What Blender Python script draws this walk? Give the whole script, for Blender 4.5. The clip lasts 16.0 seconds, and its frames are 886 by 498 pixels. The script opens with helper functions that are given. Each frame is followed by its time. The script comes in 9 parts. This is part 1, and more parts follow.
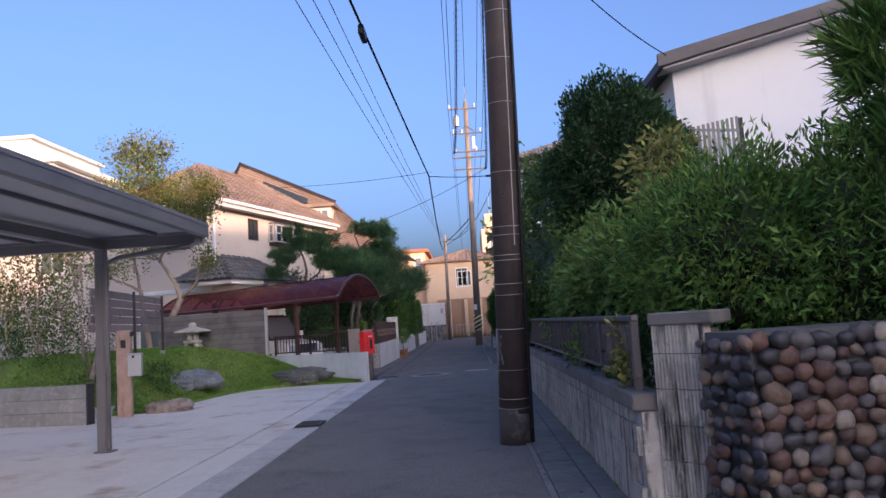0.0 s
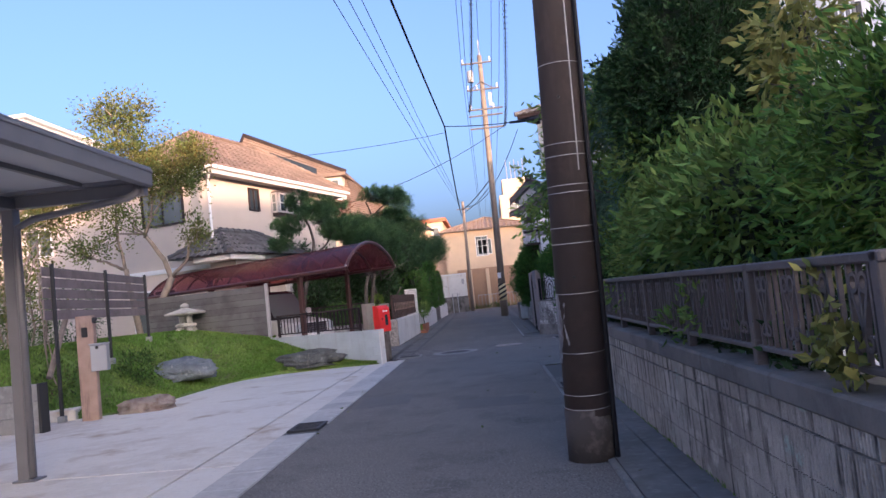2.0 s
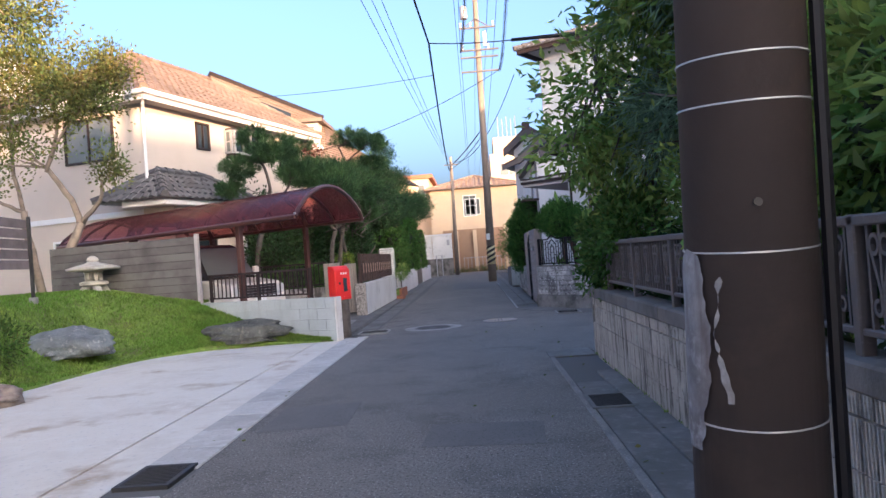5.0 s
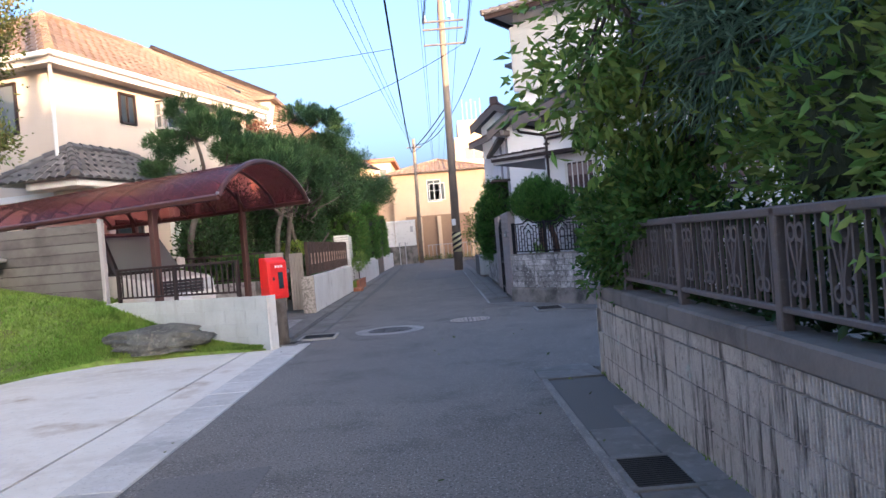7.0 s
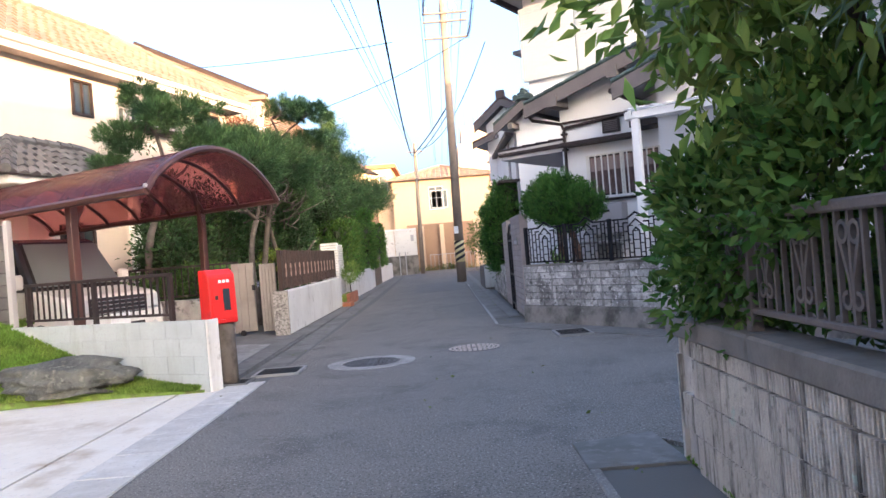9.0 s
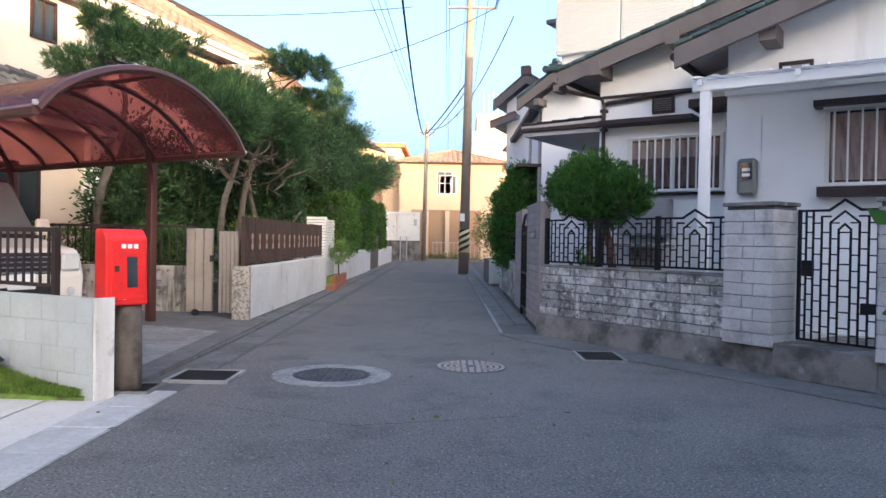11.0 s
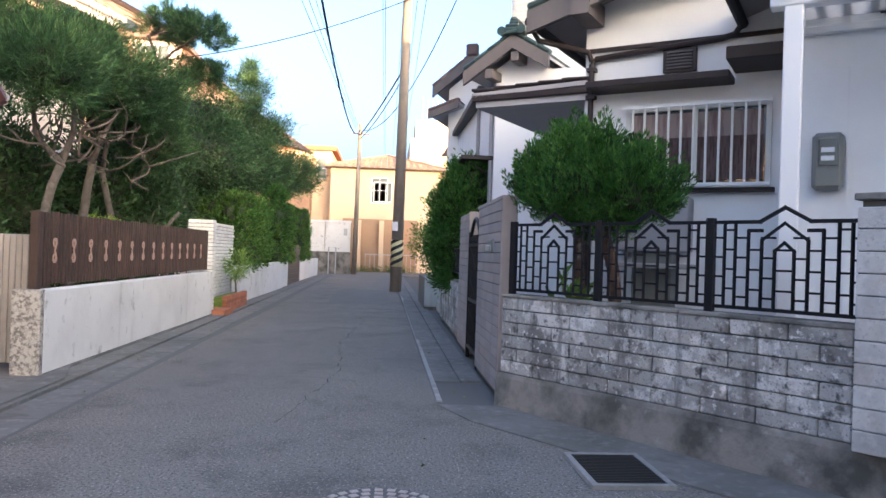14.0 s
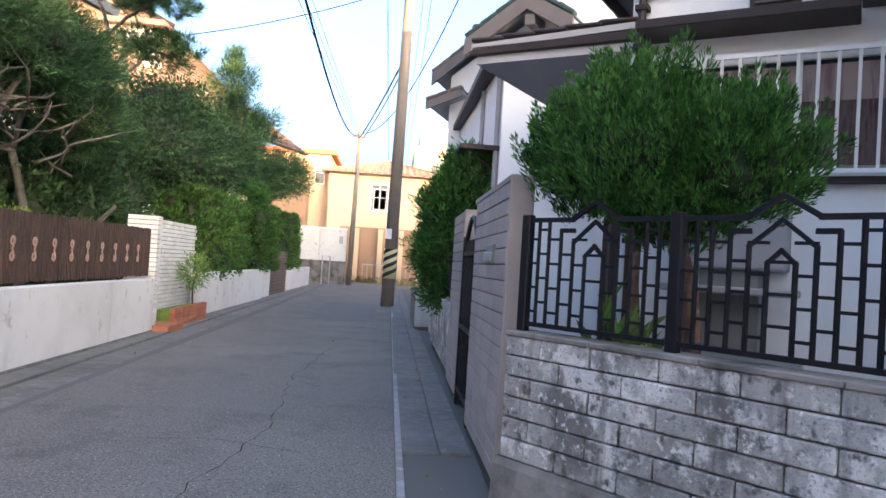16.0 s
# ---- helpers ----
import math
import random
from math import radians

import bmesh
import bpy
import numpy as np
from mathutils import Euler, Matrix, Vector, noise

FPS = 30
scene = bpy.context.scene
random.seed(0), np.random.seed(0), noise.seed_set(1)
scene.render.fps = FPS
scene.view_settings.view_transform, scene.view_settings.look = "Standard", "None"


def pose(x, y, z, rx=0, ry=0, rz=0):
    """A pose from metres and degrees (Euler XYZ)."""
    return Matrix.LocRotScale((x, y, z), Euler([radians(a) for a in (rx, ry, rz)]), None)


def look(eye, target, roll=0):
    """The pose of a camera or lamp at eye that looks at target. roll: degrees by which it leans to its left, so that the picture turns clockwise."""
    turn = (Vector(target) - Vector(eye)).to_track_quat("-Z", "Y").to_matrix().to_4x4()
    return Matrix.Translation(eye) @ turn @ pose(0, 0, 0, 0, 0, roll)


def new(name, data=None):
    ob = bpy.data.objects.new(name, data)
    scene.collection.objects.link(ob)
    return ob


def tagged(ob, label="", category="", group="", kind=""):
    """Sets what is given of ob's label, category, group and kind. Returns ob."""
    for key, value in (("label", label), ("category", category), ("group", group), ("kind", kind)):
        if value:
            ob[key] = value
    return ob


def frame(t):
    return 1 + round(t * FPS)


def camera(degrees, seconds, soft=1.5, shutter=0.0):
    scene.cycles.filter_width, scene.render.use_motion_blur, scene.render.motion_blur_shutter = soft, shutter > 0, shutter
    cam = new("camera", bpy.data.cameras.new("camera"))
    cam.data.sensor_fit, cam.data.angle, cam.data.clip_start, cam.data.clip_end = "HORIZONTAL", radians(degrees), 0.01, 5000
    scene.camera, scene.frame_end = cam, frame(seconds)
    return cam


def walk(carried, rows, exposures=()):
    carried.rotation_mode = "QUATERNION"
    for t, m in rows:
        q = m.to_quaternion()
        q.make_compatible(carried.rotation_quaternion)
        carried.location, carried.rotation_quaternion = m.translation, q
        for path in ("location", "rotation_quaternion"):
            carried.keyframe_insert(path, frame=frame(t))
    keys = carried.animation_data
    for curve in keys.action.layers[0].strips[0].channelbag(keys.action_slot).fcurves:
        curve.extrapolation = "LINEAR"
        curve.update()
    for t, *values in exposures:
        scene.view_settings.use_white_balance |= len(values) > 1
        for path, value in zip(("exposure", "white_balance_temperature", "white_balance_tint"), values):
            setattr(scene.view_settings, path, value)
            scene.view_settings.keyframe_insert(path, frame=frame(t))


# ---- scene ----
# ---------- camera ----------
cam = camera(62.1, 16.0)
PATH = [
    (0, (-0.212, 0.423, 1.45), (-0.27, 2.412, 1.648), -3.7),
    (0.5, (-0.243, 1.119, 1.448), (-0.33, 3.108, 1.631), -4.1),
    (1, (-0.307, 1.823, 1.421), (-0.388, 3.815, 1.589), -4.3),
    (1.5, (-0.366, 2.526, 1.414), (-0.454, 4.52, 1.532), -4.9),
    (2, (-0.436, 3.161, 1.41), (-0.548, 5.153, 1.537), -6.0),
    (2.5, (-0.46, 3.788, 1.392), (-0.647, 5.778, 1.468), -6.5),
    (3, (-0.524, 4.463, 1.366), (-0.757, 6.449, 1.396), -4.8),
    (3.5, (-0.534, 5.176, 1.346), (-0.783, 7.16, 1.321), -4.1),
    (4, (-0.478, 5.849, 1.338), (-0.61, 7.845, 1.35), -2.8),
    (4.2, (-0.485, 6.109, 1.371), (-0.596, 8.106, 1.386), -2.7),
    (6.3, (-0.525, 8.606, 1.358), (-0.577, 10.605, 1.392), -6.9),
    (6.5, (-0.556, 8.863, 1.369), (-0.589, 10.863, 1.394), -6.5),
    (7, (-0.501, 9.495, 1.378), (-0.494, 11.495, 1.357), -4.7),
    (7.5, (-0.537, 10.165, 1.354), (-0.539, 12.162, 1.245), -2.9),
    (8, (-0.494, 10.788, 1.348), (-0.555, 12.782, 1.197), -3.5),
    (8.5, (-0.455, 11.443, 1.349), (-0.451, 13.443, 1.296), -3.5),
    (8.7, (-0.43, 11.71, 1.346), (-0.427, 13.71, 1.339), -4.8),
    (10.8, (-0.351, 14.244, 1.3), (-0.381, 16.244, 1.33), 0.3),
    (11, (-0.354, 14.527, 1.296), (-0.366, 16.527, 1.273), 1.0),
    (11.5, (-0.303, 15.213, 1.265), (-0.269, 17.212, 1.25), 0.6),
    (12, (-0.282, 15.826, 1.266), (-0.257, 17.826, 1.285), 0.4),
    (12.5, (-0.239, 16.467, 1.302), (-0.212, 18.465, 1.389), -1.2),
    (13, (-0.22, 17.08, 1.294), (-0.203, 19.079, 1.367), -0.9),
    (13.5, (-0.135, 17.71, 1.312), (-0.061, 19.708, 1.372), 0.7),
    (14, (-0.098, 18.342, 1.321), (0.058, 20.336, 1.335), 1.9),
    (14.5, (0.041, 18.961, 1.346), (0.254, 20.949, 1.395), 2.4),
    (15, (0.137, 19.587, 1.343), (0.359, 21.574, 1.396), 1.6),
    (15.5, (0.234, 20.134, 1.345), (0.397, 22.126, 1.393), 3.1),
    (16, (0.282, 20.772, 1.313), (0.424, 22.767, 1.361), 3.6),
]
walk(cam, [(t, look(eye, target, roll)) for t, eye, target, roll in PATH],
     [(0.0, 1.9, 5500, 25), (2.5, 2.4, 5750, 25), (4.0, 2.65, 5950, 19), (6.5, 2.9, 6000, 17), (7.5, 3.12, 6250, 16), (8.5, 3.5, 6650, 16), (11.0, 3.2, 6400, 13), (16.0, 3.5, 6450, 13)])

# ---------- world and sun ----------
SUN_AZ, SUN_EL = 150.0, 6.0      # degrees clockwise from +y, and above the horizon
world = bpy.data.worlds.new("World")
scene.world = world
world.use_nodes = True
wn = world.node_tree.nodes
sky = wn.new("ShaderNodeTexSky")
sky.sky_type = "NISHITA"
sky.sun_disc = False
sky.sun_elevation = radians(SUN_EL)
sky.sun_rotation = radians(SUN_AZ)
sky.air_density = 0.6
sky.dust_density = 8.0
sky.ozone_density = 1.5
wn["Background"].inputs["Strength"].default_value = 0.15
world.node_tree.links.new(sky.outputs[0], wn["Background"].inputs[0])
sun_data = bpy.data.lights.new("sun", "SUN")
sun_data.energy = 2.4
sun_data.angle = radians(0.6)
sun_data.color = (1.0, 0.62, 0.33)
sun = new("sun", sun_data)
_a, _e = radians(SUN_AZ), radians(SUN_EL)
SUN_DIR = Vector((math.sin(_a) * math.cos(_e), math.cos(_a) * math.cos(_e), math.sin(_e)))
sun.matrix_world = look(SUN_DIR * 50, (0, 0, 0))


# ---------- mesh helpers ----------
class Geo:
    """Collects vertices and faces of one mesh."""

    def __init__(self):
        self.v, self.f = [], []

    def add(self, vs, fs):
        n = len(self.v)
        self.v.extend([tuple(p) for p in vs])
        self.f.extend([tuple(n + i for i in q) for q in fs])
        return self

    def box(self, c, s, rz=0.0, chamfer=0.0, m=None):
        """A box with centre c and size s, turned rz degrees, its edges chamfered."""
        hx, hy, hz = s[0] / 2, s[1] / 2, s[2] / 2
        ch = min(chamfer, hx * 0.9, hy * 0.9, hz * 0.9)
        mat = m if m is not None else Matrix.Translation(c) @ Matrix.Rotation(radians(rz), 4, "Z")
        if ch <= 0:
            vs = [(x * hx, y * hy, z * hz) for x in (-1, 1) for y in (-1, 1) for z in (-1, 1)]
            fs = [(0, 1, 3, 2), (4, 6, 7, 5), (0, 4, 5, 1), (2, 3, 7, 6), (0, 2, 6, 4), (1, 5, 7, 3)]
        else:
            vs, idx = [], {}
            for x in (-1, 1):
                for y in (-1, 1):
                    for z in (-1, 1):
                        for ax in range(3):
                            p = [x * (hx - ch), y * (hy - ch), z * (hz - ch)]
                            p[ax] = (x * hx, y * hy, z * hz)[ax]
                            idx[(x, y, z, ax)] = len(vs)
                            vs.append(p)
            fs = []
            for ax in range(3):
                o = [a for a in range(3) if a != ax]
                for s0 in (-1, 1):
                    q = []
                    for a, b in ((-1, -1), (1, -1), (1, 1), (-1, 1)):
                        k = [0, 0, 0]
                        k[ax], k[o[0]], k[o[1]] = s0, a, b
                        q.append(idx[(*k, ax)])
                    fs.append(q)
            for ax in range(3):
                o = [a for a in range(3) if a != ax]
                for a in (-1, 1):
                    for b in (-1, 1):
                        q = []
                        for s0, fa in ((-1, o[0]), (1, o[0]), (1, o[1]), (-1, o[1])):
                            k = [0, 0, 0]
                            k[ax], k[o[0]], k[o[1]] = s0, a, b
                            q.append(idx[(*k, fa)])
                        fs.append(q)
            for x in (-1, 1):
                for y in (-1, 1):
                    for z in (-1, 1):
                        fs.append([idx[(x, y, z, ax)] for ax in range(3)])
        return self.add([mat @ Vector(p) for p in vs], fs)

    def cyl(self, p0, p1, r0, r1=None, n=10, caps=True):
        p0, p1 = Vector(p0), Vector(p1)
        r1 = r0 if r1 is None else r1
        d = (p1 - p0).normalized()
        a = d.orthogonal().normalized()
        b = d.cross(a)
        vs = []
        for p, r in ((p0, r0), (p1, r1)):
            for i in range(n):
                t = 2 * math.pi * i / n
                vs.append(p + a * (r * math.cos(t)) + b * (r * math.sin(t)))
        fs = [(i, (i + 1) % n, n + (i + 1) % n, n + i) for i in range(n)]
        if caps:
            fs += [tuple(reversed(range(n))), tuple(range(n, 2 * n))]
        return self.add(vs, fs)

    def tube(self, pts, r, n=6, r1=None):
        """A round tube along points; the radius runs from r to r1."""
        pts = [Vector(p) for p in pts]
        r1 = r if r1 is None else r1
        vs, ref = [], None
        for i, p in enumerate(pts):
            d = (pts[min(i + 1, len(pts) - 1)] - pts[max(i - 1, 0)]).normalized()
            if ref is None:
                ref = d.orthogonal().normalized()
            a = (ref - d * ref.dot(d))
            a = a.normalized() if a.length > 1e-5 else d.orthogonal().normalized()
            ref = a
            b = d.cross(a)
            rr = r + (r1 - r) * i / max(1, len(pts) - 1)
            for k in range(n):
                t = 2 * math.pi * k / n
                vs.append(p + a * (rr * math.cos(t)) + b * (rr * math.sin(t)))
        fs = []
        for i in range(len(pts) - 1):
            for k in range(n):
                fs.append((i * n + k, i * n + (k + 1) % n, (i + 1) * n + (k + 1) % n, (i + 1) * n + k))
        fs += [tuple(reversed(range(n))), tuple(range((len(pts) - 1) * n, len(pts) * n))]
        return self.add(vs, fs)

    def prism(self, poly, z0, z1, m=None):
        """A polygon (x, y), counter-clockwise, drawn up from z0 to z1."""
        n = len(poly)
        m = m or Matrix()
        vs = [m @ Vector((x, y, z0)) for x, y in poly] + [m @ Vector((x, y, z1)) for x, y in poly]
        fs = [(i, (i + 1) % n, n + (i + 1) % n, n + i) for i in range(n)]
        return self.add(vs, fs + [tuple(reversed(range(n))), tuple(range(n, 2 * n))])

    def grid(self, rows):
        """A sheet through rows of points."""
        n, k = len(rows), len(rows[0])
        vs = [p for r in rows for p in r]
        fs = [(i * k + j, i * k + j + 1, (i + 1) * k + j + 1, (i + 1) * k + j) for i in range(n - 1) for j in range(k - 1)]
        return self.add(vs, fs)

    def mesh(self, name, material, smooth=False):
        me = bpy.data.meshes.new(name)
        me.from_pydata(self.v, [], self.f)
        bm = bmesh.new()
        bm.from_mesh(me)
        if len(bm.faces) < 60000:
            bmesh.ops.recalc_face_normals(bm, faces=bm.faces)
        bm.to_mesh(me)
        bm.free()
        if material:
            me.materials.append(material)
        if smooth:
            me.polygons.foreach_set("use_smooth", [True] * len(me.polygons))
        return me


def mesh_thing(name, geo, material, label, category, group="", kind="", smooth=False):
    """A thing that is one mesh."""
    return tagged(new(name, geo.mesh(name, material, smooth)), label, category, group, kind)


def holder(name, at, label, category, group="", kind=""):
    """A thing made of parts: an Empty at its base."""
    ob = new(name)
    ob.empty_display_size = 0.2
    ob.matrix_basis = Matrix.Translation(at)
    ob["base"] = tuple(at)
    return tagged(ob, label, category, group, kind)


def part(name, geo, material, parent, label="", smooth=False, sharp=False):
    """One mesh under a thing or a part; the geometry is given in world coordinates."""
    ob = new(name, geo if isinstance(geo, bpy.types.Mesh) else geo.mesh(name, material, smooth))
    ob.parent = parent
    base = parent.get("base")
    if base is not None:
        ob.matrix_parent_inverse = Matrix.Translation(base).inverted()
    if label:
        ob["label"] = label
    return ob


def frame_axes(origin, deg):
    """A local frame: x along the heading deg (counter-clockwise from +x), y to its left."""
    return Matrix.Translation(origin) @ Matrix.Rotation(radians(deg), 4, "Z")


# ---------- materials ----------
def material(name, base, rough=0.7, metal=0.0, spec=0.5, vary=(), bump=(), island=0.0, obj=0.0, streak=None, trans=0.0, alpha=None, sheen=0.0, hue=0.0):
    """A node material. base: colour. vary: (scale, colour, low, high) patches mixed by noise. bump: (scale, strength).
    island / obj: how far the brightness strays from piece to piece. streak: (scale, colour, low, high) noise drawn out in z."""
    m = bpy.data.materials.new(name)
    m.use_nodes = True
    nt, N = m.node_tree, m.node_tree.nodes
    L = nt.links.new
    b = N["Principled BSDF"]
    b.inputs["Roughness"].default_value = rough
    b.inputs["Metallic"].default_value = metal
    b.inputs["Specular IOR Level"].default_value = spec
    tc = N.new("ShaderNodeNewGeometry")
    pos = tc.outputs["Position"]
    rgb = N.new("ShaderNodeRGB")
    rgb.outputs[0].default_value = (*base, 1)
    col = rgb.outputs[0]

    def noise_mask(vec, scale, low, high, detail=5.0):
        nz = N.new("ShaderNodeTexNoise")
        nz.inputs["Scale"].default_value = scale
        nz.inputs["Detail"].default_value = detail
        nz.inputs["Roughness"].default_value = 0.62
        L(vec, nz.inputs["Vector"])
        mr = N.new("ShaderNodeMapRange")
        mr.inputs["From Min"].default_value = low
        mr.inputs["From Max"].default_value = high
        L(nz.outputs["Fac"], mr.inputs["Value"])
        return mr.outputs["Result"]

    def mix(fac, a, colour):
        mx = N.new("ShaderNodeMix")
        mx.data_type = "RGBA"
        L(fac, mx.inputs["Factor"])
        L(a, mx.inputs["A"])
        mx.inputs["B"].default_value = (*colour, 1)
        return mx.outputs["Result"]

    for sc, colour, lo, hi in vary:
        col = mix(noise_mask(pos, sc, lo, hi), col, colour)
    if streak:
        mp = N.new("ShaderNodeMapping")
        mp.inputs["Scale"].default_value = (1, 1, 0.12)
        L(pos, mp.inputs["Vector"])
        sc, colour, lo, hi = streak
        col = mix(noise_mask(mp.outputs[0], sc, lo, hi), col, colour)
    rnd = None
    if island:
        rnd, amount = tc.outputs["Random Per Island"], island
    elif obj:
        oi = N.new("ShaderNodeObjectInfo")
        rnd, amount = oi.outputs["Random"], obj
    if rnd is not None:
        hs = N.new("ShaderNodeHueSaturation")
        mr = N.new("ShaderNodeMapRange")
        mr.inputs["To Min"].default_value = 1 - amount
        mr.inputs["To Max"].default_value = 1 + amount
        L(rnd, mr.inputs["Value"])
        L(mr.outputs[0], hs.inputs["Value"])
        if hue:
            mh = N.new("ShaderNodeMapRange")
            mh.inputs["To Min"].default_value = 0.5 - hue
            mh.inputs["To Max"].default_value = 0.5 + hue
            wv = N.new("ShaderNodeMath")
            wv.operation = "FRACT"
            ml = N.new("ShaderNodeMath")
            ml.operation = "MULTIPLY"
            ml.inputs[1].default_value = 7.31
            L(rnd, ml.inputs[0])
            L(ml.outputs[0], wv.inputs[0])
            L(wv.outputs[0], mh.inputs["Value"])
            L(mh.outputs[0], hs.inputs["Hue"])
        L(col, hs.inputs["Color"])
        col = hs.outputs["Color"]
    L(col, b.inputs["Base Color"])
    if bump:
        height = None
        for sc, st in bump:
            nz = N.new("ShaderNodeTexNoise")
            nz.inputs["Scale"].default_value = sc
            nz.inputs["Detail"].default_value = 4
            L(pos, nz.inputs["Vector"])
            bp = N.new("ShaderNodeBump")
            bp.inputs["Strength"].default_value = st
            bp.inputs["Distance"].default_value = 0.6 / sc
            L(nz.outputs["Fac"], bp.inputs["Height"])
            if height:
                L(height, bp.inputs["Normal"])
            height = bp.outputs["Normal"]
        L(height, b.inputs["Normal"])
    if trans:
        tr = N.new("ShaderNodeBsdfTranslucent")
        L(col, tr.inputs["Color"])
        ms = N.new("ShaderNodeMixShader")
        ms.inputs[0].default_value = trans
        L(b.outputs[0], ms.inputs[1])
        L(tr.outputs[0], ms.inputs[2])
        L(ms.outputs[0], N["Material Output"].inputs["Surface"])
    if alpha is not None:
        b.inputs["Alpha"].default_value = alpha
    return m


def glass_material(name, tint, rough=0.05):
    m = bpy.data.materials.new(name)
    m.use_nodes = True
    b = m.node_tree.nodes["Principled BSDF"]
    b.inputs["Base Color"].default_value = (*tint, 1)
    b.inputs["Roughness"].default_value = rough
    b.inputs["Specular IOR Level"].default_value = 0.8
    return m


def tinted_sheet(name, tint, through_tint, rough=0.25, clear=0.45):
    """A thin tinted plastic sheet: part see-through, part glossy."""
    m = bpy.data.materials.new(name)
    m.use_nodes = True
    nt, N = m.node_tree, m.node_tree.nodes
    b = N["Principled BSDF"]
    b.inputs["Base Color"].default_value = (*tint, 1)
    b.inputs["Roughness"].default_value = rough
    t = N.new("ShaderNodeBsdfTransparent")
    t.inputs[0].default_value = (*through_tint, 1)
    tl = N.new("ShaderNodeBsdfTranslucent")
    tl.inputs[0].default_value = (*tint, 1)
    m1 = N.new("ShaderNodeMixShader")
    m1.inputs[0].default_value = 0.5
    nt.links.new(b.outputs[0], m1.inputs[1])
    nt.links.new(tl.outputs[0], m1.inputs[2])
    m2 = N.new("ShaderNodeMixShader")
    m2.inputs[0].default_value = clear
    nt.links.new(m1.outputs[0], m2.inputs[1])
    nt.links.new(t.outputs[0], m2.inputs[2])
    nt.links.new(m2.outputs[0], N["Material Output"].inputs["Surface"])
    return m


M_ASPHALT = material("asphalt", (0.18, 0.168, 0.15), 0.88, spec=0.3, vary=((0.3, (0.215, 0.202, 0.18), 0.45, 0.66), (1.4, (0.13, 0.122, 0.11), 0.5, 0.66), (7, (0.2, 0.188, 0.17), 0.5, 0.7), (48, (0.075, 0.073, 0.07), 0.52, 0.62), (62, (0.42, 0.41, 0.39), 0.585, 0.64)), bump=((60, 0.35), (140, 0.35)))
M_PATCH = material("asphalt_patch", (0.14, 0.134, 0.127), 0.88, vary=((2, (0.165, 0.158, 0.15), 0.45, 0.7), (55, (0.08, 0.078, 0.075), 0.54, 0.64)), bump=((90, 0.4),))
M_GROUND = material("ground_dirt", (0.12, 0.11, 0.09), 0.95, vary=((0.4, (0.09, 0.1, 0.06), 0.45, 0.65),), bump=((10, 0.3),))
M_SLAB = material("driveway_concrete", (0.67, 0.63, 0.56), 0.85, vary=((0.6, (0.56, 0.51, 0.44), 0.48, 0.66), (5, (0.7, 0.67, 0.61), 0.45, 0.7), (1.1, (0.42, 0.34, 0.25), 0.57, 0.7), (22, (0.52, 0.5, 0.47), 0.57, 0.7)), bump=((60, 0.15),))
M_GUTTER = material("gutter_concrete", (0.3, 0.3, 0.29), 0.88, vary=((1.5, (0.2, 0.2, 0.19), 0.45, 0.7), (9, (0.4, 0.4, 0.39), 0.5, 0.72)), bump=((70, 0.25),), obj=0.14)
M_LID = material("pale_gutter_lid", (0.5, 0.485, 0.45), 0.88, vary=((1.5, (0.38, 0.372, 0.35), 0.45, 0.68), (9, (0.56, 0.555, 0.54), 0.5, 0.72), (40, (0.36, 0.35, 0.33), 0.56, 0.68)), bump=((70, 0.25),), obj=0.12)
M_GUTTER_DARK = material("old_concrete", (0.17, 0.168, 0.16), 0.9, vary=((1.2, (0.11, 0.112, 0.1), 0.45, 0.68), (11, (0.24, 0.235, 0.225), 0.52, 0.75), (4, (0.13, 0.125, 0.115), 0.52, 0.66)), bump=((60, 0.3),), obj=0.06)
M_KERB = material("kerb_aggregate", (0.22, 0.215, 0.2), 0.92, vary=((3, (0.14, 0.138, 0.13), 0.45, 0.65), (60, (0.36, 0.35, 0.33), 0.54, 0.66)), bump=((70, 0.5),))
M_BASE = material("stained_foundation", (0.26, 0.245, 0.225), 0.92, vary=((2.2, (0.085, 0.085, 0.075), 0.42, 0.62), (5, (0.33, 0.32, 0.3), 0.6, 0.72)), bump=((25, 0.4),))
M_RIB = material("ribbed_block", (0.5, 0.465, 0.41), 0.92, vary=((0.7, (0.33, 0.3, 0.265), 0.46, 0.62), (5, (0.58, 0.545, 0.48), 0.52, 0.66), (16, (0.26, 0.24, 0.215), 0.58, 0.7), (2.6, (0.42, 0.5, 0.44), 0.66, 0.69)), streak=(14, (0.055, 0.052, 0.048), 0.5, 0.68), bump=((30, 0.5), (90, 0.4)), obj=0.05)
M_RIBCAP = material("wall_cap", (0.19, 0.175, 0.158), 0.92, vary=((2, (0.11, 0.104, 0.094), 0.42, 0.66), (9, (0.19, 0.18, 0.16), 0.55, 0.75)), bump=((40, 0.4),))
M_GREYBRICK = material("weathered_block", (0.39, 0.384, 0.37), 0.92, vary=((2.2, (0.17, 0.165, 0.16), 0.48, 0.62), (4.2, (0.62, 0.61, 0.59), 0.53, 0.6), (22, (0.7, 0.69, 0.67), 0.57, 0.66), (13, (0.11, 0.108, 0.104), 0.56, 0.66), (70, (0.2, 0.198, 0.19), 0.55, 0.68)), streak=(7, (0.1, 0.1, 0.095), 0.56, 0.72), bump=((35, 0.5), (90, 0.4)), obj=0.12)
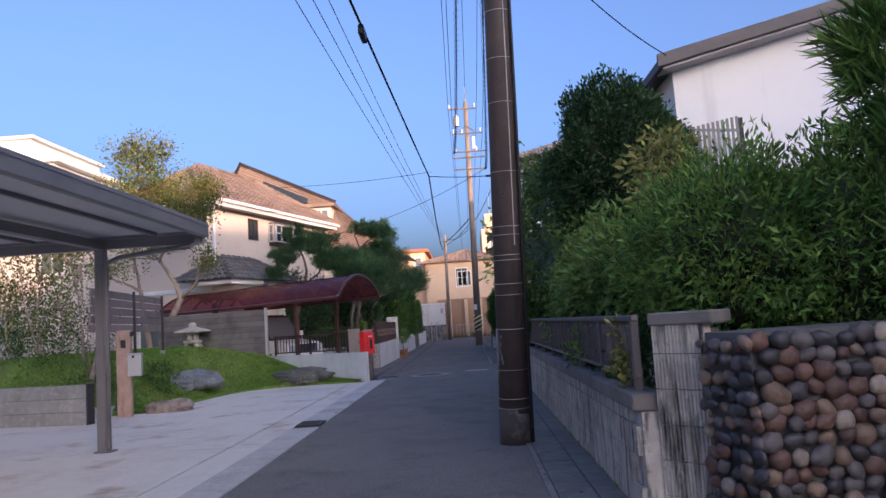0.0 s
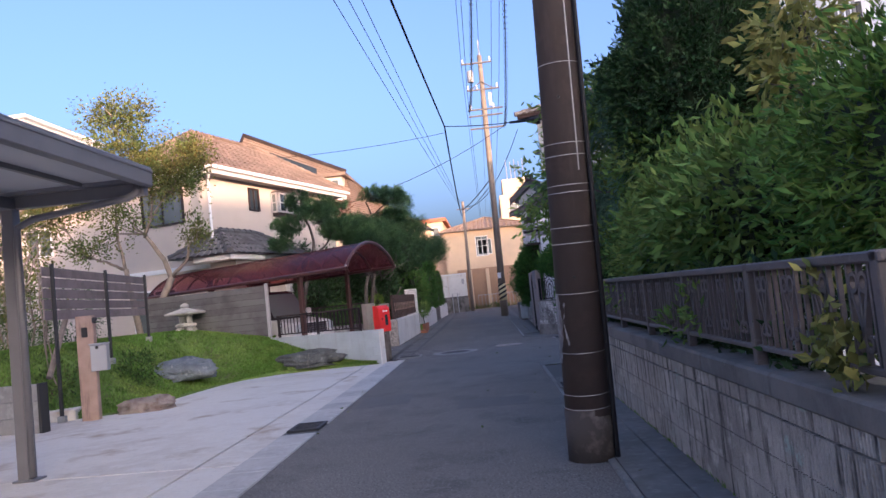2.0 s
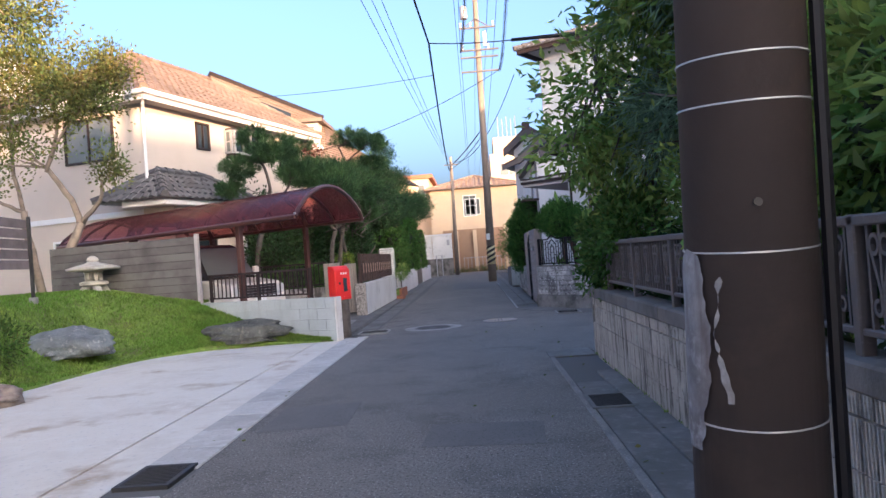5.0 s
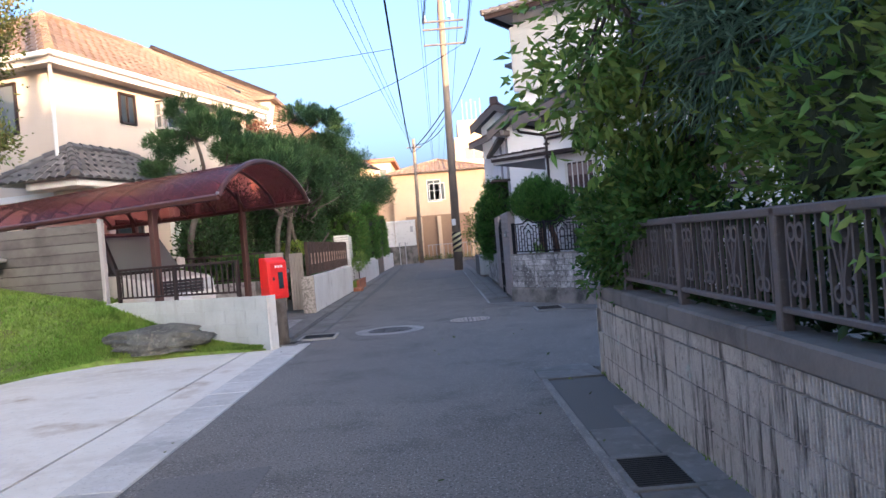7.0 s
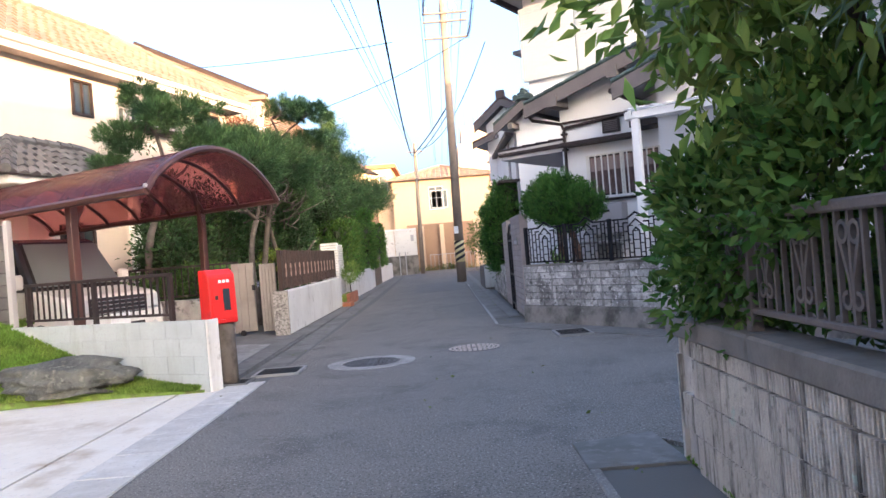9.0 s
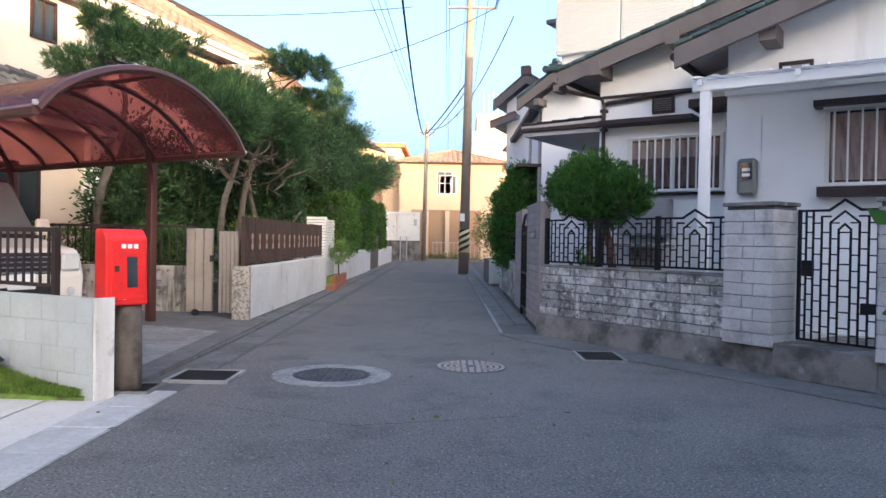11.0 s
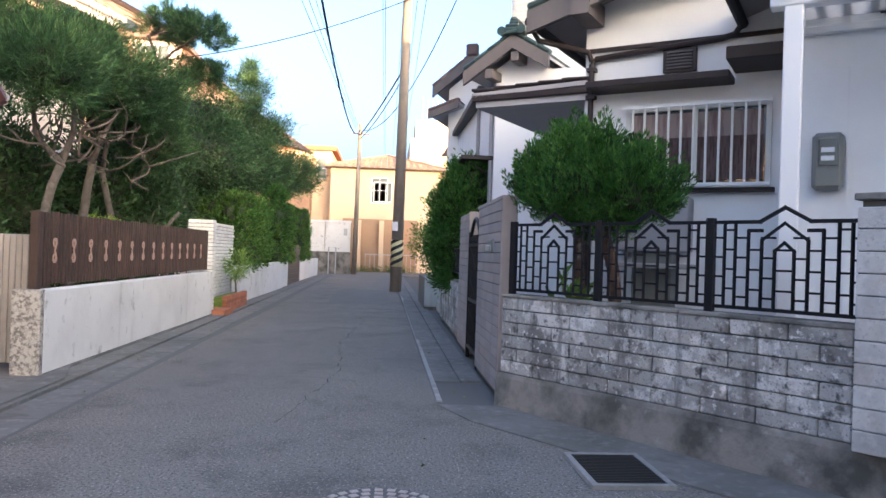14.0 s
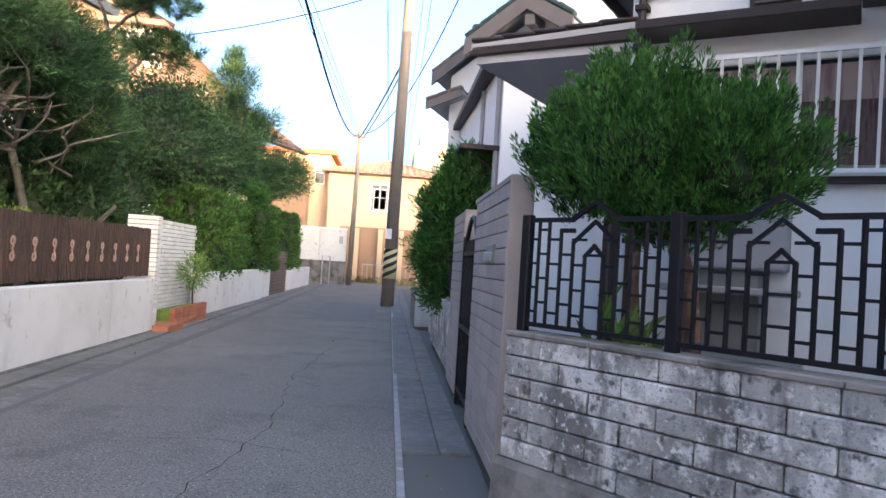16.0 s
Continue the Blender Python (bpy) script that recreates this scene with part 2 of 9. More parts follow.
M_PIERBLOCK = material("pier_block", (0.57, 0.56, 0.545), 0.9, vary=((1.6, (0.36, 0.35, 0.34), 0.46, 0.66), (9, (0.6, 0.59, 0.57), 0.52, 0.68), (40, (0.4, 0.39, 0.38), 0.55, 0.68)), streak=(6, (0.12, 0.11, 0.105), 0.6, 0.76), bump=((45, 0.35),), obj=0.1)
M_MORTAR = material("mortar", (0.12, 0.12, 0.115), 0.95, bump=((50, 0.3),))
M_LIGHTBLOCK = material("pale_block", (0.42, 0.47, 0.48), 0.85, vary=((2, (0.36, 0.4, 0.41), 0.45, 0.7), (30, (0.38, 0.42, 0.43), 0.5, 0.7)), streak=(4, (0.32, 0.34, 0.33), 0.58, 0.8), bump=((60, 0.2),), obj=0.03)
M_WHITEWALL = material("white_wall_paint", (0.74, 0.74, 0.72), 0.8, vary=((0.9, (0.6, 0.59, 0.57), 0.45, 0.75), (4.5, (0.36, 0.35, 0.33), 0.6, 0.74)), streak=(2.2, (0.42, 0.4, 0.36), 0.58, 0.8), bump=((50, 0.3), (9, 0.1)))
M_DIRTYWHITE = material("stained_plaster", (0.46, 0.46, 0.44), 0.88, vary=((2.6, (0.3, 0.3, 0.29), 0.42, 0.6), (6, (0.12, 0.12, 0.115), 0.54, 0.62)), streak=(5, (0.12, 0.12, 0.11), 0.5, 0.62), bump=((40, 0.3),))
M_PEBBLE = material("pebble_dash", (0.42, 0.4, 0.37), 0.9, vary=((30, (0.16, 0.15, 0.14), 0.45, 0.6),), bump=((35, 0.9),))
M_STUCCO = material("white_stucco", (0.82, 0.83, 0.84), 0.8, vary=((0.6, (0.74, 0.75, 0.76), 0.45, 0.75),), streak=(1.6, (0.58, 0.58, 0.58), 0.56, 0.8), bump=((80, 0.25), (6, 0.05)))
M_BEIGE = material("beige_stucco", (0.62, 0.545, 0.48), 0.85, vary=((0.5, (0.56, 0.49, 0.43), 0.45, 0.75),), bump=((70, 0.2),))
M_ORANGEWALL = material("ochre_wall", (0.62, 0.47, 0.32), 0.85, vary=((0.5, (0.55, 0.42, 0.3), 0.45, 0.7),), bump=((50, 0.1),))
M_BROWNWALL = material("brown_wall", (0.34, 0.22, 0.14), 0.85, vary=((0.7, (0.28, 0.18, 0.12), 0.45, 0.7),))
M_POLE = material("steel_pole_brown", (0.07, 0.057, 0.056), 0.6, metal=0.1, vary=((1.2, (0.06, 0.045, 0.042), 0.45, 0.7), (3.2, (0.105, 0.08, 0.072), 0.55, 0.75)), streak=(4, (0.12, 0.1, 0.09), 0.6, 0.8), bump=((30, 0.12),))
M_POLEBASE = material("pole_foot", (0.06, 0.052, 0.048), 0.85, vary=((5, (0.16, 0.14, 0.12), 0.55, 0.72),), bump=((30, 0.3),))
M_CONCPOLE = material("concrete_pole", (0.24, 0.195, 0.155), 0.85, vary=((1.5, (0.18, 0.15, 0.125), 0.45, 0.7),))
M_BAND = material("steel_band", (0.42, 0.42, 0.42), 0.55, metal=0.6)
M_SCRAPE = material("scraped_pale_paint", (0.25, 0.25, 0.26), 0.85, vary=((5, (0.15, 0.14, 0.145), 0.45, 0.62), (18, (0.31, 0.31, 0.32), 0.5, 0.66)), streak=(10, (0.12, 0.1, 0.1), 0.52, 0.68), bump=((40, 0.3),))
M_BLACKPLASTIC = material("black_cable", (0.008, 0.008, 0.01), 0.5, spec=0.3)
M_WIRE = material("overhead_wire", (0.008, 0.008, 0.009), 0.7, spec=0.2)
M_FENCE = material("brown_rail_paint", (0.115, 0.1, 0.096), 0.55, vary=((4, (0.09, 0.078, 0.073), 0.45, 0.7), (40, (0.15, 0.135, 0.13), 0.56, 0.7)), bump=((60, 0.1),))
M_IRON = material("black_iron", (0.006, 0.007, 0.011), 0.5, spec=0.25, vary=((6, (0.012, 0.011, 0.012), 0.5, 0.7),))
M_DARKWOOD = material("dark_picket_wood", (0.06, 0.035, 0.026), 0.75, vary=((3, (0.035, 0.022, 0.018), 0.45, 0.7),), bump=((25, 0.3),), obj=0.25)
M_SCROLL = material("scroll_iron", (0.36, 0.25, 0.2), 0.55)
M_GREYSLAT = material("grey_board", (0.13, 0.125, 0.122), 0.75, vary=((2, (0.075, 0.07, 0.07), 0.45, 0.7),), bump=((20, 0.2),), obj=0.15)
M_PURPLESLAT = material("weathered_slat", (0.19, 0.155, 0.15), 0.8, vary=((2.5, (0.13, 0.105, 0.1), 0.45, 0.7),), bump=((20, 0.25),), obj=0.14)
M_ALU = material("bronze_aluminium", (0.2, 0.195, 0.2), 0.45, metal=0.35, vary=((1, (0.16, 0.155, 0.16), 0.45, 0.7),))
M_ALUPANEL = material("canopy_underside", (0.45, 0.46, 0.48), 0.5)
M_CHAMPAGNE = material("champagne_gate", (0.33, 0.305, 0.28), 0.5, metal=0.2, vary=((3, (0.27, 0.25, 0.23), 0.45, 0.7),))
M_MAROON = material("maroon_frame", (0.07, 0.028, 0.024), 0.45)
M_REDSHEET = tinted_sheet("red_polycarbonate", (0.24, 0.055, 0.05), (0.5, 0.2, 0.2), 0.25, 0.5)
M_MILKY = tinted_sheet("milky_polycarbonate", (0.8, 0.82, 0.84), (0.88, 0.9, 0.93), 0.4, 0.55)
M_RED = material("red_enamel", (0.72, 0.025, 0.022), 0.3, vary=((5, (0.6, 0.02, 0.02), 0.5, 0.7),))
M_STUMP = material("weathered_stump", (0.13, 0.11, 0.095), 0.9, vary=((5, (0.07, 0.06, 0.05), 0.45, 0.65),), streak=(9, (0.2, 0.18, 0.15), 0.55, 0.7), bump=((20, 0.5),))
M_TIMBER = material("sleeper_timber", (0.4, 0.28, 0.22), 0.8, vary=((3, (0.32, 0.22, 0.17), 0.45, 0.7),), streak=(12, (0.22, 0.15, 0.12), 0.55, 0.72), bump=((25, 0.3),))
M_SILVER = material("silver_box", (0.42, 0.43, 0.45), 0.4, metal=0.5)
M_STONE = material("lantern_stone", (0.44, 0.42, 0.38), 0.92, vary=((5, (0.27, 0.26, 0.23), 0.45, 0.65), (20, (0.5, 0.48, 0.44), 0.55, 0.7)), bump=((30, 0.5),))
M_BLUEROCK = material("blue_grey_rock", (0.17, 0.2, 0.22), 0.85, vary=((3, (0.1, 0.115, 0.13), 0.42, 0.62), (12, (0.28, 0.31, 0.33), 0.55, 0.7)), bump=((8, 0.9), (30, 0.5)))
M_GREENROCK = material("dark_schist", (0.11, 0.115, 0.105), 0.85, vary=((4, (0.06, 0.065, 0.06), 0.42, 0.62), (14, (0.19, 0.19, 0.17), 0.55, 0.7)), streak=(6, (0.2, 0.18, 0.15), 0.6, 0.75), bump=((8, 0.9), (30, 0.5)))
M_PINKROCK = material("pinkish_stone", (0.27, 0.23, 0.2), 0.88, vary=((4, (0.17, 0.12, 0.1), 0.45, 0.62),), bump=((12, 0.8),))
M_COBBLE = [material("cobble_" + n, c, 0.55, vary=((9, tuple(v * 0.6 for v in c), 0.45, 0.66), (40, tuple(min(1, v * 1.5) for v in c), 0.6, 0.75)), bump=((22, 0.35),), obj=0.3) for n, c in (("tan", (0.19, 0.13, 0.09)), ("grey", (0.105, 0.092, 0.09)), ("rust", (0.11, 0.06, 0.045)), ("pale", (0.3, 0.25, 0.2)), ("slate", (0.045, 0.043, 0.048)))]
M_TILE_GREY = material("grey_roof_tile", (0.09, 0.092, 0.1), 0.5, vary=((2.5, (0.15, 0.15, 0.155), 0.5, 0.7),), island=0.25)
M_TILE_BROWN = material("brown_roof_tile", (0.215, 0.158, 0.122), 0.7, vary=((2, (0.16, 0.115, 0.09), 0.45, 0.7),), island=0.2)
M_TILE_RED = material("old_reddish_roof_tile", (0.16, 0.1, 0.09), 0.6, vary=((2, (0.22, 0.17, 0.16), 0.45, 0.7), (7, (0.1, 0.07, 0.065), 0.5, 0.68)), island=0.25)
M_TILE_GREEN = material("green_roof_tile", (0.035, 0.062, 0.058), 0.4, vary=((3, (0.05, 0.08, 0.075), 0.45, 0.7),), island=0.25)
M_TRIM_DARK = material("dark_brown_trim", (0.026, 0.018, 0.018), 0.55, spec=0.35, vary=((3, (0.038, 0.028, 0.027), 0.45, 0.7),))
M_BARGE = material("grey_brown_bargeboard", (0.13, 0.115, 0.115), 0.65, vary=((2, (0.1, 0.09, 0.09), 0.45, 0.7),))
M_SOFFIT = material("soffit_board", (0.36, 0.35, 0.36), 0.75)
M_WHITEMETAL = material("white_painted_metal", (0.78, 0.79, 0.8), 0.45)
M_SIDING = material("cream_shutter", (0.7, 0.7, 0.66), 0.6)
M_WINDOW = glass_material("window_pane", (0.03, 0.04, 0.045), 0.06)
# paler than window_pane: the grey mirrored in the glass is in its colour
M_PALEGLASS = glass_material("glass_painted_reflection", (0.13, 0.15, 0.155), 0.08)
M_CURTAIN = material("drawn_curtain", (0.33, 0.26, 0.24), 0.9, streak=(16, (0.2, 0.13, 0.13), 0.45, 0.65))
M_BAMBOO = material("reed_screen", (0.13, 0.085, 0.08), 0.8, streak=(45, (0.06, 0.035, 0.035), 0.45, 0.62))
M_WOODDOOR = material("brown_door", (0.075, 0.06, 0.052), 0.6, vary=((3, (0.05, 0.04, 0.035), 0.45, 0.7),))
M_METER = material("grey_meter_case", (0.19, 0.2, 0.19), 0.5)
M_TAUPETILE = material("taupe_wall_tile", (0.35, 0.3, 0.28), 0.7, vary=((3, (0.29, 0.25, 0.235), 0.45, 0.7),), bump=((40, 0.2),), obj=0.08)
M_WHITEBRICK = material("white_brick", (0.72, 0.72, 0.7), 0.75, vary=((5, (0.6, 0.6, 0.57), 0.5, 0.7),), bump=((40, 0.25),), obj=0.1)
M_TERRACOTTA = material("terracotta_tile", (0.4, 0.14, 0.07), 0.75, vary=((5, (0.3, 0.11, 0.06), 0.45, 0.65),), obj=0.15)
M_COVER = material("cast_iron_cover", (0.085, 0.08, 0.08), 0.6, metal=0.3, vary=((9, (0.14, 0.125, 0.11), 0.5, 0.7),), bump=((60, 0.2),))
M_COLLAR = material("manhole_collar", (0.34, 0.33, 0.31), 0.9, vary=((4, (0.2, 0.195, 0.185), 0.44, 0.64), (30, (0.48, 0.47, 0.45), 0.54, 0.68), (14, (0.12, 0.118, 0.11), 0.58, 0.68)), bump=((50, 0.4),))
M_COVERPALE = material("worn_cover", (0.42, 0.37, 0.33), 0.65, vary=((8, (0.3, 0.26, 0.24), 0.5, 0.7),))
M_GRATE = material("steel_grating", (0.03, 0.031, 0.033), 0.55, metal=0.3)
M_PIT = material("dark_pit", (0.008, 0.008, 0.008), 0.95)
M_YELLOW = material("yellow_stripe", (0.64, 0.56, 0.3), 0.5)
M_BLACK = material("black_stripe", (0.012, 0.012, 0.013), 0.5)
M_CARWHITE = material("car_paint_white", (0.7, 0.69, 0.66), 0.2, spec=0.6)
M_CARDARK = material("car_paint_dark", (0.035, 0.032, 0.032), 0.2, spec=0.6)
M_CHROME = material("chrome", (0.7, 0.7, 0.7), 0.12, metal=1.0)
M_RUBBER = material("tyre_rubber", (0.018, 0.018, 0.018), 0.8)
M_LAMP = material("headlamp_lens", (0.55, 0.58, 0.6), 0.08, spec=0.9)
M_GRASS = material("lawn_grass", (0.13, 0.25, 0.045), 0.9, spec=0.15, vary=((1.1, (0.2, 0.28, 0.065), 0.42, 0.65), (4, (0.08, 0.15, 0.028), 0.5, 0.7)), island=0.35, trans=0.3)
M_SOIL = material("lawn_soil", (0.12, 0.19, 0.035), 0.95, vary=((2.5, (0.09, 0.075, 0.04), 0.5, 0.66), (8, (0.17, 0.27, 0.05), 0.45, 0.65)), bump=((18, 0.6),))
# near-black green: the shade deep inside crowns, put into the colour
M_CORE = material("crown_shade_dark", (0.018, 0.03, 0.012), 0.95, vary=((9, (0.03, 0.045, 0.018), 0.45, 0.65),), bump=((14, 0.9),))
M_BARK = material("grey_bark", (0.095, 0.083, 0.075), 0.92, vary=((6, (0.06, 0.05, 0.042), 0.45, 0.62), (3, (0.15, 0.135, 0.12), 0.58, 0.7)), bump=((25, 0.7),))
M_BARKRED = material("peeling_bark", (0.12, 0.07, 0.05), 0.92, vary=((7, (0.3, 0.27, 0.23), 0.55, 0.65),), streak=(14, (0.05, 0.03, 0.025), 0.5, 0.65), bump=((25, 0.8),))
M_BARKPALE = material("pale_smooth_bark", (0.27, 0.22, 0.175), 0.9, vary=((5, (0.18, 0.145, 0.12), 0.45, 0.62),), bump=((25, 0.3),))


def leaf_material(name, base, second, rough=0.5, trans=0.3):
    return material(name, base, max(rough, 0.55), spec=0.22, vary=((1.3, second, 0.42, 0.68),), island=0.45, hue=0.025, trans=trans)


L_HEDGE = leaf_material("podocarp_leaf", (0.085, 0.18, 0.035), (0.17, 0.28, 0.055))
L_DARK = leaf_material("dark_glossy_leaf", (0.032, 0.075, 0.03), (0.06, 0.115, 0.04), 0.4)
L_YELLOW = leaf_material("variegated_leaf", (0.28, 0.28, 0.08), (0.19, 0.22, 0.06))
L_BROAD = leaf_material("broad_leaf", (0.13, 0.235, 0.055), (0.24, 0.34, 0.085))
L_MAPLE = leaf_material("autumn_maple_leaf", (0.12, 0.165, 0.05), (0.2, 0.17, 0.05))
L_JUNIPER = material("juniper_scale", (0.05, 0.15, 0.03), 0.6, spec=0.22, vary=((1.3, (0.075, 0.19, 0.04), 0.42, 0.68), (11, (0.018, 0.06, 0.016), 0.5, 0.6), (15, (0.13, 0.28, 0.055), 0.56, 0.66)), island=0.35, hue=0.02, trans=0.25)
L_PINE = leaf_material("pine_needle", (0.04, 0.1, 0.042), (0.09, 0.165, 0.06), 0.55)
L_CLIPPED = leaf_material("clipped_hedge_leaf", (0.06, 0.145, 0.032), (0.1, 0.19, 0.045), 0.6)
L_CEDAR = leaf_material("blue_cedar_needle", (0.13, 0.24, 0.16), (0.2, 0.32, 0.21), 0.55)
L_SHRUB = leaf_material("shrub_leaf", (0.06, 0.12, 0.025), (0.1, 0.13, 0.03))

# ---------- ground, road, gutters ----------
mesh_thing("ground", Geo().grid([[(x, y, -0.03) for x in (-1500, 1500)] for y in (-1500, 1500)]), M_GROUND, "bare earth ground under the neighbourhood", "ground", kind="structure")
road_geo = Geo()
road_geo.prism([(-2.56, -40), (0.34, -40), (0.34, 16.9), (0.84, 17.06), (9.0, 5.4), (13.0, 7.6), (0.94, 24.75), (0.40, 24.75), (0.34, 60), (30, 62), (30, 67), (-30, 67), (-30, 61), (-2.9, 58), (-2.56, 35)], -0.3, 0.0)
mesh_thing("road", road_geo, M_ASPHALT, "worn dark grey asphalt lane with side street", "road", kind="structure")
patch_geo = Geo()
patch_geo.prism([(-1.0, 12.4), (-0.1, 12.3), (-0.05, 13.0), (-0.95, 13.1)], 0.0005, 0.004)
patch_geo.prism([(-2.45, 13.2), (-1.7, 13.3), (-1.72, 14.3), (-2.45, 14.2)], 0.0005, 0.004)
patch_geo.prism([(-1.5, 37.0), (0.0, 37.2), (0.0, 44.0), (-1.6, 43.5)], 0.0005, 0.004)
mesh_thing("road_patch", patch_geo, M_PATCH, "darker asphalt repair patches in the lane", "road", kind="structure")
crack = Geo()
random.seed(5)
for pts in ([(-0.9, 24.0), (-0.55, 26.5), (-0.7, 29.0), (-0.45, 33.0)], [(-2.2, 20.2), (-1.0, 19.6), (0.3, 20.0)], [(-1.4, 26.0), (-0.9, 26.1), (-0.2, 25.8)]):
    line = []
    for (x0, y0), (x1, y1) in zip(pts, pts[1:]):
        for k in range(14):
            s = k / 14
            line.append((x0 + (x1 - x0) * s + random.uniform(-0.03, 0.03), y0 + (y1 - y0) * s))
    for (x0, y0), (x1, y1) in zip(line, line[1:]):
        w = random.uniform(0.0015, 0.005)
        nx, ny = (y1 - y0), -(x1 - x0)
        d = math.hypot(nx, ny) or 1
        nx, ny = nx / d * w, ny / d * w
        crack.add([(x0 - nx, y0 - ny, 0.0032), (x0 + nx, y0 + ny, 0.0032), (x1 + nx, y1 + ny, 0.0032), (x1 - nx, y1 - ny, 0.0032)], [(0, 1, 2, 3)])
mesh_thing("road_crack", crack, M_PIT, "thin dark cracks in the asphalt", "road", kind="structure")

# right-hand kerb gutter: channel and sloping apron
gut_r = holder("gutter_right", (0.6, 10, 0), "old dark concrete roadside gutter strip along the block wall", "gutter", kind="structure")
mbase = Geo()
mbase.prism([(0.34, -12), (0.93, -12), (0.93, 16.6), (0.84, 17.06), (0.34, 16.9)], -0.2, 0.0)
mbase.prism([(0.40, 24.75), (0.95, 24.75), (1.06, 33.0), (1.5, 34.0), (1.5, 58), (0.36, 58)], -0.2, 0.0)
part("bed", mbase, M_MORTAR, gut_r)
slab_mesh = Geo().box((0, 0, 0), (0.30, 1.794, 0.04), chamfer=0.004).mesh("slab", M_GUTTER_DARK)
side_mesh = Geo().box((0, 0, 0), (0.215, 1.794, 0.04), chamfer=0.004).mesh("slab", M_GUTTER_DARK)
y = -11.0
while y < 57.5:
    if y < 15.8 or 25.7 < y:
        if not 12.6 < y < 14.45:
            s = part("slab", slab_mesh, None, gut_r)
            s.matrix_parent_inverse = Matrix()
            s.matrix_basis = Matrix.Translation(Vector((0.56, y, -0.005 + random.uniform(-0.003, 0.003))) - Vector((0.6, 10, 0)))
        s = part("slab", side_mesh, None, gut_r)
        s.matrix_parent_inverse = Matrix()
        s.matrix_basis = Matrix.Translation(Vector((0.825, y, 0.004 + random.uniform(-0.003, 0.003))) - Vector((0.6, 10, 0)))
    y += 1.8
for ya, yb in ((12.5, 13.24), (13.82, 14.5)):
    part("slab", Geo().box((0.56, (ya + yb) / 2, -0.005), (0.30, yb - ya - 0.006, 0.04), chamfer=0.004), M_GUTTER_DARK, gut_r)
edge = Geo()
part("edge_strip", Geo().box((0.372, 2.5, 0.0), (0.06, 28.6, 0.03), chamfer=0.006), M_KERB, gut_r)
edge.box((0.43, 41.4, 0.0), (0.05, 33.0, 0.03), chamfer=0.006)
part("edge_strip", edge, M_GUTTER, gut_r, "pale worn kerb edge")
ap = Geo()
ap.prism([(0.34, 16.35), (0.93, 16.35), (0.90, 17.05), (0.34, 16.92)], 0.0, 0.018)
part("apron", ap, M_GUTTER_DARK, gut_r)
# apron along the weathered block wall of the side street
side_ap = Geo()
side_ap.prism([(0.40, 24.75), (0.62, 24.15), (2.30, 21.75), (4.2, 18.9), (4.62, 19.15), (2.72, 22.1), (0.95, 24.72)], -0.1, 0.012)
mesh_thing("gutter_side_street", side_ap, M_GUTTER_DARK, "dark concrete gutter apron at the foot of the block wall", "gutter", kind="structure")

# left-hand gutter lids and driveway slabs
gut_l = holder("gutter_left", (-2.8, 10, 0), "pale concrete gutter lids along the driveway edge", "gutter", kind="structure")
bed = Geo()
bed.prism([(-3.06, -12), (-2.56, -12), (-2.56, 35), (-2.9, 57.5), (-3.5, 57.5), (-3.45, 33), (-3.32, 25.5), (-3.06, 20.3)], -0.2, 0.0)
part("bed", bed, M_MORTAR, gut_l)
lid = Geo().box((0, 0, 0), (0.42, 0.595, 0.05), chamfer=0.008).mesh("lid", M_LID)
for k in range(57):
    y = -11.5 + 0.6 * k
    if 11.7 < y < 12.3 or y > 20.6:
        continue
    s = part("lid", lid, None, gut_l)
    s.matrix_parent_inverse = Matrix()
    s.matrix_basis = Matrix.Translation(Vector((-2.78, y, -0.012 + random.uniform(-0.002, 0.002))) - Vector((-2.8, 10, 0)))
far_lid = Geo().box((0, 0, 0), (0.36, 0.594, 0.05), chamfer=0.006).mesh("lid", M_GUTTER_DARK)
for k in range(60):
    y = 21.9 + 0.6 * k
    x = -2.78 - max(0, y - 24) * 0.013
    s = part("lid", far_lid, None, gut_l)
    s.matrix_parent_inverse = Matrix()
    s.matrix_basis = Matrix.Translation(Vector((x, y, -0.02 + random.uniform(-0.002, 0.002))) - Vector((-2.8, 10, 0)))
far_edge = Geo()
far_edge.prism([(-3.35, 21.4), (-2.98, 21.4), (-2.98, 24), (-3.4, 57), (-3.7, 57), (-3.38, 25.5)], -0.1, 0.03)
part("wall_foot", far_edge, M_GUTTER_DARK, gut_l)

drive = holder("driveway", (-6, 10, 0), "pale concrete driveway with dark joints and mud stains", "driveway", kind="structure")
joint_bed = Geo()
joint_bed.prism([(-13, -12), (-3.0, -12), (-3.0, 20.4), (-3.32, 20.4), (-4.3, 20.4), (-6.6, 20.1), (-7.2, 16.4), (-13, 15.2)], -0.2, -0.012)
part("joint_bed", joint_bed, M_PIT, drive)
pieces = ([(-3.43, -12), (-3.0, -12), (-3.0, 10.15), (-3.43, 10.2)], [(-13, -12), (-3.46, -12), (-3.46, 10.21), (-13, 10.9)],
          [(-3.43, 10.23), (-3.0, 10.18), (-3.0, 20.38), (-3.43, 20.38)],
          [(-13, 10.93), (-3.46, 10.24), (-3.46, 20.3), (-4.3, 20.35), (-5.4, 20.15), (-6.2, 19.5), (-6.45, 18.2), (-6.55, 16.8), (-6.75, 15.5), (-7.6, 15.2), (-13, 15.0)])
for poly in pieces:
    part("concrete_panel", Geo().prism(poly, -0.1, 0.004), M_SLAB, drive)

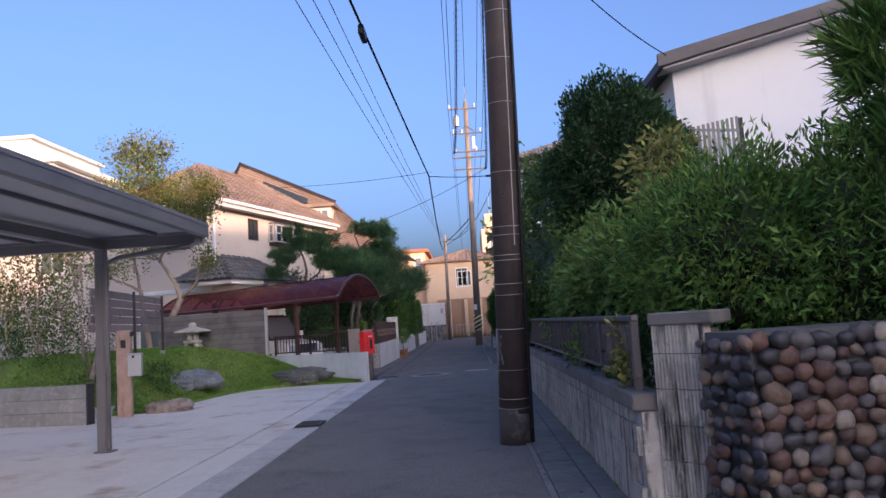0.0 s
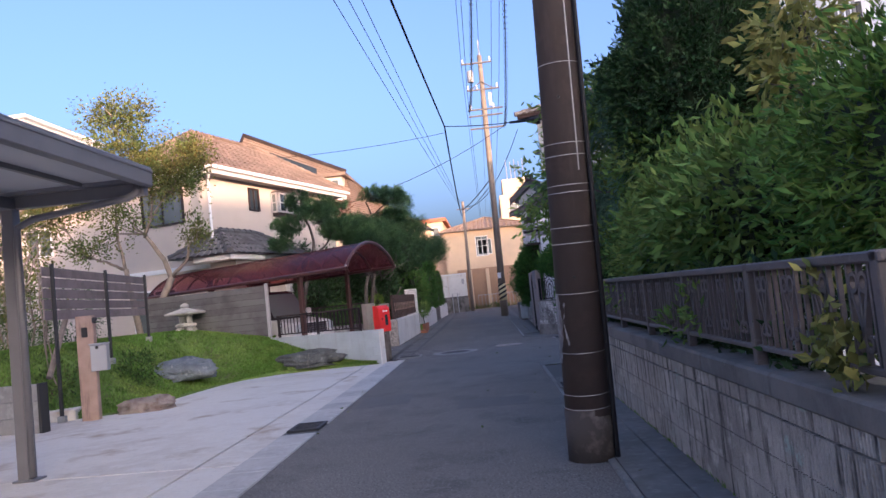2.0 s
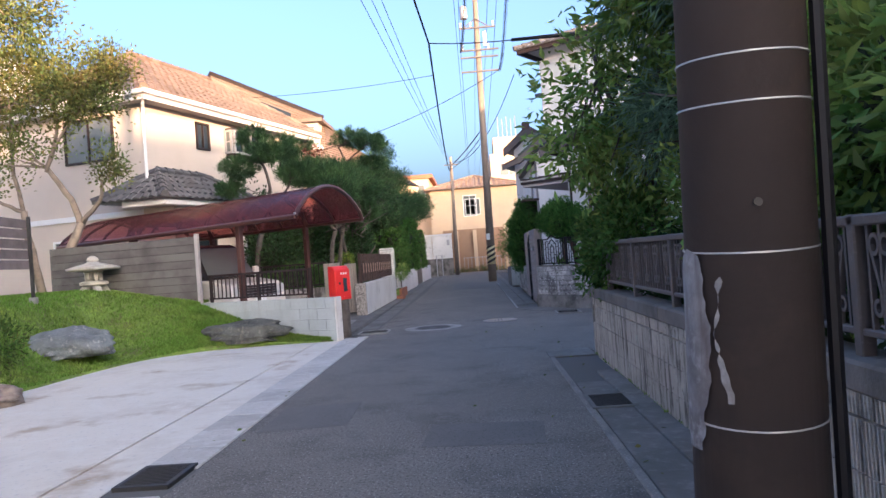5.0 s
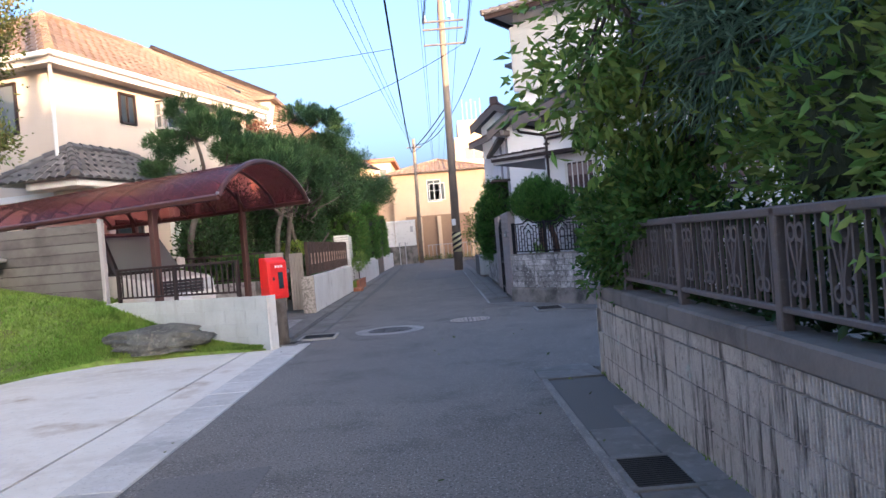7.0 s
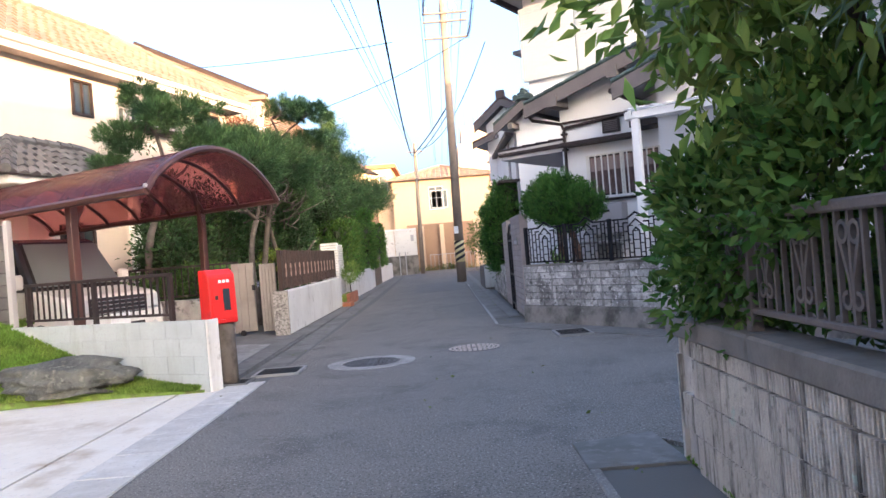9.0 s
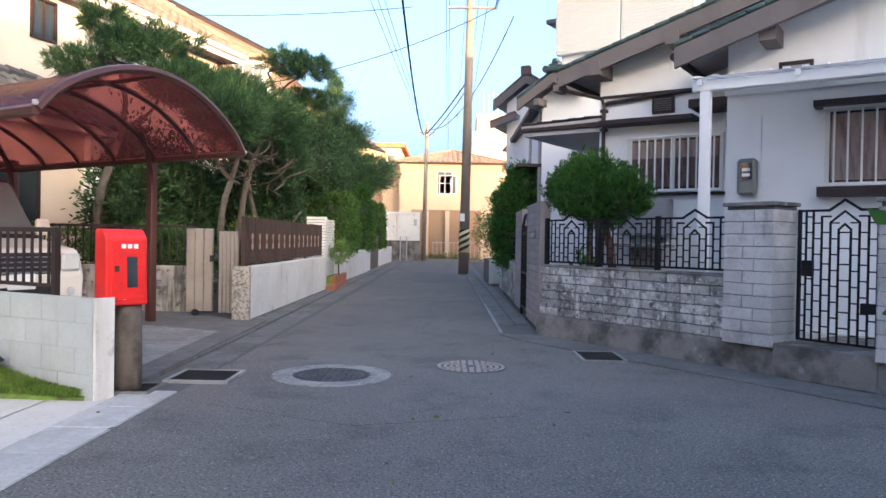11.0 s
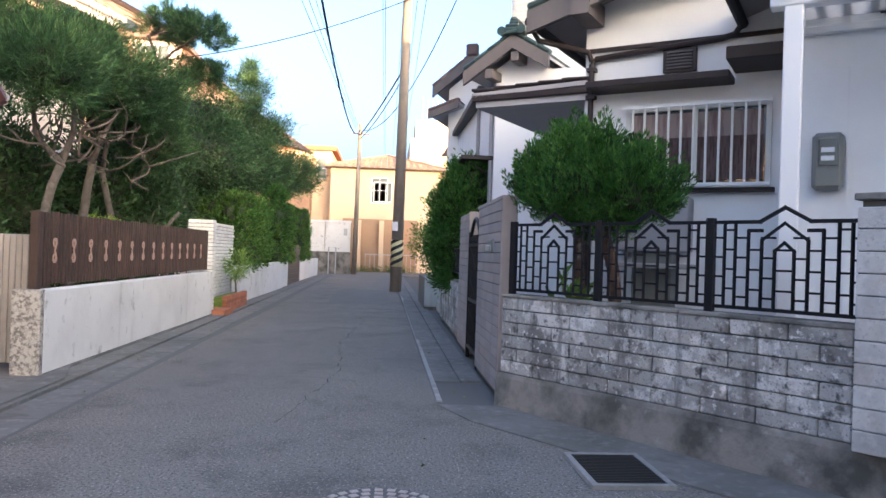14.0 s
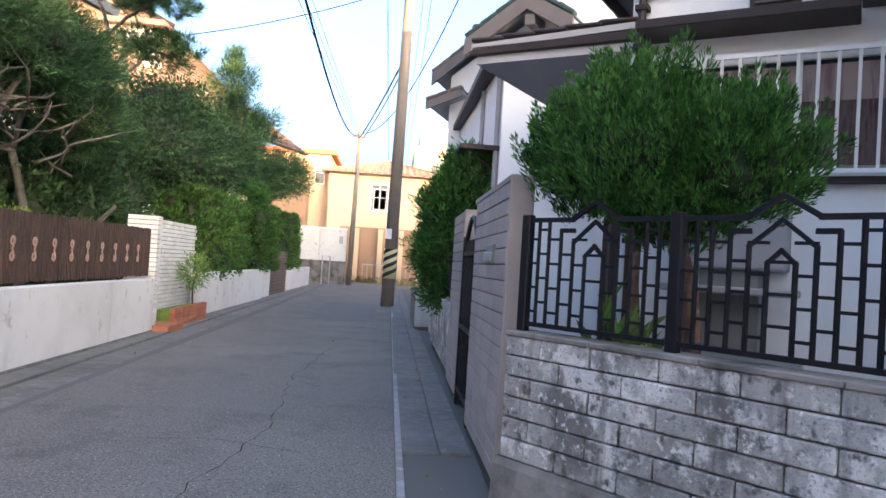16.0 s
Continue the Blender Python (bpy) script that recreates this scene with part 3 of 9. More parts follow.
apron = holder("carport_forecourt", (-4.5, 23, 0), "stained concrete forecourt in front of the red carport", "driveway", kind="structure")
part("slab", Geo().prism([(-2.98, 20.6), (-2.98, 21.4), (-3.05, 25.5), (-3.4, 26.5), (-13, 27.2), (-13, 24.5), (-6.3, 21.8)], -0.2, 0.05), M_GUTTER_DARK, apron)
part("lighter_screed", Geo().prism([(-3.25, 21.2), (-3.35, 24.2), (-6.0, 25.3), (-6.4, 22.5)], 0.05, 0.055), M_GUTTER, apron)


# drain gratings
def grating(name, cx, cy, sx, sy, along_x, frame_mat, label):
    g = holder(name, (cx, cy, 0), label, "drain grate", group="street drains")
    part("pit", Geo().box((cx, cy, 0.002), (sx, sy, 0.02)), M_PIT, g)
    fr = Geo()
    fr.box((cx, cy - sy / 2 - 0.02, 0.012), (sx + 0.08, 0.04, 0.035), chamfer=0.004)
    fr.box((cx, cy + sy / 2 + 0.02, 0.012), (sx + 0.08, 0.04, 0.035), chamfer=0.004)
    fr.box((cx - sx / 2 - 0.02, cy, 0.012), (0.04, sy, 0.035), chamfer=0.004)
    fr.box((cx + sx / 2 + 0.02, cy, 0.012), (0.04, sy, 0.035), chamfer=0.004)
    part("frame", fr, frame_mat, g)
    n = int((sy if along_x else sx) / 0.032)
    for k in range(n):
        q = (k + 0.5) / n - 0.5
        b = Geo()
        if along_x:
            b.box((cx, cy + q * sy, 0.018), (sx, 0.011, 0.02))
        else:
            b.box((cx + q * sx, cy, 0.018), (0.011, sy, 0.02))
        part("bar", b, M_GRATE, g)
    part("cross_bar", Geo().box((cx, cy, 0.014), (0.014, sy, 0.016) if along_x else (sx, 0.014, 0.016)), M_GRATE, g)
    return g


grating("drain_grate", -2.78, 12.02, 0.30, 0.44, True, M_GRATE, "dark steel grating let into the pale gutter lids")
grating("drain_grate", 0.57, 13.53, 0.30, 0.50, True, M_GUTTER_DARK, "dark steel grating in the gutter by the block wall")
grating("drain_grate", 1.38, 22.83, 0.42, 0.62, True, M_GUTTER, "dark drain cover in the side street gutter")
grating("drain_grate", -2.55, 21.25, 0.50, 0.50, False, M_GUTTER, "square steel grating in a pale concrete surround")
grating("drain_grate", -2.95, 20.65, 0.32, 0.34, False, M_GUTTER_DARK, "small steel grating beside the red box post")


def manhole(name, cx, cy, r, ring, mat, label):
    g = holder(name, (cx, cy, 0), label, "manhole cover", group="manholes in the lane")

    def disc(r0, r1, z0, z1, n=40):
        q = Geo()
        for i in range(n):
            a0, a1 = 2 * math.pi * i / n, 2 * math.pi * (i + 1) / n
            P = [(cx + r * math.cos(a), cy + r * math.sin(a)) for a in (a0, a1) for r in (r0, r1)]
            q.add([(*P[0], z1), (*P[1], z1), (*P[3], z1), (*P[2], z1), (*P[1], z0), (*P[3], z0)], [(0, 1, 2, 3), (1, 4, 5, 2)])
        return q
    if ring:
        q, n = Geo(), 48
        q.v = [(cx + rr * math.cos(2 * math.pi * i / n), cy + rr * math.sin(2 * math.pi * i / n), z) for rr, z in ((r + 0.012, -0.01), (r + 0.012, 0.006), (ring, 0.006), (ring + 0.01, -0.01)) for i in range(n)]
        q.f = [(k * n + i, k * n + (i + 1) % n, (k + 1) * n + (i + 1) % n, (k + 1) * n + i) for k in range(3) for i in range(n)]
        part("collar", q, M_COLLAR, g, "pale concrete collar")
    part("cover", Geo().cyl((cx, cy, -0.02), (cx, cy, 0.004), r, n=40), mat, g)
    studs = Geo()
    for j in range(1, 6):
        rr = r * (j / 6 + 0.06)
        n = 6 * j
        for i in range(n):
            a = 2 * math.pi * (i + 0.5 * (j % 2)) / n
            studs.box((cx + rr * math.cos(a), cy + rr * math.sin(a), 0.007), (r * 0.1, rr * 4.2 / n, 0.006), rz=math.degrees(a), chamfer=0.002)
    part("tread_pattern", studs, M_COVERPALE if not ring else M_COVER, g)
    return g


manhole("manhole_cover", -0.09, 22.1, 0.37, 0, M_COVER, "round cast iron manhole cover with worn pale tread pattern")
manhole("manhole_cover", -1.43, 21.5, 0.36, 0.56, M_COVER, "dark round manhole cover in a pale concrete collar")

# ---------- right side: ribbed block wall with railing ----------
random.seed(11)


def ribbed_block(w, h, d, pitch=0.027):
    """A block whose face (towards -y) is cut in upright ribs."""
    g = Geo()
    n = max(3, int(w / pitch))
    prof = [(-w / 2, d / 2), (-w / 2, -d / 2)]
    for i in range(n):
        x0 = -w / 2 + w * i / n
        x1 = x0 + w / n
        prof += [(x0 + 0.15 * w / n, -d / 2 - 0.008), (x0 + 0.58 * w / n, -d / 2 - 0.008), (x0 + 0.70 * w / n, -d / 2 + 0.006), (x1 - 0.05 * w / n, -d / 2 + 0.006)]
    prof += [(w / 2, -d / 2), (w / 2, d / 2)]
    g.prism(prof, -h / 2, h / 2)
    return g.mesh("ribbed_block", M_RIB)


wall_rib = holder("wall_ribbed_block", (1.0, 11.2, 0), "stained ribbed concrete block wall with a dark cap", "wall", kind="structure")
core = Geo()
core.box((1.015, 11.1, 0.36), (0.13, 10.75, 0.74))
core.box((1.015, 16.42, 0.31), (0.19, 0.04, 0.64))
part("mortar_core", core, M_RIB, wall_rib)
blk = ribbed_block(0.397, 0.203, 0.05)
low_blk = ribbed_block(0.397, 0.088, 0.05)
for row in range(4):
    zc = 0.105 + row * 0.212 if row < 3 else 0.69
    k = 0
    y = 5.95 + (0.2 if row % 2 else 0)
    while y < 16.35:
        s = part("ribbed_block", blk if row < 3 else low_blk, None, wall_rib)
        s.matrix_parent_inverse = Matrix()
        s.matrix_basis = Matrix.Translation((0.945 - 1.0, y - 11.2, zc)) @ Matrix.Rotation(radians(-90), 4, "Z")
        y += 0.4
for k in range(9):
    part("cap_stone", Geo().box((1.015, 6.35 + k * 1.2, 0.797), (0.235, 1.196, 0.125), chamfer=0.014), M_RIBCAP, wall_rib)
# corner pillar of ribbed blocks, turned to the entrance
PIL = frame_axes((1.08, 5.72, 0), -48)
pil = holder("wall_entrance_pillar", (1.08, 5.72, 0), "ribbed concrete block pillar with a dark cap", "wall", kind="structure")
blk2 = ribbed_block(0.40, 0.235, 0.10)
for row in range(6):
    s = part("ribbed_block", blk2, None, pil)
    s.matrix_parent_inverse = Matrix()
    s.matrix_basis = Matrix.Translation((-1.08, -5.72, 0)) @ PIL @ Matrix.Translation((0.2, 0.03, 0.12 + 0.243 * row - 0.08))
part("mortar_core", Geo().box(None, (0.39, 0.2, 1.3), m=PIL @ Matrix.Translation((0.2, 0.1, 0.65))), M_MORTAR, pil)
part("cap_stone", Geo().box(None, (0.5, 0.26, 0.09), chamfer=0.012, m=PIL @ Matrix.Translation((0.24, 0.08, 1.375))), M_RIBCAP, pil)

# cobblestone pier
pier = holder("wall_cobble_pier", (1.44, 4.95, 0), "pier faced with rounded river cobbles in brown and grey", "wall", kind="structure")
S_, C_ = Vector((1.29, 5.42, 0)), Vector((1.44, 4.93, 0))
R_ = Vector((2.62, 5.15, 0))
core = Geo()
core.prism([(C_.x + 0.03, C_.y + 0.05), (R_.x, R_.y + 0.05), (R_.x, R_.y + 0.6), (S_.x + 0.05, S_.y + 0.03)], 0, 1.27)
part("mortar_core", core, M_MORTAR, pier)


def cobble_mesh(seed, sx, sy, sz):
    bm = bmesh.new()
    bmesh.ops.create_icosphere(bm, subdivisions=2, radius=1)
    off = Vector((seed * 3.1, seed * 1.7, 0))
    for v in bm.verts:
        n = noise.noise(v.co * 0.9 + off) * 0.32 + noise.noise(v.co * 2.2 + off) * 0.08
        p = v.co * (1 + n)
        v.co = (p.x * sx, p.y * sy, p.z * sz)
    me = bpy.data.meshes.new("cobble")
    bm.to_mesh(me)
    bm.free()
    me.polygons.foreach_set("use_smooth", [True] * len(me.polygons))
    return me


COB = []
for i in range(15):
    me = cobble_mesh(i, 1.0, 0.55, 0.8 + 0.06 * (i % 4))
    me.materials.append(M_COBBLE[(0, 1, 2, 3, 4, 1, 2, 0, 4, 1, 2, 0, 1, 4, 2)[i]])
    COB.append(me)
for a, b in ((S_, C_), (C_, R_)):
    d = (b - a)
    ln = d.length
    ang = math.atan2(d.y, d.x)
    z, row = 0.03, 0
    while z < 1.29:
        r = random.uniform(0.05, 0.068)
        x = 0.02 + (row % 2) * 0.05
        while x < ln:
            rr = r * random.uniform(0.85, 1.25)
            if b is C_:
                rr *= 0.8
            s = part("cobble", random.choice(COB), None, pier)
            s.matrix_parent_inverse = Matrix()
            p = a + d.normalized() * (x + rr * 0.8)
            nrm = Vector((math.sin(ang), -math.cos(ang), 0))
            p = p + nrm * random.uniform(-0.01, 0.03)
            s.matrix_basis = Matrix.Translation((p.x - 1.44, p.y - 4.95, z + random.uniform(-0.015, 0.015))) @ Matrix.Rotation(ang, 4, "Z") @ Matrix.Rotation(random.uniform(-0.5, 0.5), 4, "Y") @ Matrix.Diagonal((rr * random.uniform(0.95, 1.3), rr, rr * random.uniform(0.85, 1.1), 1))
            x += rr * 1.95
        z += r * 1.62
        row += 1
# rest of the frontage, behind and beside the viewer
mesh_thing("wall_frontage_return", Geo().box((3.2, 5.5, 0.6), (1.1, 0.2, 1.2), chamfer=0.01), M_RIBCAP, "dark plain garden wall beside the cobble pier", "wall", kind="structure")
post_g = Geo().box((2.78, 5.62, 0.75), (0.12, 0.12, 1.5), chamfer=0.008)
mesh_thing("gate_post", post_g, M_WHITEMETAL, "white painted metal gate post beside the cobble pier", "post")

# railing with scrolls on the ribbed wall
rail = holder("garden_railing", (1.0, 11, 0.85), "brown painted steel railing with heart scrolls on the block wall", "railing")
RY0, RY1, RX = 5.9, 16.25, 1.0
part("top_rail", Geo().box((RX, (RY0 + RY1) / 2, 1.39), (0.06, RY1 - RY0, 0.045), chamfer=0.008), M_FENCE, rail)
part("bottom_rail", Geo().box((RX, (RY0 + RY1) / 2, 0.955), (0.045, RY1 - RY0, 0.03), chamfer=0.006), M_FENCE, rail)
bar_mesh = Geo().box((0, 0, 0), (0.02, 0.016, 0.42)).mesh("bar", M_FENCE)
wide_mesh = Geo().box((0, 0, 0), (0.02, 0.016, 0.42)).mesh("bar", M_FENCE)
post_mesh = Geo().box((0, 0, 0), (0.06, 0.06, 0.57), chamfer=0.006).mesh("post", M_FENCE)


def scroll_pts(side):
    """One half of a heart scroll: a curl on top, a slanting stem, a small curl below."""
    pts = []
    for k in range(15):
        a = math.pi * (0.0 + 1.75 * k / 14)
        pts.append((0, side * (0.038 + 0.03 * math.cos(a)), 0.115 + 0.036 * math.sin(a)))
    pts.reverse()
    pts.append((0, side * 0.03, 0.0))
    pts.append((0, side * 0.012, -0.06))
    for k in range(12):
        a = math.pi * (1.0 - 1.6 * k / 11)
        pts.append((0, side * (0.034 + 0.026 * math.cos(a)), -0.125 - 0.028 * math.sin(a)))
    return pts


sg = Geo()
for side in (-1, 1):
    P = scroll_pts(side)
    for (x0, y0, z0), (x1, y1, z1) in zip(P, P[1:]):
        dy, dz = y1 - y0, z1 - z0
        ln = math.hypot(dy, dz) or 1
        ny, nz = -dz / ln * 0.008, dy / ln * 0.008
        sg.add([(-0.012, y0 - ny, z0 - nz), (-0.012, y1 - ny, z1 - nz), (-0.012, y1 + ny, z1 + nz), (-0.012, y0 + ny, z0 + nz), (0.012, y0 - ny, z0 - nz), (0.012, y1 - ny, z1 - nz), (0.012, y1 + ny, z1 + nz), (0.012, y0 + ny, z0 + nz)],
               [(0, 1, 2, 3), (7, 6, 5, 4), (0, 4, 5, 1), (3, 2, 6, 7)])
scroll_mesh = sg.mesh("scroll", M_FENCE)


def rail_piece(name, me, y, z):
    s = part(name, me, None, rail)
    s.matrix_parent_inverse = Matrix()
    s.matrix_basis = Matrix.Translation((RX - 1.0, y - 11, z - 0.85))


k, y = 0, RY0 + 0.05
while y < RY1 - 0.05:
    if k % 4 == 0:
        rail_piece("post", post_mesh, y, 1.13)
    else:
        rail_piece("bar", wide_mesh, y, 1.17)
    for dy in (0.085, 0.17, 0.255):
        rail_piece("bar", bar_mesh, y + dy, 1.17)
    rail_piece("scroll", scroll_mesh, y + 0.17, 1.18)
    y += 0.34
    k += 1

# ---------- utility poles ----------
def pole_bands(parent, x, y, zs, r_at, lean=(0, 0)):
    for z in zs:
        g = Geo()
        n, r = 28, r_at(z) + 0.003
        ring = [(x + lean[0] * z + r * math.cos(2 * math.pi * i / n), y + lean[1] * z + r * math.sin(2 * math.pi * i / n), z + 0.012 * math.sin(2 * math.pi * i / n)) for i in range(n + 1)]
        g.tube(ring, 0.0035, 4)
        part("band", g, M_BAND, parent, "thin bright steel band")


pole = holder("utility_pole", (0.27, 9.2, 0), "brown weathered steel-sheathed utility pole wrapped with bright wire bands", "utility pole")
shaft = part("shaft", Geo().cyl((0.25, 9.2, 0.35), (0.64, 9.22, 14.0), 0.183, 0.115, 40), M_POLE, pole, smooth=True)
part("foot", Geo().cyl((0.24, 9.2, -0.05), (0.245, 9.2, 0.40), 0.187, 0.184, 40), M_POLEBASE, pole, "rust-stained foot", smooth=True)
pole_bands(shaft, 0.24, 9.2, (0.42, 0.53, 0.86, 1.33, 1.73, 1.86, 2.14, 2.20, 2.44, 2.54, 3.2, 4.05, 4.6, 5.2, 5.9, 6.6, 7.4), lambda z: 0.183 - 0.005 * z, (0.0285, 0.0015))


def pole_stain(name, a0, a1, z0, z1, seed, mat, label):
    """A ragged stain that lies on the skin of the near pole, between two bearings and two heights."""
    g = Geo()
    n = 26
    rows_ = []
    for i in range(n + 1):
        z = z0 + (z1 - z0) * i / n
        w0 = 0.25 * noise.noise(Vector((z * 5, seed, 0))) + 0.1 * noise.noise(Vector((z * 23, seed, 3)))
        w1 = 0.35 * noise.noise(Vector((z * 4, seed, 7))) + 0.12 * noise.noise(Vector((z * 21, seed, 9)))
        ends = math.sin(math.pi * min(1, max(0.03, i / n))) ** 0.3
        m = (a0 + a1) / 2
        b0, b1 = m + (a0 - m + w0) * ends, m + (a1 - m + w1) * ends
        r = 0.1885 - 0.005 * z
        rows_.append([(0.238 + 0.0285 * z + r * math.cos(b0 + (b1 - b0) * k / 6), 9.2 + 0.0015 * z + r * math.sin(b0 + (b1 - b0) * k / 6), z) for k in range(7)])
    g.grid(rows_)
    part(name, g, mat, shaft, label, smooth=True)


pole_stain("scrape", radians(160), radians(213), 0.78, 1.34, 1, M_SCRAPE, "pale scraped patch")
pole_stain("scrape", radians(222), radians(229), 0.92, 1.26, 5, M_SCRAPE, "pale scraped patch")
cable = Geo()
cable.tube([(0.43, 9.1, -0.02), (0.447, 9.1, 1.0), (0.472, 9.1, 2.2), (0.512, 9.1, 4.0), (0.59, 9.12, 8.0)], 0.02, 8)
part("cable_guard", cable, M_BLACKPLASTIC, pole, "black cable conduit")
thin = Geo()
thin.tube([(0.38, 9.045, 2.3), (0.425, 9.05, 4.0), (0.49, 9.07, 7.0), (0.53, 9.08, 9.0)], 0.006, 5)
part("earth_wire", thin, M_BAND, pole)
for z in (1.45, 2.9, 4.3, 5.6):
    part("bolt_hole", Geo().cyl((0.205 + 0.0285 * z, 9.05, z), (0.2 + 0.0285 * z, 9.015, z), 0.012, n=8), M_BLACK, pole)

fp = holder("utility_pole", (0.28, 43.2, 0), "tall concrete utility pole with crossarms, sunlit above", "utility pole")
part("shaft", Geo().cyl((0.28, 43.2, -0.05), (0.42, 43.2, 14.4), 0.2, 0.12, 24), M_CONCPOLE, fp, smooth=True)
part("peak_rod", Geo().cyl((0.42, 43.2, 14.4), (0.42, 43.2, 15.3), 0.04, 0.02, 8), M_BAND, fp)
part("warning_wrap", Geo().cyl((0.288, 43.2, 0.85), (0.295, 43.2, 1.75), 0.205, 0.203, 24), M_YELLOW, fp, "black and yellow striped guard", smooth=True)
for k in range(4):
    g = Geo()
    n = 16
    for i in range(n):
        a0, a1 = math.pi + math.pi * i / n, math.pi + math.pi * (i + 1) / n
        z0 = 0.82 + k * 0.24 + 0.30 * i / n
        z1 = 0.82 + k * 0.24 + 0.30 * (i + 1) / n
        P = []
        for a, z in ((a0, z0), (a1, z1), (a1, z1 + 0.12), (a0, z0 + 0.12)):
            z = min(max(z, 0.85), 1.75)
            P.append((0.291 + 0.209 * math.cos(a), 43.2 + 0.209 * math.sin(a), z))
        g.add(P, [(0, 1, 2, 3)])
    part("stripe", g, M_BLACK, fp)
part("sign_plate", Geo().box((0.2, 42.99, 2.2), (0.18, 0.02, 0.3), chamfer=0.004), M_WHITEMETAL, fp)
for z, x0, x1 in ((13.95, -0.62, 1.05), (12.45, -0.45, 1.3), (11.35, -0.5, 1.4), (11.0, -0.5, 1.35), (10.3, -0.5, 1.35)):
    part("crossarm", Geo().box(((x0 + x1) / 2, 43.05, z), (x1 - x0, 0.08, 0.08), chamfer=0.01), M_GREYSLAT, fp)
for x, z in ((-0.55, 13.95), (0.95, 13.95), (-0.4, 12.45), (1.2, 12.45), (0.1, 12.45), (0.9, 11.35), (-0.35, 11.35)):
    g = Geo()
    for q in range(3):
        g.cyl((x, 43.05, z + 0.05 + q * 0.09), (x, 43.05, z + 0.10 + q * 0.09), 0.06, 0.035, 10)
    part("insulator", g, M_WHITEMETAL, fp)
part("transformer", Geo().cyl((-0.2, 43.0, 12.9), (-0.2, 43.0, 13.5), 0.18, 0.18, 14), M_SILVER, fp)
part("surge_arrester", Geo().cyl((0.75, 43.0, 11.5), (0.75, 43.0, 12.2), 0.09, 0.09, 10), M_WHITEMETAL, fp)
brace = Geo()
brace.cyl((0.35, 43.05, 12.9), (-0.3, 43.05, 12.45), 0.025, n=6)
brace.cyl((0.35, 43.05, 12.9), (1.0, 43.05, 12.45), 0.025, n=6)
part("brace", brace, M_GREYSLAT, fp)

fp3 = holder("utility_pole", (-1.85, 60.5, 0), "slim grey telephone pole at the far junction", "utility pole")
part("shaft", Geo().cyl((-1.85, 60.5, -0.05), (-1.75, 60.5, 8.6), 0.15, 0.1, 14), M_CONCPOLE, fp3, smooth=True)
part("crossarm", Geo().box((-1.75, 60.4, 8.0), (1.0, 0.07, 0.07)), M_GREYSLAT, fp3)

# overhead wires
def wire(name, p0, p1, sag, r, label, coils=0):
    g = Geo()
    n = 24
    pts = []
    for i in range(n + 1):
        s = i / n
        p = Vector(p0).lerp(Vector(p1), s)
        p.z -= sag * 4 * s * (1 - s)
        pts.append(p)
    g.tube(pts, r, 5)
    if coils:
        m = coils
        d = (Vector(p1) - Vector(p0)).normalized()
        side = d.cross(Vector((0, 0, 1))).normalized()
        up = side.cross(d)
        cp = []
        for i in range(m * 6 + 1):
            s = i / (m * 6)
            p = Vector(p0).lerp(Vector(p1), s)
            p.z -= sag * 4 * s * (1 - s)
            a = 2 * math.pi * i / 6
            cp.append(p + side * (0.06 * math.cos(a)) + up * (0.06 * math.sin(a) - 0.04))
        g.tube(cp, 0.006, 3)
    return mesh_thing(name, g, M_WIRE, label, "wire", group="overhead wires")



# ---------- left side: near aluminium carport ----------
cpn = holder("aluminium_carport", (-5.2, 10.4, 0), "bronze aluminium carport with a flat pale-lined canopy", "carport")
part("post", Geo().box((-5.24, 10.4, 1.41), (0.13, 0.13, 2.83), chamfer=0.008), M_ALU, cpn)
part("post", Geo().box((-5.22, 5.2, 1.41), (0.15, 0.15, 2.83), chamfer=0.008), M_ALU, cpn)
part("foot_plate", Geo().box((-5.22, 10.4, 0.012), (0.24, 0.2, 0.02), chamfer=0.004), M_ALU, cpn)
part("cross_beam", Geo().box((-6.4, 10.42, 2.82), (5.2, 0.1, 0.14), chamfer=0.006), M_ALU, cpn)
part("cross_beam", Geo().box((-6.4, 5.2, 2.82), (5.2, 0.1, 0.14), chamfer=0.006), M_ALU, cpn)
part("long_beam", Geo().box((-5.22, 7.8, 2.80), (0.12, 5.2, 0.12), chamfer=0.006), M_ALU, cpn)
part("canopy", Geo().box((-6.4, 7.5, 2.93), (5.15, 5.6, 0.03)), M_ALUPANEL, cpn, "pale canopy panel")
for x in (-4.4, -6.1, -7.0, -8.0):
    part("rafter", Geo().box((x, 7.5, 2.895), (0.05, 5.5, 0.05)), M_ALU, cpn)
fas = Geo()
fas.box((-3.78, 7.5, 2.93), (0.09, 5.9, 0.2), chamfer=0.012)
fas.box((-3.74, 7.5, 2.985), (0.03, 5.9, 0.03), chamfer=0.006)
part("eave_gutter", fas, M_ALU, cpn)
part("end_fascia", Geo().box((-6.4, 10.36, 2.95), (5.2, 0.06, 0.15), chamfer=0.008), M_ALU, cpn)
pipe = Geo()
pipe.tube([(-3.85, 10.3, 2.84), (-3.85, 10.3, 2.76), (-3.95, 10.32, 2.72), (-4.95, 10.33, 2.62), (-5.13, 10.34, 2.55), (-5.145, 10.34, 2.4), (-5.145, 10.34, 0.05)], 0.035, 8)
part("downpipe", pipe, M_ALU, cpn, smooth=True)

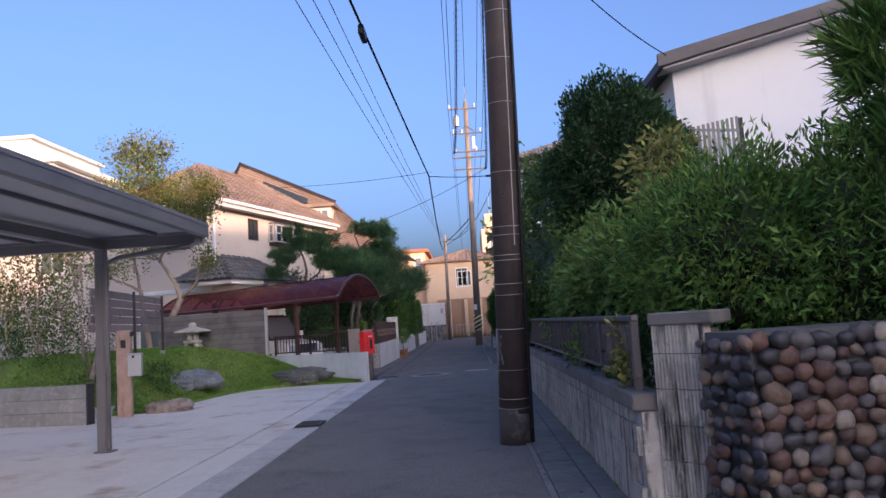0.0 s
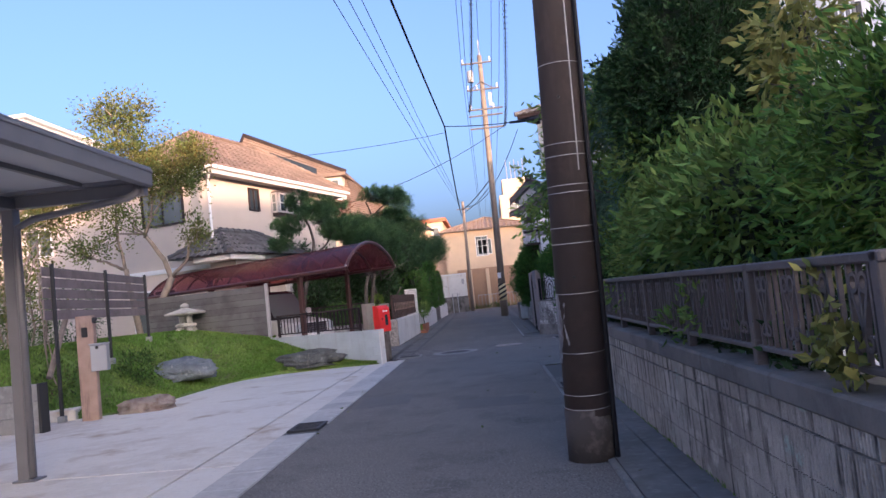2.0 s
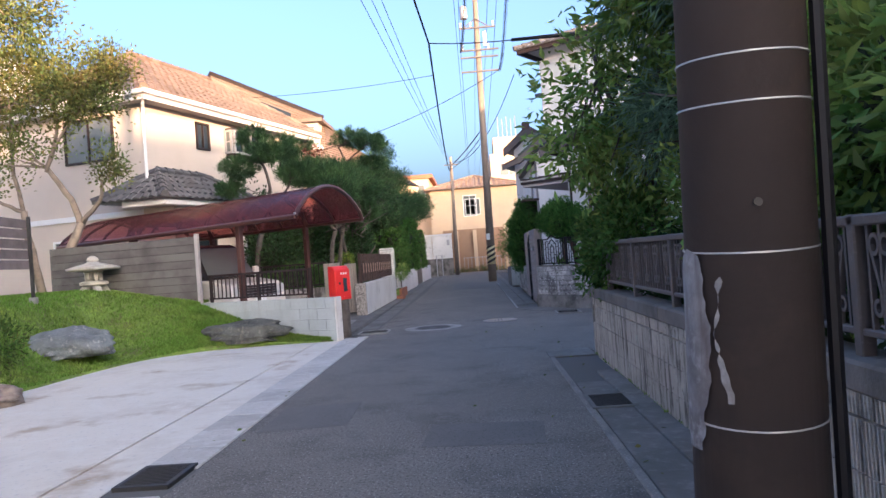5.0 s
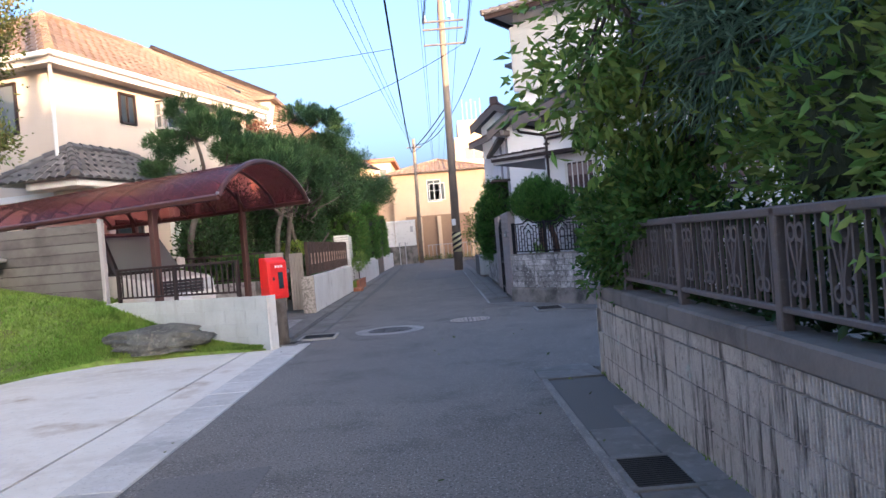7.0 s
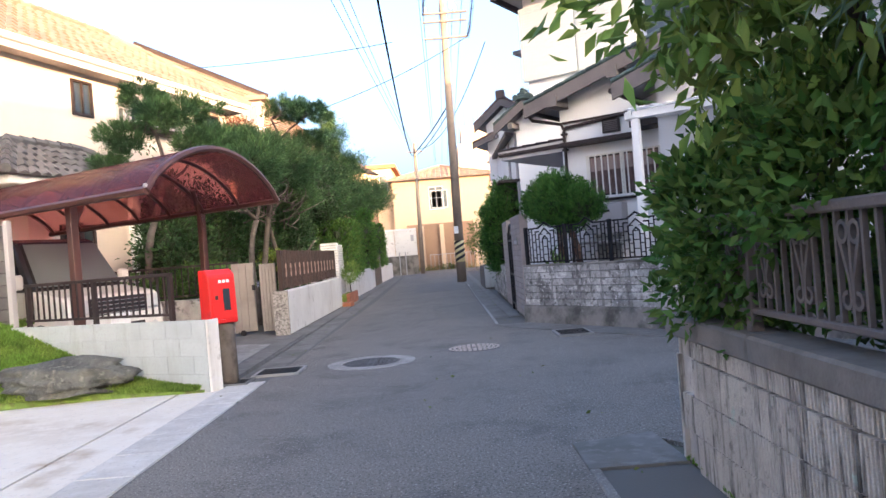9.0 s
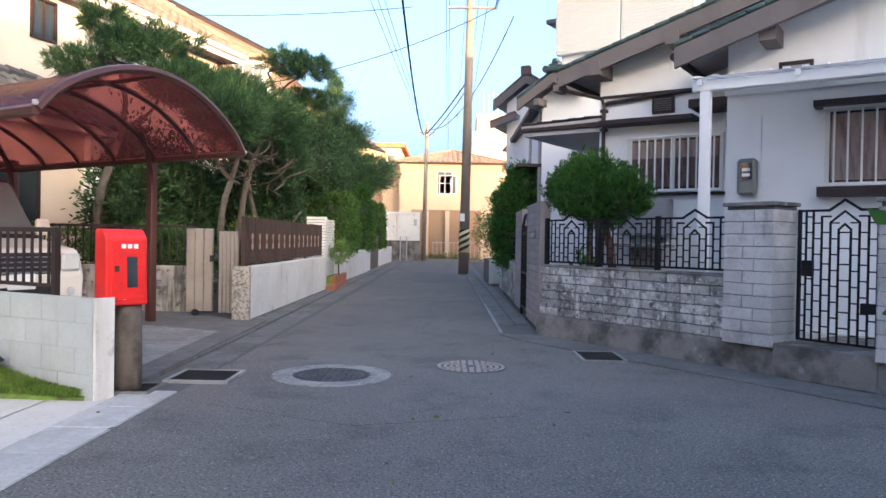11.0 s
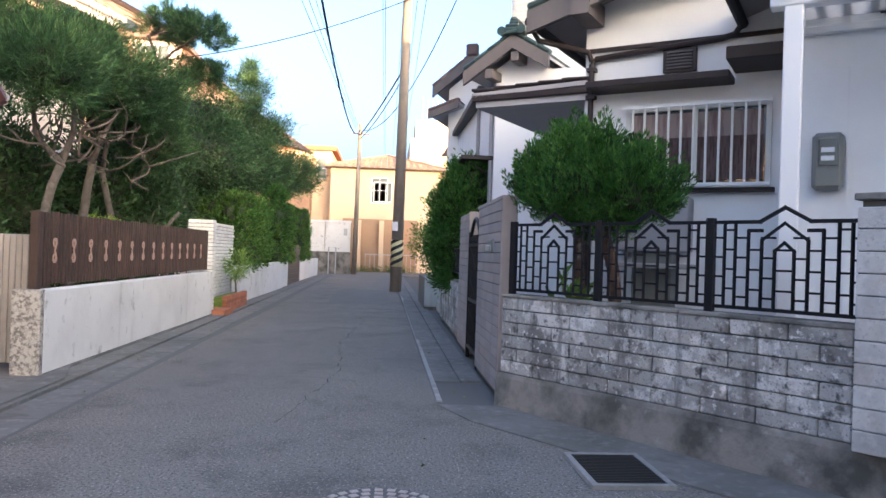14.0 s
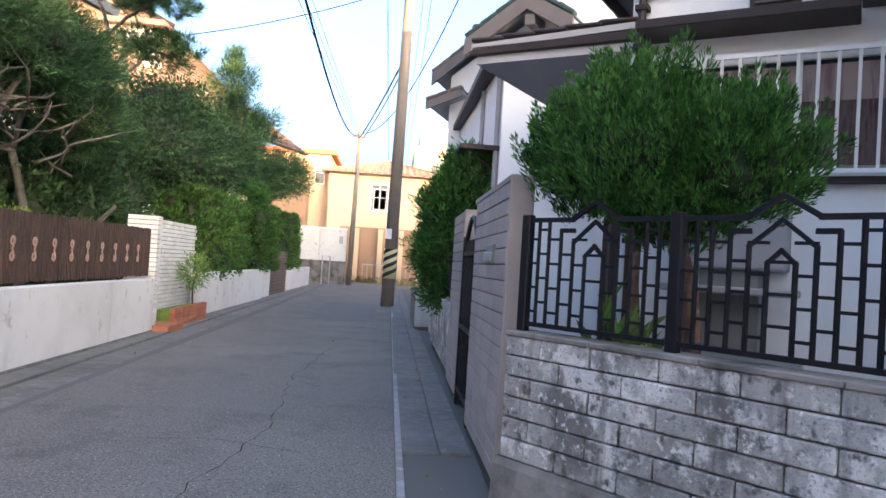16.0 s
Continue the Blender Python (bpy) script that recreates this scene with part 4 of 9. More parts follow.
low = holder("wall_low_concrete", (-9, 14.2, 0), "low smooth grey concrete block wall with a dark end trim", "wall", kind="structure")
for i in range(3):
    part("course", Geo().box((-9.72, 14.42, 0.12 + 0.245 * i), (5.0, 0.15, 0.24), rz=-11, chamfer=0.005), M_GUTTER, low)
part("end_trim", Geo().box((-7.27, 13.94, 0.37), (0.05, 0.17, 0.75), rz=-11, chamfer=0.005), M_GRATE, low)
mesh_thing("step_slab", Geo().box((-8.2, 15.3, 0.09), (1.3, 0.7, 0.18), rz=15, chamfer=0.015), M_SLAB, "pale concrete step slab at the lawn edge", "step")


# lawn mound
def lawn_z(x, y):
    """Height of the grassy mound."""
    ex = -6.75 + 0.25 * max(0, min(1, (y - 15.5) / 4))
    d1 = max(0.0, (ex - x)) if y < 19.6 else 1e9
    fx, fy = -3.1, 20.15
    dx, dy = x - fx, y - fy
    d2 = dx * -0.2 + dy * 0.98 + 0.05
    if y < 19.6:
        d = d1
    else:
        d = max(0.0, min(d2 if d2 > 0 else 0.0, 1e9))
        far = max(0.0, (-6.5 - x))
        d = max(d, far)
    b = max(0.0, min(1.0, d / 2.3))
    h = 1.12 * (b * b * (3 - 2 * b)) + 0.05 * min(1, d)
    fade = max(0.0, min(1.0, (-3.15 - x) / 5.0))
    h *= 0.15 + 0.85 * fade
    front = max(0.0, min(1.0, (y - 15.0) / 1.4)) if x > -10 else 1
    return 0.03 + h * front + 0.03 * noise.noise(Vector((x * 1.3, y * 1.3, 0)))


EDGE = [(-13.0, 15.3), (-8.6, 15.35), (-7.6, 15.2), (-6.85, 15.35), (-6.6, 16.2), (-6.5, 17.5), (-6.4, 18.6), (-6.1, 19.45), (-5.4, 20.05), (-4.4, 20.25), (-3.25, 20.2)]


def edge_y(x):
    """Front edge of the lawn, as y for each x."""
    for (x0, y0), (x1, y1) in zip(EDGE, EDGE[1:]):
        if x0 <= x <= x1:
            return y0 + (y1 - y0) * (x - x0) / (x1 - x0)
    return 20.2


def back_y(x):
    return 20.2 + max(0, (-3.08 - x)) * 0.487 + (0.6 if x < -6.1 else -0.02) + (5 if x < -8.8 else 0)


rows = []
for i in range(66):
    x = -13 + i * (9.85 / 65)
    y0, y1 = edge_y(x), max(edge_y(x) + 0.05, back_y(x))
    rows.append([(x, y0 + (y1 - y0) * j / 44, lawn_z(x, y0 + (y1 - y0) * j / 44) if j else 0.0) for j in range(45)])
mesh_thing("lawn", Geo().grid(rows), M_SOIL, "grassy garden mound with mossy soil", "lawn", kind="structure", smooth=True)


def blades(rows_n, seed, place, hgt, wid, name, mat, label):
    rng = np.random.default_rng(seed)
    vs, fs = [], []
    for _ in range(rows_n):
        p = place(rng)
        if p is None:
            continue
        x, y, z = p
        a = rng.uniform(0, 2 * math.pi)
        h = hgt * rng.uniform(0.5, 1.3)
        w = wid * rng.uniform(0.6, 1.3)
        dx, dy = math.cos(a) * w, math.sin(a) * w
        lx, ly = rng.normal(0, 0.5) * h, rng.normal(0, 0.5) * h
        n = len(vs)
        vs += [(x - dx, y - dy, z), (x + dx, y + dy, z), (x + lx, y + ly, z + h)]
        fs.append((n, n + 1, n + 2))
    me = bpy.data.meshes.new(name)
    me.from_pydata(vs, [], fs)
    me.materials.append(mat)
    return tagged(new(name, me), label, "grass", kind="stuff")


def lawn_place(rng):
    x = rng.uniform(-10.5, -3.2)
    y0, y1 = edge_y(x), back_y(x)
    if y1 < y0 + 0.05:
        return None
    y = rng.uniform(y0, min(y1, y0 + 6.5))
    return x, y, lawn_z(x, y)


blades(70000, 3, lawn_place, 0.055, 0.012, "grass", M_GRASS, "short green lawn grass with clover")


# rocks
def rock(name, at, size, rz, mat, label, seed, slab=False):
    bm = bmesh.new()
    bmesh.ops.create_icosphere(bm, subdivisions=4, radius=1)
    off = Vector((seed * 2.3, seed * 5.1, seed))
    for v in bm.verts:
        p = v.co.copy()
        n = noise.noise(p * 0.9 + off) * 0.35 + (0.5 - abs(noise.noise(p * 1.7 + off)) * 2) * 0.2 + noise.noise(p * 3.5 + off) * 0.14 + noise.noise(p * 9 + off) * 0.06
        if slab:
            n += 0.028 * math.sin(p.z * 11 + 5 * noise.noise(p * 1.4 + off)) + 0.05 * noise.noise(Vector((p.x * 2.5, p.y * 2.5, p.z * 9)) + off)
        p *= 1 + n
        if v.co.z < 0:
            k = 1 / max(0.6, math.sqrt(max(0.0, 1 - v.co.z ** 2)))
            p.x *= k
            p.y *= k
        p.z = max(p.z, -0.7)
        v.co = (p.x * size[0], p.y * size[1], p.z * size[2])
    bmesh.ops.transform(bm, matrix=Matrix.Translation(at) @ Matrix.Rotation(radians(rz), 4, "Z"), verts=bm.verts)
    me = bpy.data.meshes.new(name)
    bm.to_mesh(me)
    bm.free()
    me.materials.append(mat)
    me.polygons.foreach_set("use_smooth", [True] * len(me.polygons))
    return tagged(new(name, me), label, "rock", group="garden rocks")


rock("garden_rock", (-7.1, 18.7, 0.39), (0.62, 0.42, 0.27), 12, M_BLUEROCK, "blue-grey veined garden rock set in the lawn", 1)
rock("garden_rock", (-4.85, 20.45, 0.24), (0.82, 0.36, 0.22), -8, M_GREENROCK, "long low dark schist rock on the lawn slope", 7, True)
rock("garden_rock", (-6.35, 15.45, 0.1), (0.42, 0.26, 0.15), 10, M_PINKROCK, "flat brownish stone at the foot of the timber mail post", 4)
rock("garden_rock", (-9.3, 15.4, 0.3), (0.5, 0.35, 0.2), 0, M_PINKROCK, "pale rounded stone at the edge of the lawn", 9)

# timber mail post
mp = holder("mail_post", (-7.07, 14.9, 0.0), "brown timber post carrying a silver mailbox and doorbell", "mail post")
MPM = frame_axes((-7.07, 14.9, 0), 12)
part("post", Geo().box(None, (0.27, 0.16, 1.72), chamfer=0.012, m=MPM @ Matrix.Translation((0, 0, 0.84))), M_TIMBER, mp)
mbx = part("mailbox", Geo().box(None, (0.26, 0.15, 0.42), chamfer=0.01, m=MPM @ Matrix.Translation((0.22, -0.10, 1.0))), M_SILVER, mp, "silver metal mailbox")
part("lid", Geo().box(None, (0.28, 0.19, 0.025), chamfer=0.008, m=MPM @ Matrix.Translation((0.22, -0.11, 1.225))), M_SILVER, mbx)
part("latch", Geo().box(None, (0.04, 0.02, 0.05), chamfer=0.004, m=MPM @ Matrix.Translation((0.2, -0.185, 1.17))), M_BLACK, mbx)
part("doorbell", Geo().box(None, (0.09, 0.03, 0.16), chamfer=0.008, m=MPM @ Matrix.Translation((0.0, -0.09, 1.43))), M_BLACK, mp, "black intercom")
part("lamp", Geo().cyl(MPM @ Vector((0.16, -0.06, 1.64)), MPM @ Vector((0.16, -0.10, 1.58)), 0.045, 0.03, 12), M_BLACK, mp)

# slatted screen on the mound
scr = holder("slat_screen", (-8.0, 17.3, 0.8), "weathered purple-brown horizontal slat screen on dark steel posts", "fence")
A_, B_ = Vector((-7.62, 14.7, 0)), Vector((-8.38, 19.75, 0))
dirv = (B_ - A_).normalized()
ang = math.degrees(math.atan2(dirv.y, dirv.x))
for k in range(3):
    p = A_.lerp(B_, (0.05, 0.52, 1.0)[k])
    zb = lawn_z(p.x, p.y)
    part("post", Geo().box((p.x + 0.05, p.y, (zb + 2.62) / 2 - 0.05), (0.05, 0.05, 2.62 - zb + 0.1), rz=ang), M_GRATE, scr)
    part("concrete_foot", Geo().box((p.x + 0.05, p.y, zb + 0.02), (0.12, 0.12, 0.12), rz=ang, chamfer=0.01), M_GUTTER, scr)
for i in range(5):
    c = (A_ + B_) / 2
    zz = 1.77 + i * 0.18
    part("slat", Geo().box((c.x, c.y, zz), ((B_ - A_).length + 0.1, 0.025, 0.155), rz=ang, chamfer=0.004), M_PURPLESLAT, scr)
brace_g = Geo().cyl((-7.75, 14.9, 0.75), (-7.9, 15.9, 1.95), 0.05, 0.045, 8)
mesh_thing("tree_stake", brace_g, M_BARKPALE, "pale slanting timber stake propping a young tree", "stake")

# stone lantern
lan = holder("stone_lantern", (-8.28, 21.75, 1.05), "weathered grey stone garden lantern with a wide cap", "stone lantern")
lx, ly, lz = -8.28, 21.75, lawn_z(-8.28, 21.75) - 0.02
lz = min(lz, 1.08)


def lathe(profile, n, cx, cy, square=False):
    g = Geo()
    vs = []
    for r, z in profile:
        for i in range(n):
            a = 2 * math.pi * (i + 0.5) / n
            vs.append((cx + r * math.cos(a), cy + r * math.sin(a), z))
    fs = []
    for j in range(len(profile) - 1):
        for i in range(n):
            fs.append((j * n + i, j * n + (i + 1) % n, (j + 1) * n + (i + 1) % n, (j + 1) * n + i))
    fs += [tuple(reversed(range(n))), tuple(range((len(profile) - 1) * n, len(profile) * n))]
    return g.add(vs, fs)


legs = Geo()
for a in range(4):
    t = math.pi / 4 + a * math.pi / 2
    legs.tube([(lx + 0.26 * math.cos(t), ly + 0.26 * math.sin(t), lz - 0.05), (lx + 0.22 * math.cos(t), ly + 0.22 * math.sin(t), lz + 0.14), (lx + 0.1 * math.cos(t), ly + 0.1 * math.sin(t), lz + 0.25)], 0.075, 8)
part("leg_base", legs, M_STONE, lan)
part("platform", lathe([(0.2, lz + 0.22), (0.27, lz + 0.25), (0.27, lz + 0.3), (0.2, lz + 0.33)], 16, lx, ly), M_STONE, lan)
fbx = Geo()
for a in range(4):
    t = math.pi / 4 + a * math.pi / 2
    fbx.box((lx + 0.13 * math.cos(t), ly + 0.13 * math.sin(t), lz + 0.43), (0.07, 0.07, 0.22), rz=45)
fbx.box((lx, ly, lz + 0.52), (0.27, 0.27, 0.05))
part("firebox", fbx, M_STONE, lan)
part("cap", lathe([(0.15, lz + 0.53), (0.5, lz + 0.55), (0.52, lz + 0.59), (0.36, lz + 0.64), (0.12, lz + 0.70), (0.1, lz + 0.72)], 24, lx, ly), M_STONE, lan, smooth=True)
part("finial", lathe([(0.08, lz + 0.71), (0.12, lz + 0.75), (0.1, lz + 0.8), (0.03, lz + 0.84)], 14, lx, ly), M_STONE, lan, smooth=True)

# retaining wall, slat wall, railing, red box
RA, RB = Vector((-3.08, 20.22, 0)), Vector((-6.10, 21.69, 0))
ret = holder("wall_retaining", (-4.5, 21, 0), "pale blue-grey smooth block retaining wall", "wall", kind="structure")
rd = (RB - RA)
rang = math.degrees(math.atan2(rd.y, rd.x))
RM = frame_axes(RA, rang)
part("mortar_core", Geo().box(None, (rd.length, 0.12, 0.79), m=RM @ Matrix.Translation((rd.length / 2, -0.09, 0.39))), M_LIGHTBLOCK, ret)
for row in range(4):
    x, k = 0.0, 0
    while x < rd.length - 0.02:
        w = min(0.4 if (k or row % 2 == 0) else 0.2, rd.length - x)
        part("block", Geo().box(None, (w - 0.003, 0.05, 0.198), chamfer=0.002, m=RM @ Matrix.Translation((x + w / 2, -0.0, 0.1 + 0.2 * row))), M_LIGHTBLOCK, ret)
        x += w
        k += 1
part("end_cap", Geo().box(None, (0.03, 0.18, 0.8), chamfer=0.006, m=RM @ Matrix.Translation((-0.015, -0.07, 0.4))), M_WHITEWALL, ret)

sw = holder("slat_wall", (-7.2, 22.3, 0.7), "dark grey horizontal board wall with a pale end post", "fence")
SM = frame_axes((-6.14, 21.80, 0), 167)
for i in range(9):
    part("board", Geo().box(None, (3.6, 0.03, 0.152), chamfer=0.006, m=SM @ Matrix.Translation((1.82, 0, 0.80 + 0.16 * i))), M_GREYSLAT, sw)
part("end_post", Geo().box(None, (0.07, 0.09, 1.62), chamfer=0.006, m=SM @ Matrix.Translation((-0.02, 0, 1.4))), M_SOFFIT, sw, "pale grey end post")
part("backing", Geo().box(None, (3.6, 0.03, 1.75), m=SM @ Matrix.Translation((1.82, -0.04, 1.2))), M_TRIM_DARK, sw)

rl = holder("forecourt_railing", (-4.6, 20.9, 0.8), "low dark steel bar railing on the retaining wall", "railing")
part("top_rail", Geo().box(None, (2.6, 0.05, 0.04), chamfer=0.006, m=RM @ Matrix.Translation((1.85, -0.08, 1.33))), M_TRIM_DARK, rl)
part("bottom_rail", Geo().box(None, (2.6, 0.04, 0.03), m=RM @ Matrix.Translation((1.85, -0.08, 0.87))), M_TRIM_DARK, rl)
for i in range(25):
    part("bar", Geo().box(None, (0.018, 0.018, 0.46), m=RM @ Matrix.Translation((0.56 + i * 0.107, -0.08, 1.1))), M_TRIM_DARK, rl)
for x in (0.58, 1.85, 3.1):
    part("post", Geo().box(None, (0.05, 0.05, 0.56), m=RM @ Matrix.Translation((x, -0.08, 1.06))), M_TRIM_DARK, rl)

st = Geo()
st.tube([(-3.02, 20.62, -0.05), (-3.02, 20.63, 0.3), (-3.02, 20.62, 0.72)], 0.135, 14, 0.125)
stump = mesh_thing("wooden_stump", st, M_STUMP, "weathered grey wooden post with a flaked white foot", "post", smooth=True)
fx = holder("fire_extinguisher_box", (-3.12, 20.5, 0.72), "bright red fire extinguisher box on a wooden post", "fire box")
FM = Matrix.Translation((-3.03, 20.56, 0.725)) @ Matrix.Rotation(radians(47), 4, "Z")
bw, bd, bh = 0.34, 0.24, 0.62
prof = [(-bd / 2, 0), (bd / 2, 0), (bd / 2, bh), (-bd / 2 + 0.10, bh), (-bd / 2 + 0.02, bh - 0.07)]
body = Geo()
bm_body = [(x, p, z) for x in (-bw / 2, bw / 2) for p, z in prof]
nn = len(prof)
body.add([FM @ Vector(v) for v in bm_body], [tuple(range(nn)), tuple(reversed(range(nn, 2 * nn)))] + [(i, (i + 1) % nn, nn + (i + 1) % nn, nn + i) for i in range(nn)])
bx = part("body", body, M_RED, fx)
bx.modifiers.new("round", "BEVEL").width = 0.012
tilt = Matrix.Rotation(math.atan2(0.02, bh - 0.07), 4, "X")
fdoor = part("door", Geo().box(None, (0.27, 0.012, 0.48), chamfer=0.004, m=FM @ Matrix.Translation((0, -bd / 2 + 0.004, 0.29)) @ Matrix.Rotation(radians(-2), 4, "X")), M_RED, fx)
part("window", Geo().box(None, (0.085, 0.01, 0.25), chamfer=0.003, m=FM @ Matrix.Translation((0.035, -bd / 2 - 0.004, 0.27)) @ Matrix.Rotation(radians(-2), 4, "X")), M_WINDOW, fdoor, "dark viewing window")
part("latch", Geo().box(None, (0.035, 0.02, 0.05), chamfer=0.004, m=FM @ Matrix.Translation((-0.09, -bd / 2 - 0.006, 0.3))), M_MAROON, fdoor)
tx = Geo()
for k in range(3):
    tx.box(None, (0.035, 0.004, 0.035), m=FM @ Matrix.Translation((-0.035 + 0.05 * k, -bd / 2 + 0.001, 0.48)))
part("lettering", tx, M_WHITEMETAL, fx, "small white lettering")
tx = Geo()
tx.box(None, (0.07, 0.004, 0.022), m=FM @ Matrix.Translation((-0.04, -bd / 2 - 0.004, 0.06)))
part("lettering", tx, M_WHITEMETAL, fx, "small white lettering")

# red arched carport
cp = holder("arched_carport", (-4.8, 23, 0), "maroon steel carport with an arched red polycarbonate canopy", "carport")
E0, E1 = Vector((-3.78, 20.62, 2.33)), Vector((-3.08, 24.25, 2.40))
AX = Vector((-0.885, 0.465, 0.0))
LEN = 7.4


def arch_pt(s, u):
    """s along the axis, u across from 0 (front eave) to 1 (rear eave)."""
    base = E0.lerp(E1, u) + AX * s
    a = math.pi * u
    h = 0.66 * (math.sin(a) ** 0.72)
    return base + Vector((0, 0, h - 0.012 * s))


NU, NS = 20, 9
part("canopy", Geo().grid([[arch_pt(LEN * i / NS, j / NU) + Vector((0, 0, 0.02)) for j in range(NU + 1)] for i in range(NS + 1)]), M_REDSHEET, cp, "tinted red polycarbonate sheet", smooth=True)
for i in range(NS + 1):
    g = Geo()
    g.tube([arch_pt(LEN * i / NS, j / NU) - Vector((0, 0, 0.03 if i else 0.0)) for j in range(NU + 1)], 0.03 if i else 0.045, 6)
    part("rib", g, M_MAROON, cp)
for u in (0.0, 0.5, 1.0):
    g = Geo()
    g.tube([arch_pt(LEN * i / NS, u) for i in range(NS + 1)], 0.05 if u != 0.5 else 0.025, 6)
    part("purlin", g, M_MAROON, cp)
P1_, P2_ = Vector((-5.2, 21.68, 0)), Vector((-4.66, 25.2, 0))
for s in (0.0, 3.3):
    for p, q in ((P1_, 0), (P2_, 1)):
        b = p + AX * s
        b.z = 0
        part("post", Geo().box((b.x, b.y, 1.25), (0.11, 0.11, 2.5), rz=-28, chamfer=0.008), M_MAROON, cp)
        sgn = 1 if q == 0 else -1
        g = Geo()
        g.tube([Vector((b.x, b.y, 1.95)), Vector((b.x + 0.02, b.y + 0.1 * sgn, 2.2)), Vector((b.x + 0.06, b.y + 0.35 * sgn, 2.5)), Vector((b.x + 0.12, b.y + 0.7 * sgn, 2.72))], 0.04, 6)
        part("bracket", g, M_MAROON, cp)
part("end_clip", Geo().box((-3.78, 20.6, 2.38), (0.045, 0.045, 0.05), chamfer=0.01), M_SOFFIT, cp)
part("end_clip", Geo().box((-3.06, 24.27, 2.42), (0.045, 0.045, 0.05), chamfer=0.01), M_SOFFIT, cp)


# minivan under the carport
def car(at, deg):
    c = holder("minivan", at, "boxy pale minivan with a dark roof parked under the carport", "car")
    M = frame_axes(at, deg)

    def cpart(name, g, mat, parent=c, label="", smooth=False):
        g.v = [tuple(M @ Vector((v[0] - 0.3, v[1], v[2] * 1.07))) for v in g.v]
        return part(name, g, mat, parent, label, smooth)
    W = 1.62
    side = [(0.0, 0.32), (0.02, 0.62), (-0.05, 0.86), (-0.12, 0.93), (-0.8, 1.04), (-3.5, 1.08), (-3.62, 0.95), (-3.64, 0.35), (-3.3, 0.25), (-0.2, 0.25)]
    g = Geo()
    n = len(side)
    for y0, y1, ins in ((-W / 2, W / 2, 0),):
        vs = [(x, y0, z) for x, z in side] + [(x, y1, z) for x, z in side]
        g.add(vs, [tuple(range(n)), tuple(reversed(range(n, 2 * n)))] + [(i, (i + 1) % n, n + (i + 1) % n, n + i) for i in range(n)])
    b = cpart("body", g, M_CARWHITE)
    b.modifiers.new("round", "BEVEL").width = 0.05
    b.modifiers["round"].segments = 3
    cab = [(-0.78, 1.03), (-1.25, 1.72), (-1.45, 1.78), (-3.3, 1.8), (-3.55, 1.08)]
    g = Geo()
    n = len(cab)
    vs = [(x, -W / 2 + 0.05 + (0.09 if z > 1.5 else 0), z) for x, z in cab] + [(x, W / 2 - 0.05 - (0.09 if z > 1.5 else 0), z) for x, z in cab]
    g.add(vs, [tuple(range(n)), tuple(reversed(range(n, 2 * n)))] + [(i, (i + 1) % n, n + (i + 1) % n, n + i) for i in range(n)])
    cb = cpart("cabin", g, M_CARDARK)
    cb.modifiers.new("round", "BEVEL").width = 0.04
    g = Geo()
    g.add([(-0.80, -0.70, 1.07), (-0.80, 0.70, 1.07), (-1.235, 0.60, 1.68), (-1.235, -0.60, 1.68)], [(0, 1, 2, 3)])
    g.v = [(x + 0.03, y, z + 0.02) for x, y, z in g.v]
    cpart("windscreen", g, M_PALEGLASS, cb, label="windscreen with a grey reflection put into its colour")
    for sg_ in (-1, 1):
        for x0, x1 in ((-1.3, -2.2), (-2.3, -3.3)):
            g = Geo()
            g.add([(x0 + 0.25, sg_ * (W / 2 - 0.045), 1.12), (x1, sg_ * (W / 2 - 0.045), 1.12), (x1, sg_ * (W / 2 - 0.13), 1.66), (x0, sg_ * (W / 2 - 0.13), 1.66)], [(0, 1, 2, 3)])
            cpart("side_window", g, M_WINDOW, cb)
        hl = cpart("headlight", Geo().box((0.0, sg_ * 0.62, 0.78), (0.10, 0.24, 0.2), chamfer=0.03), M_LAMP, label="clear headlight")
        cpart("fog_lamp", Geo().cyl((0.0, sg_ * 0.62, 0.45), (0.03, sg_ * 0.62, 0.45), 0.05, n=10), M_LAMP)
        cpart("mirror", Geo().box((-0.95, sg_ * (W / 2 + 0.09), 1.18), (0.1, 0.18, 0.2), chamfer=0.03), M_CARWHITE)
        for x in (-0.62, -3.0):
            g = Geo()
            g.cyl((x, sg_ * (W / 2 - 0.16), 0.3), (x, sg_ * (W / 2 + 0.005), 0.3), 0.3, n=24)
            wh = cpart("wheel", g, M_RUBBER)
            cpart("rim", Geo().cyl((x, sg_ * (W / 2 - 0.02), 0.3), (x, sg_ * (W / 2 + 0.012), 0.3), 0.19, n=18), M_SILVER, wh)
    gr = Geo()
    for k in range(4):
        gr.box((0.015, 0, 0.68 + 0.055 * k), (0.04, 0.95, 0.025), chamfer=0.006)
    cpart("grille", gr, M_CHROME, label="chrome grille bars")
    cpart("grille_back", Geo().box((-0.005, 0, 0.77), (0.03, 0.98, 0.24)), M_BLACK)
    cpart("bumper_intake", Geo().box((0.0, 0, 0.47), (0.03, 0.9, 0.12), chamfer=0.01), M_BLACK)
    cpart("number_plate", Geo().box((0.025, 0, 0.58), (0.015, 0.33, 0.165), chamfer=0.004), M_WHITEMETAL)
    return c


car((-4.95, 22.75, 0.12), -27)

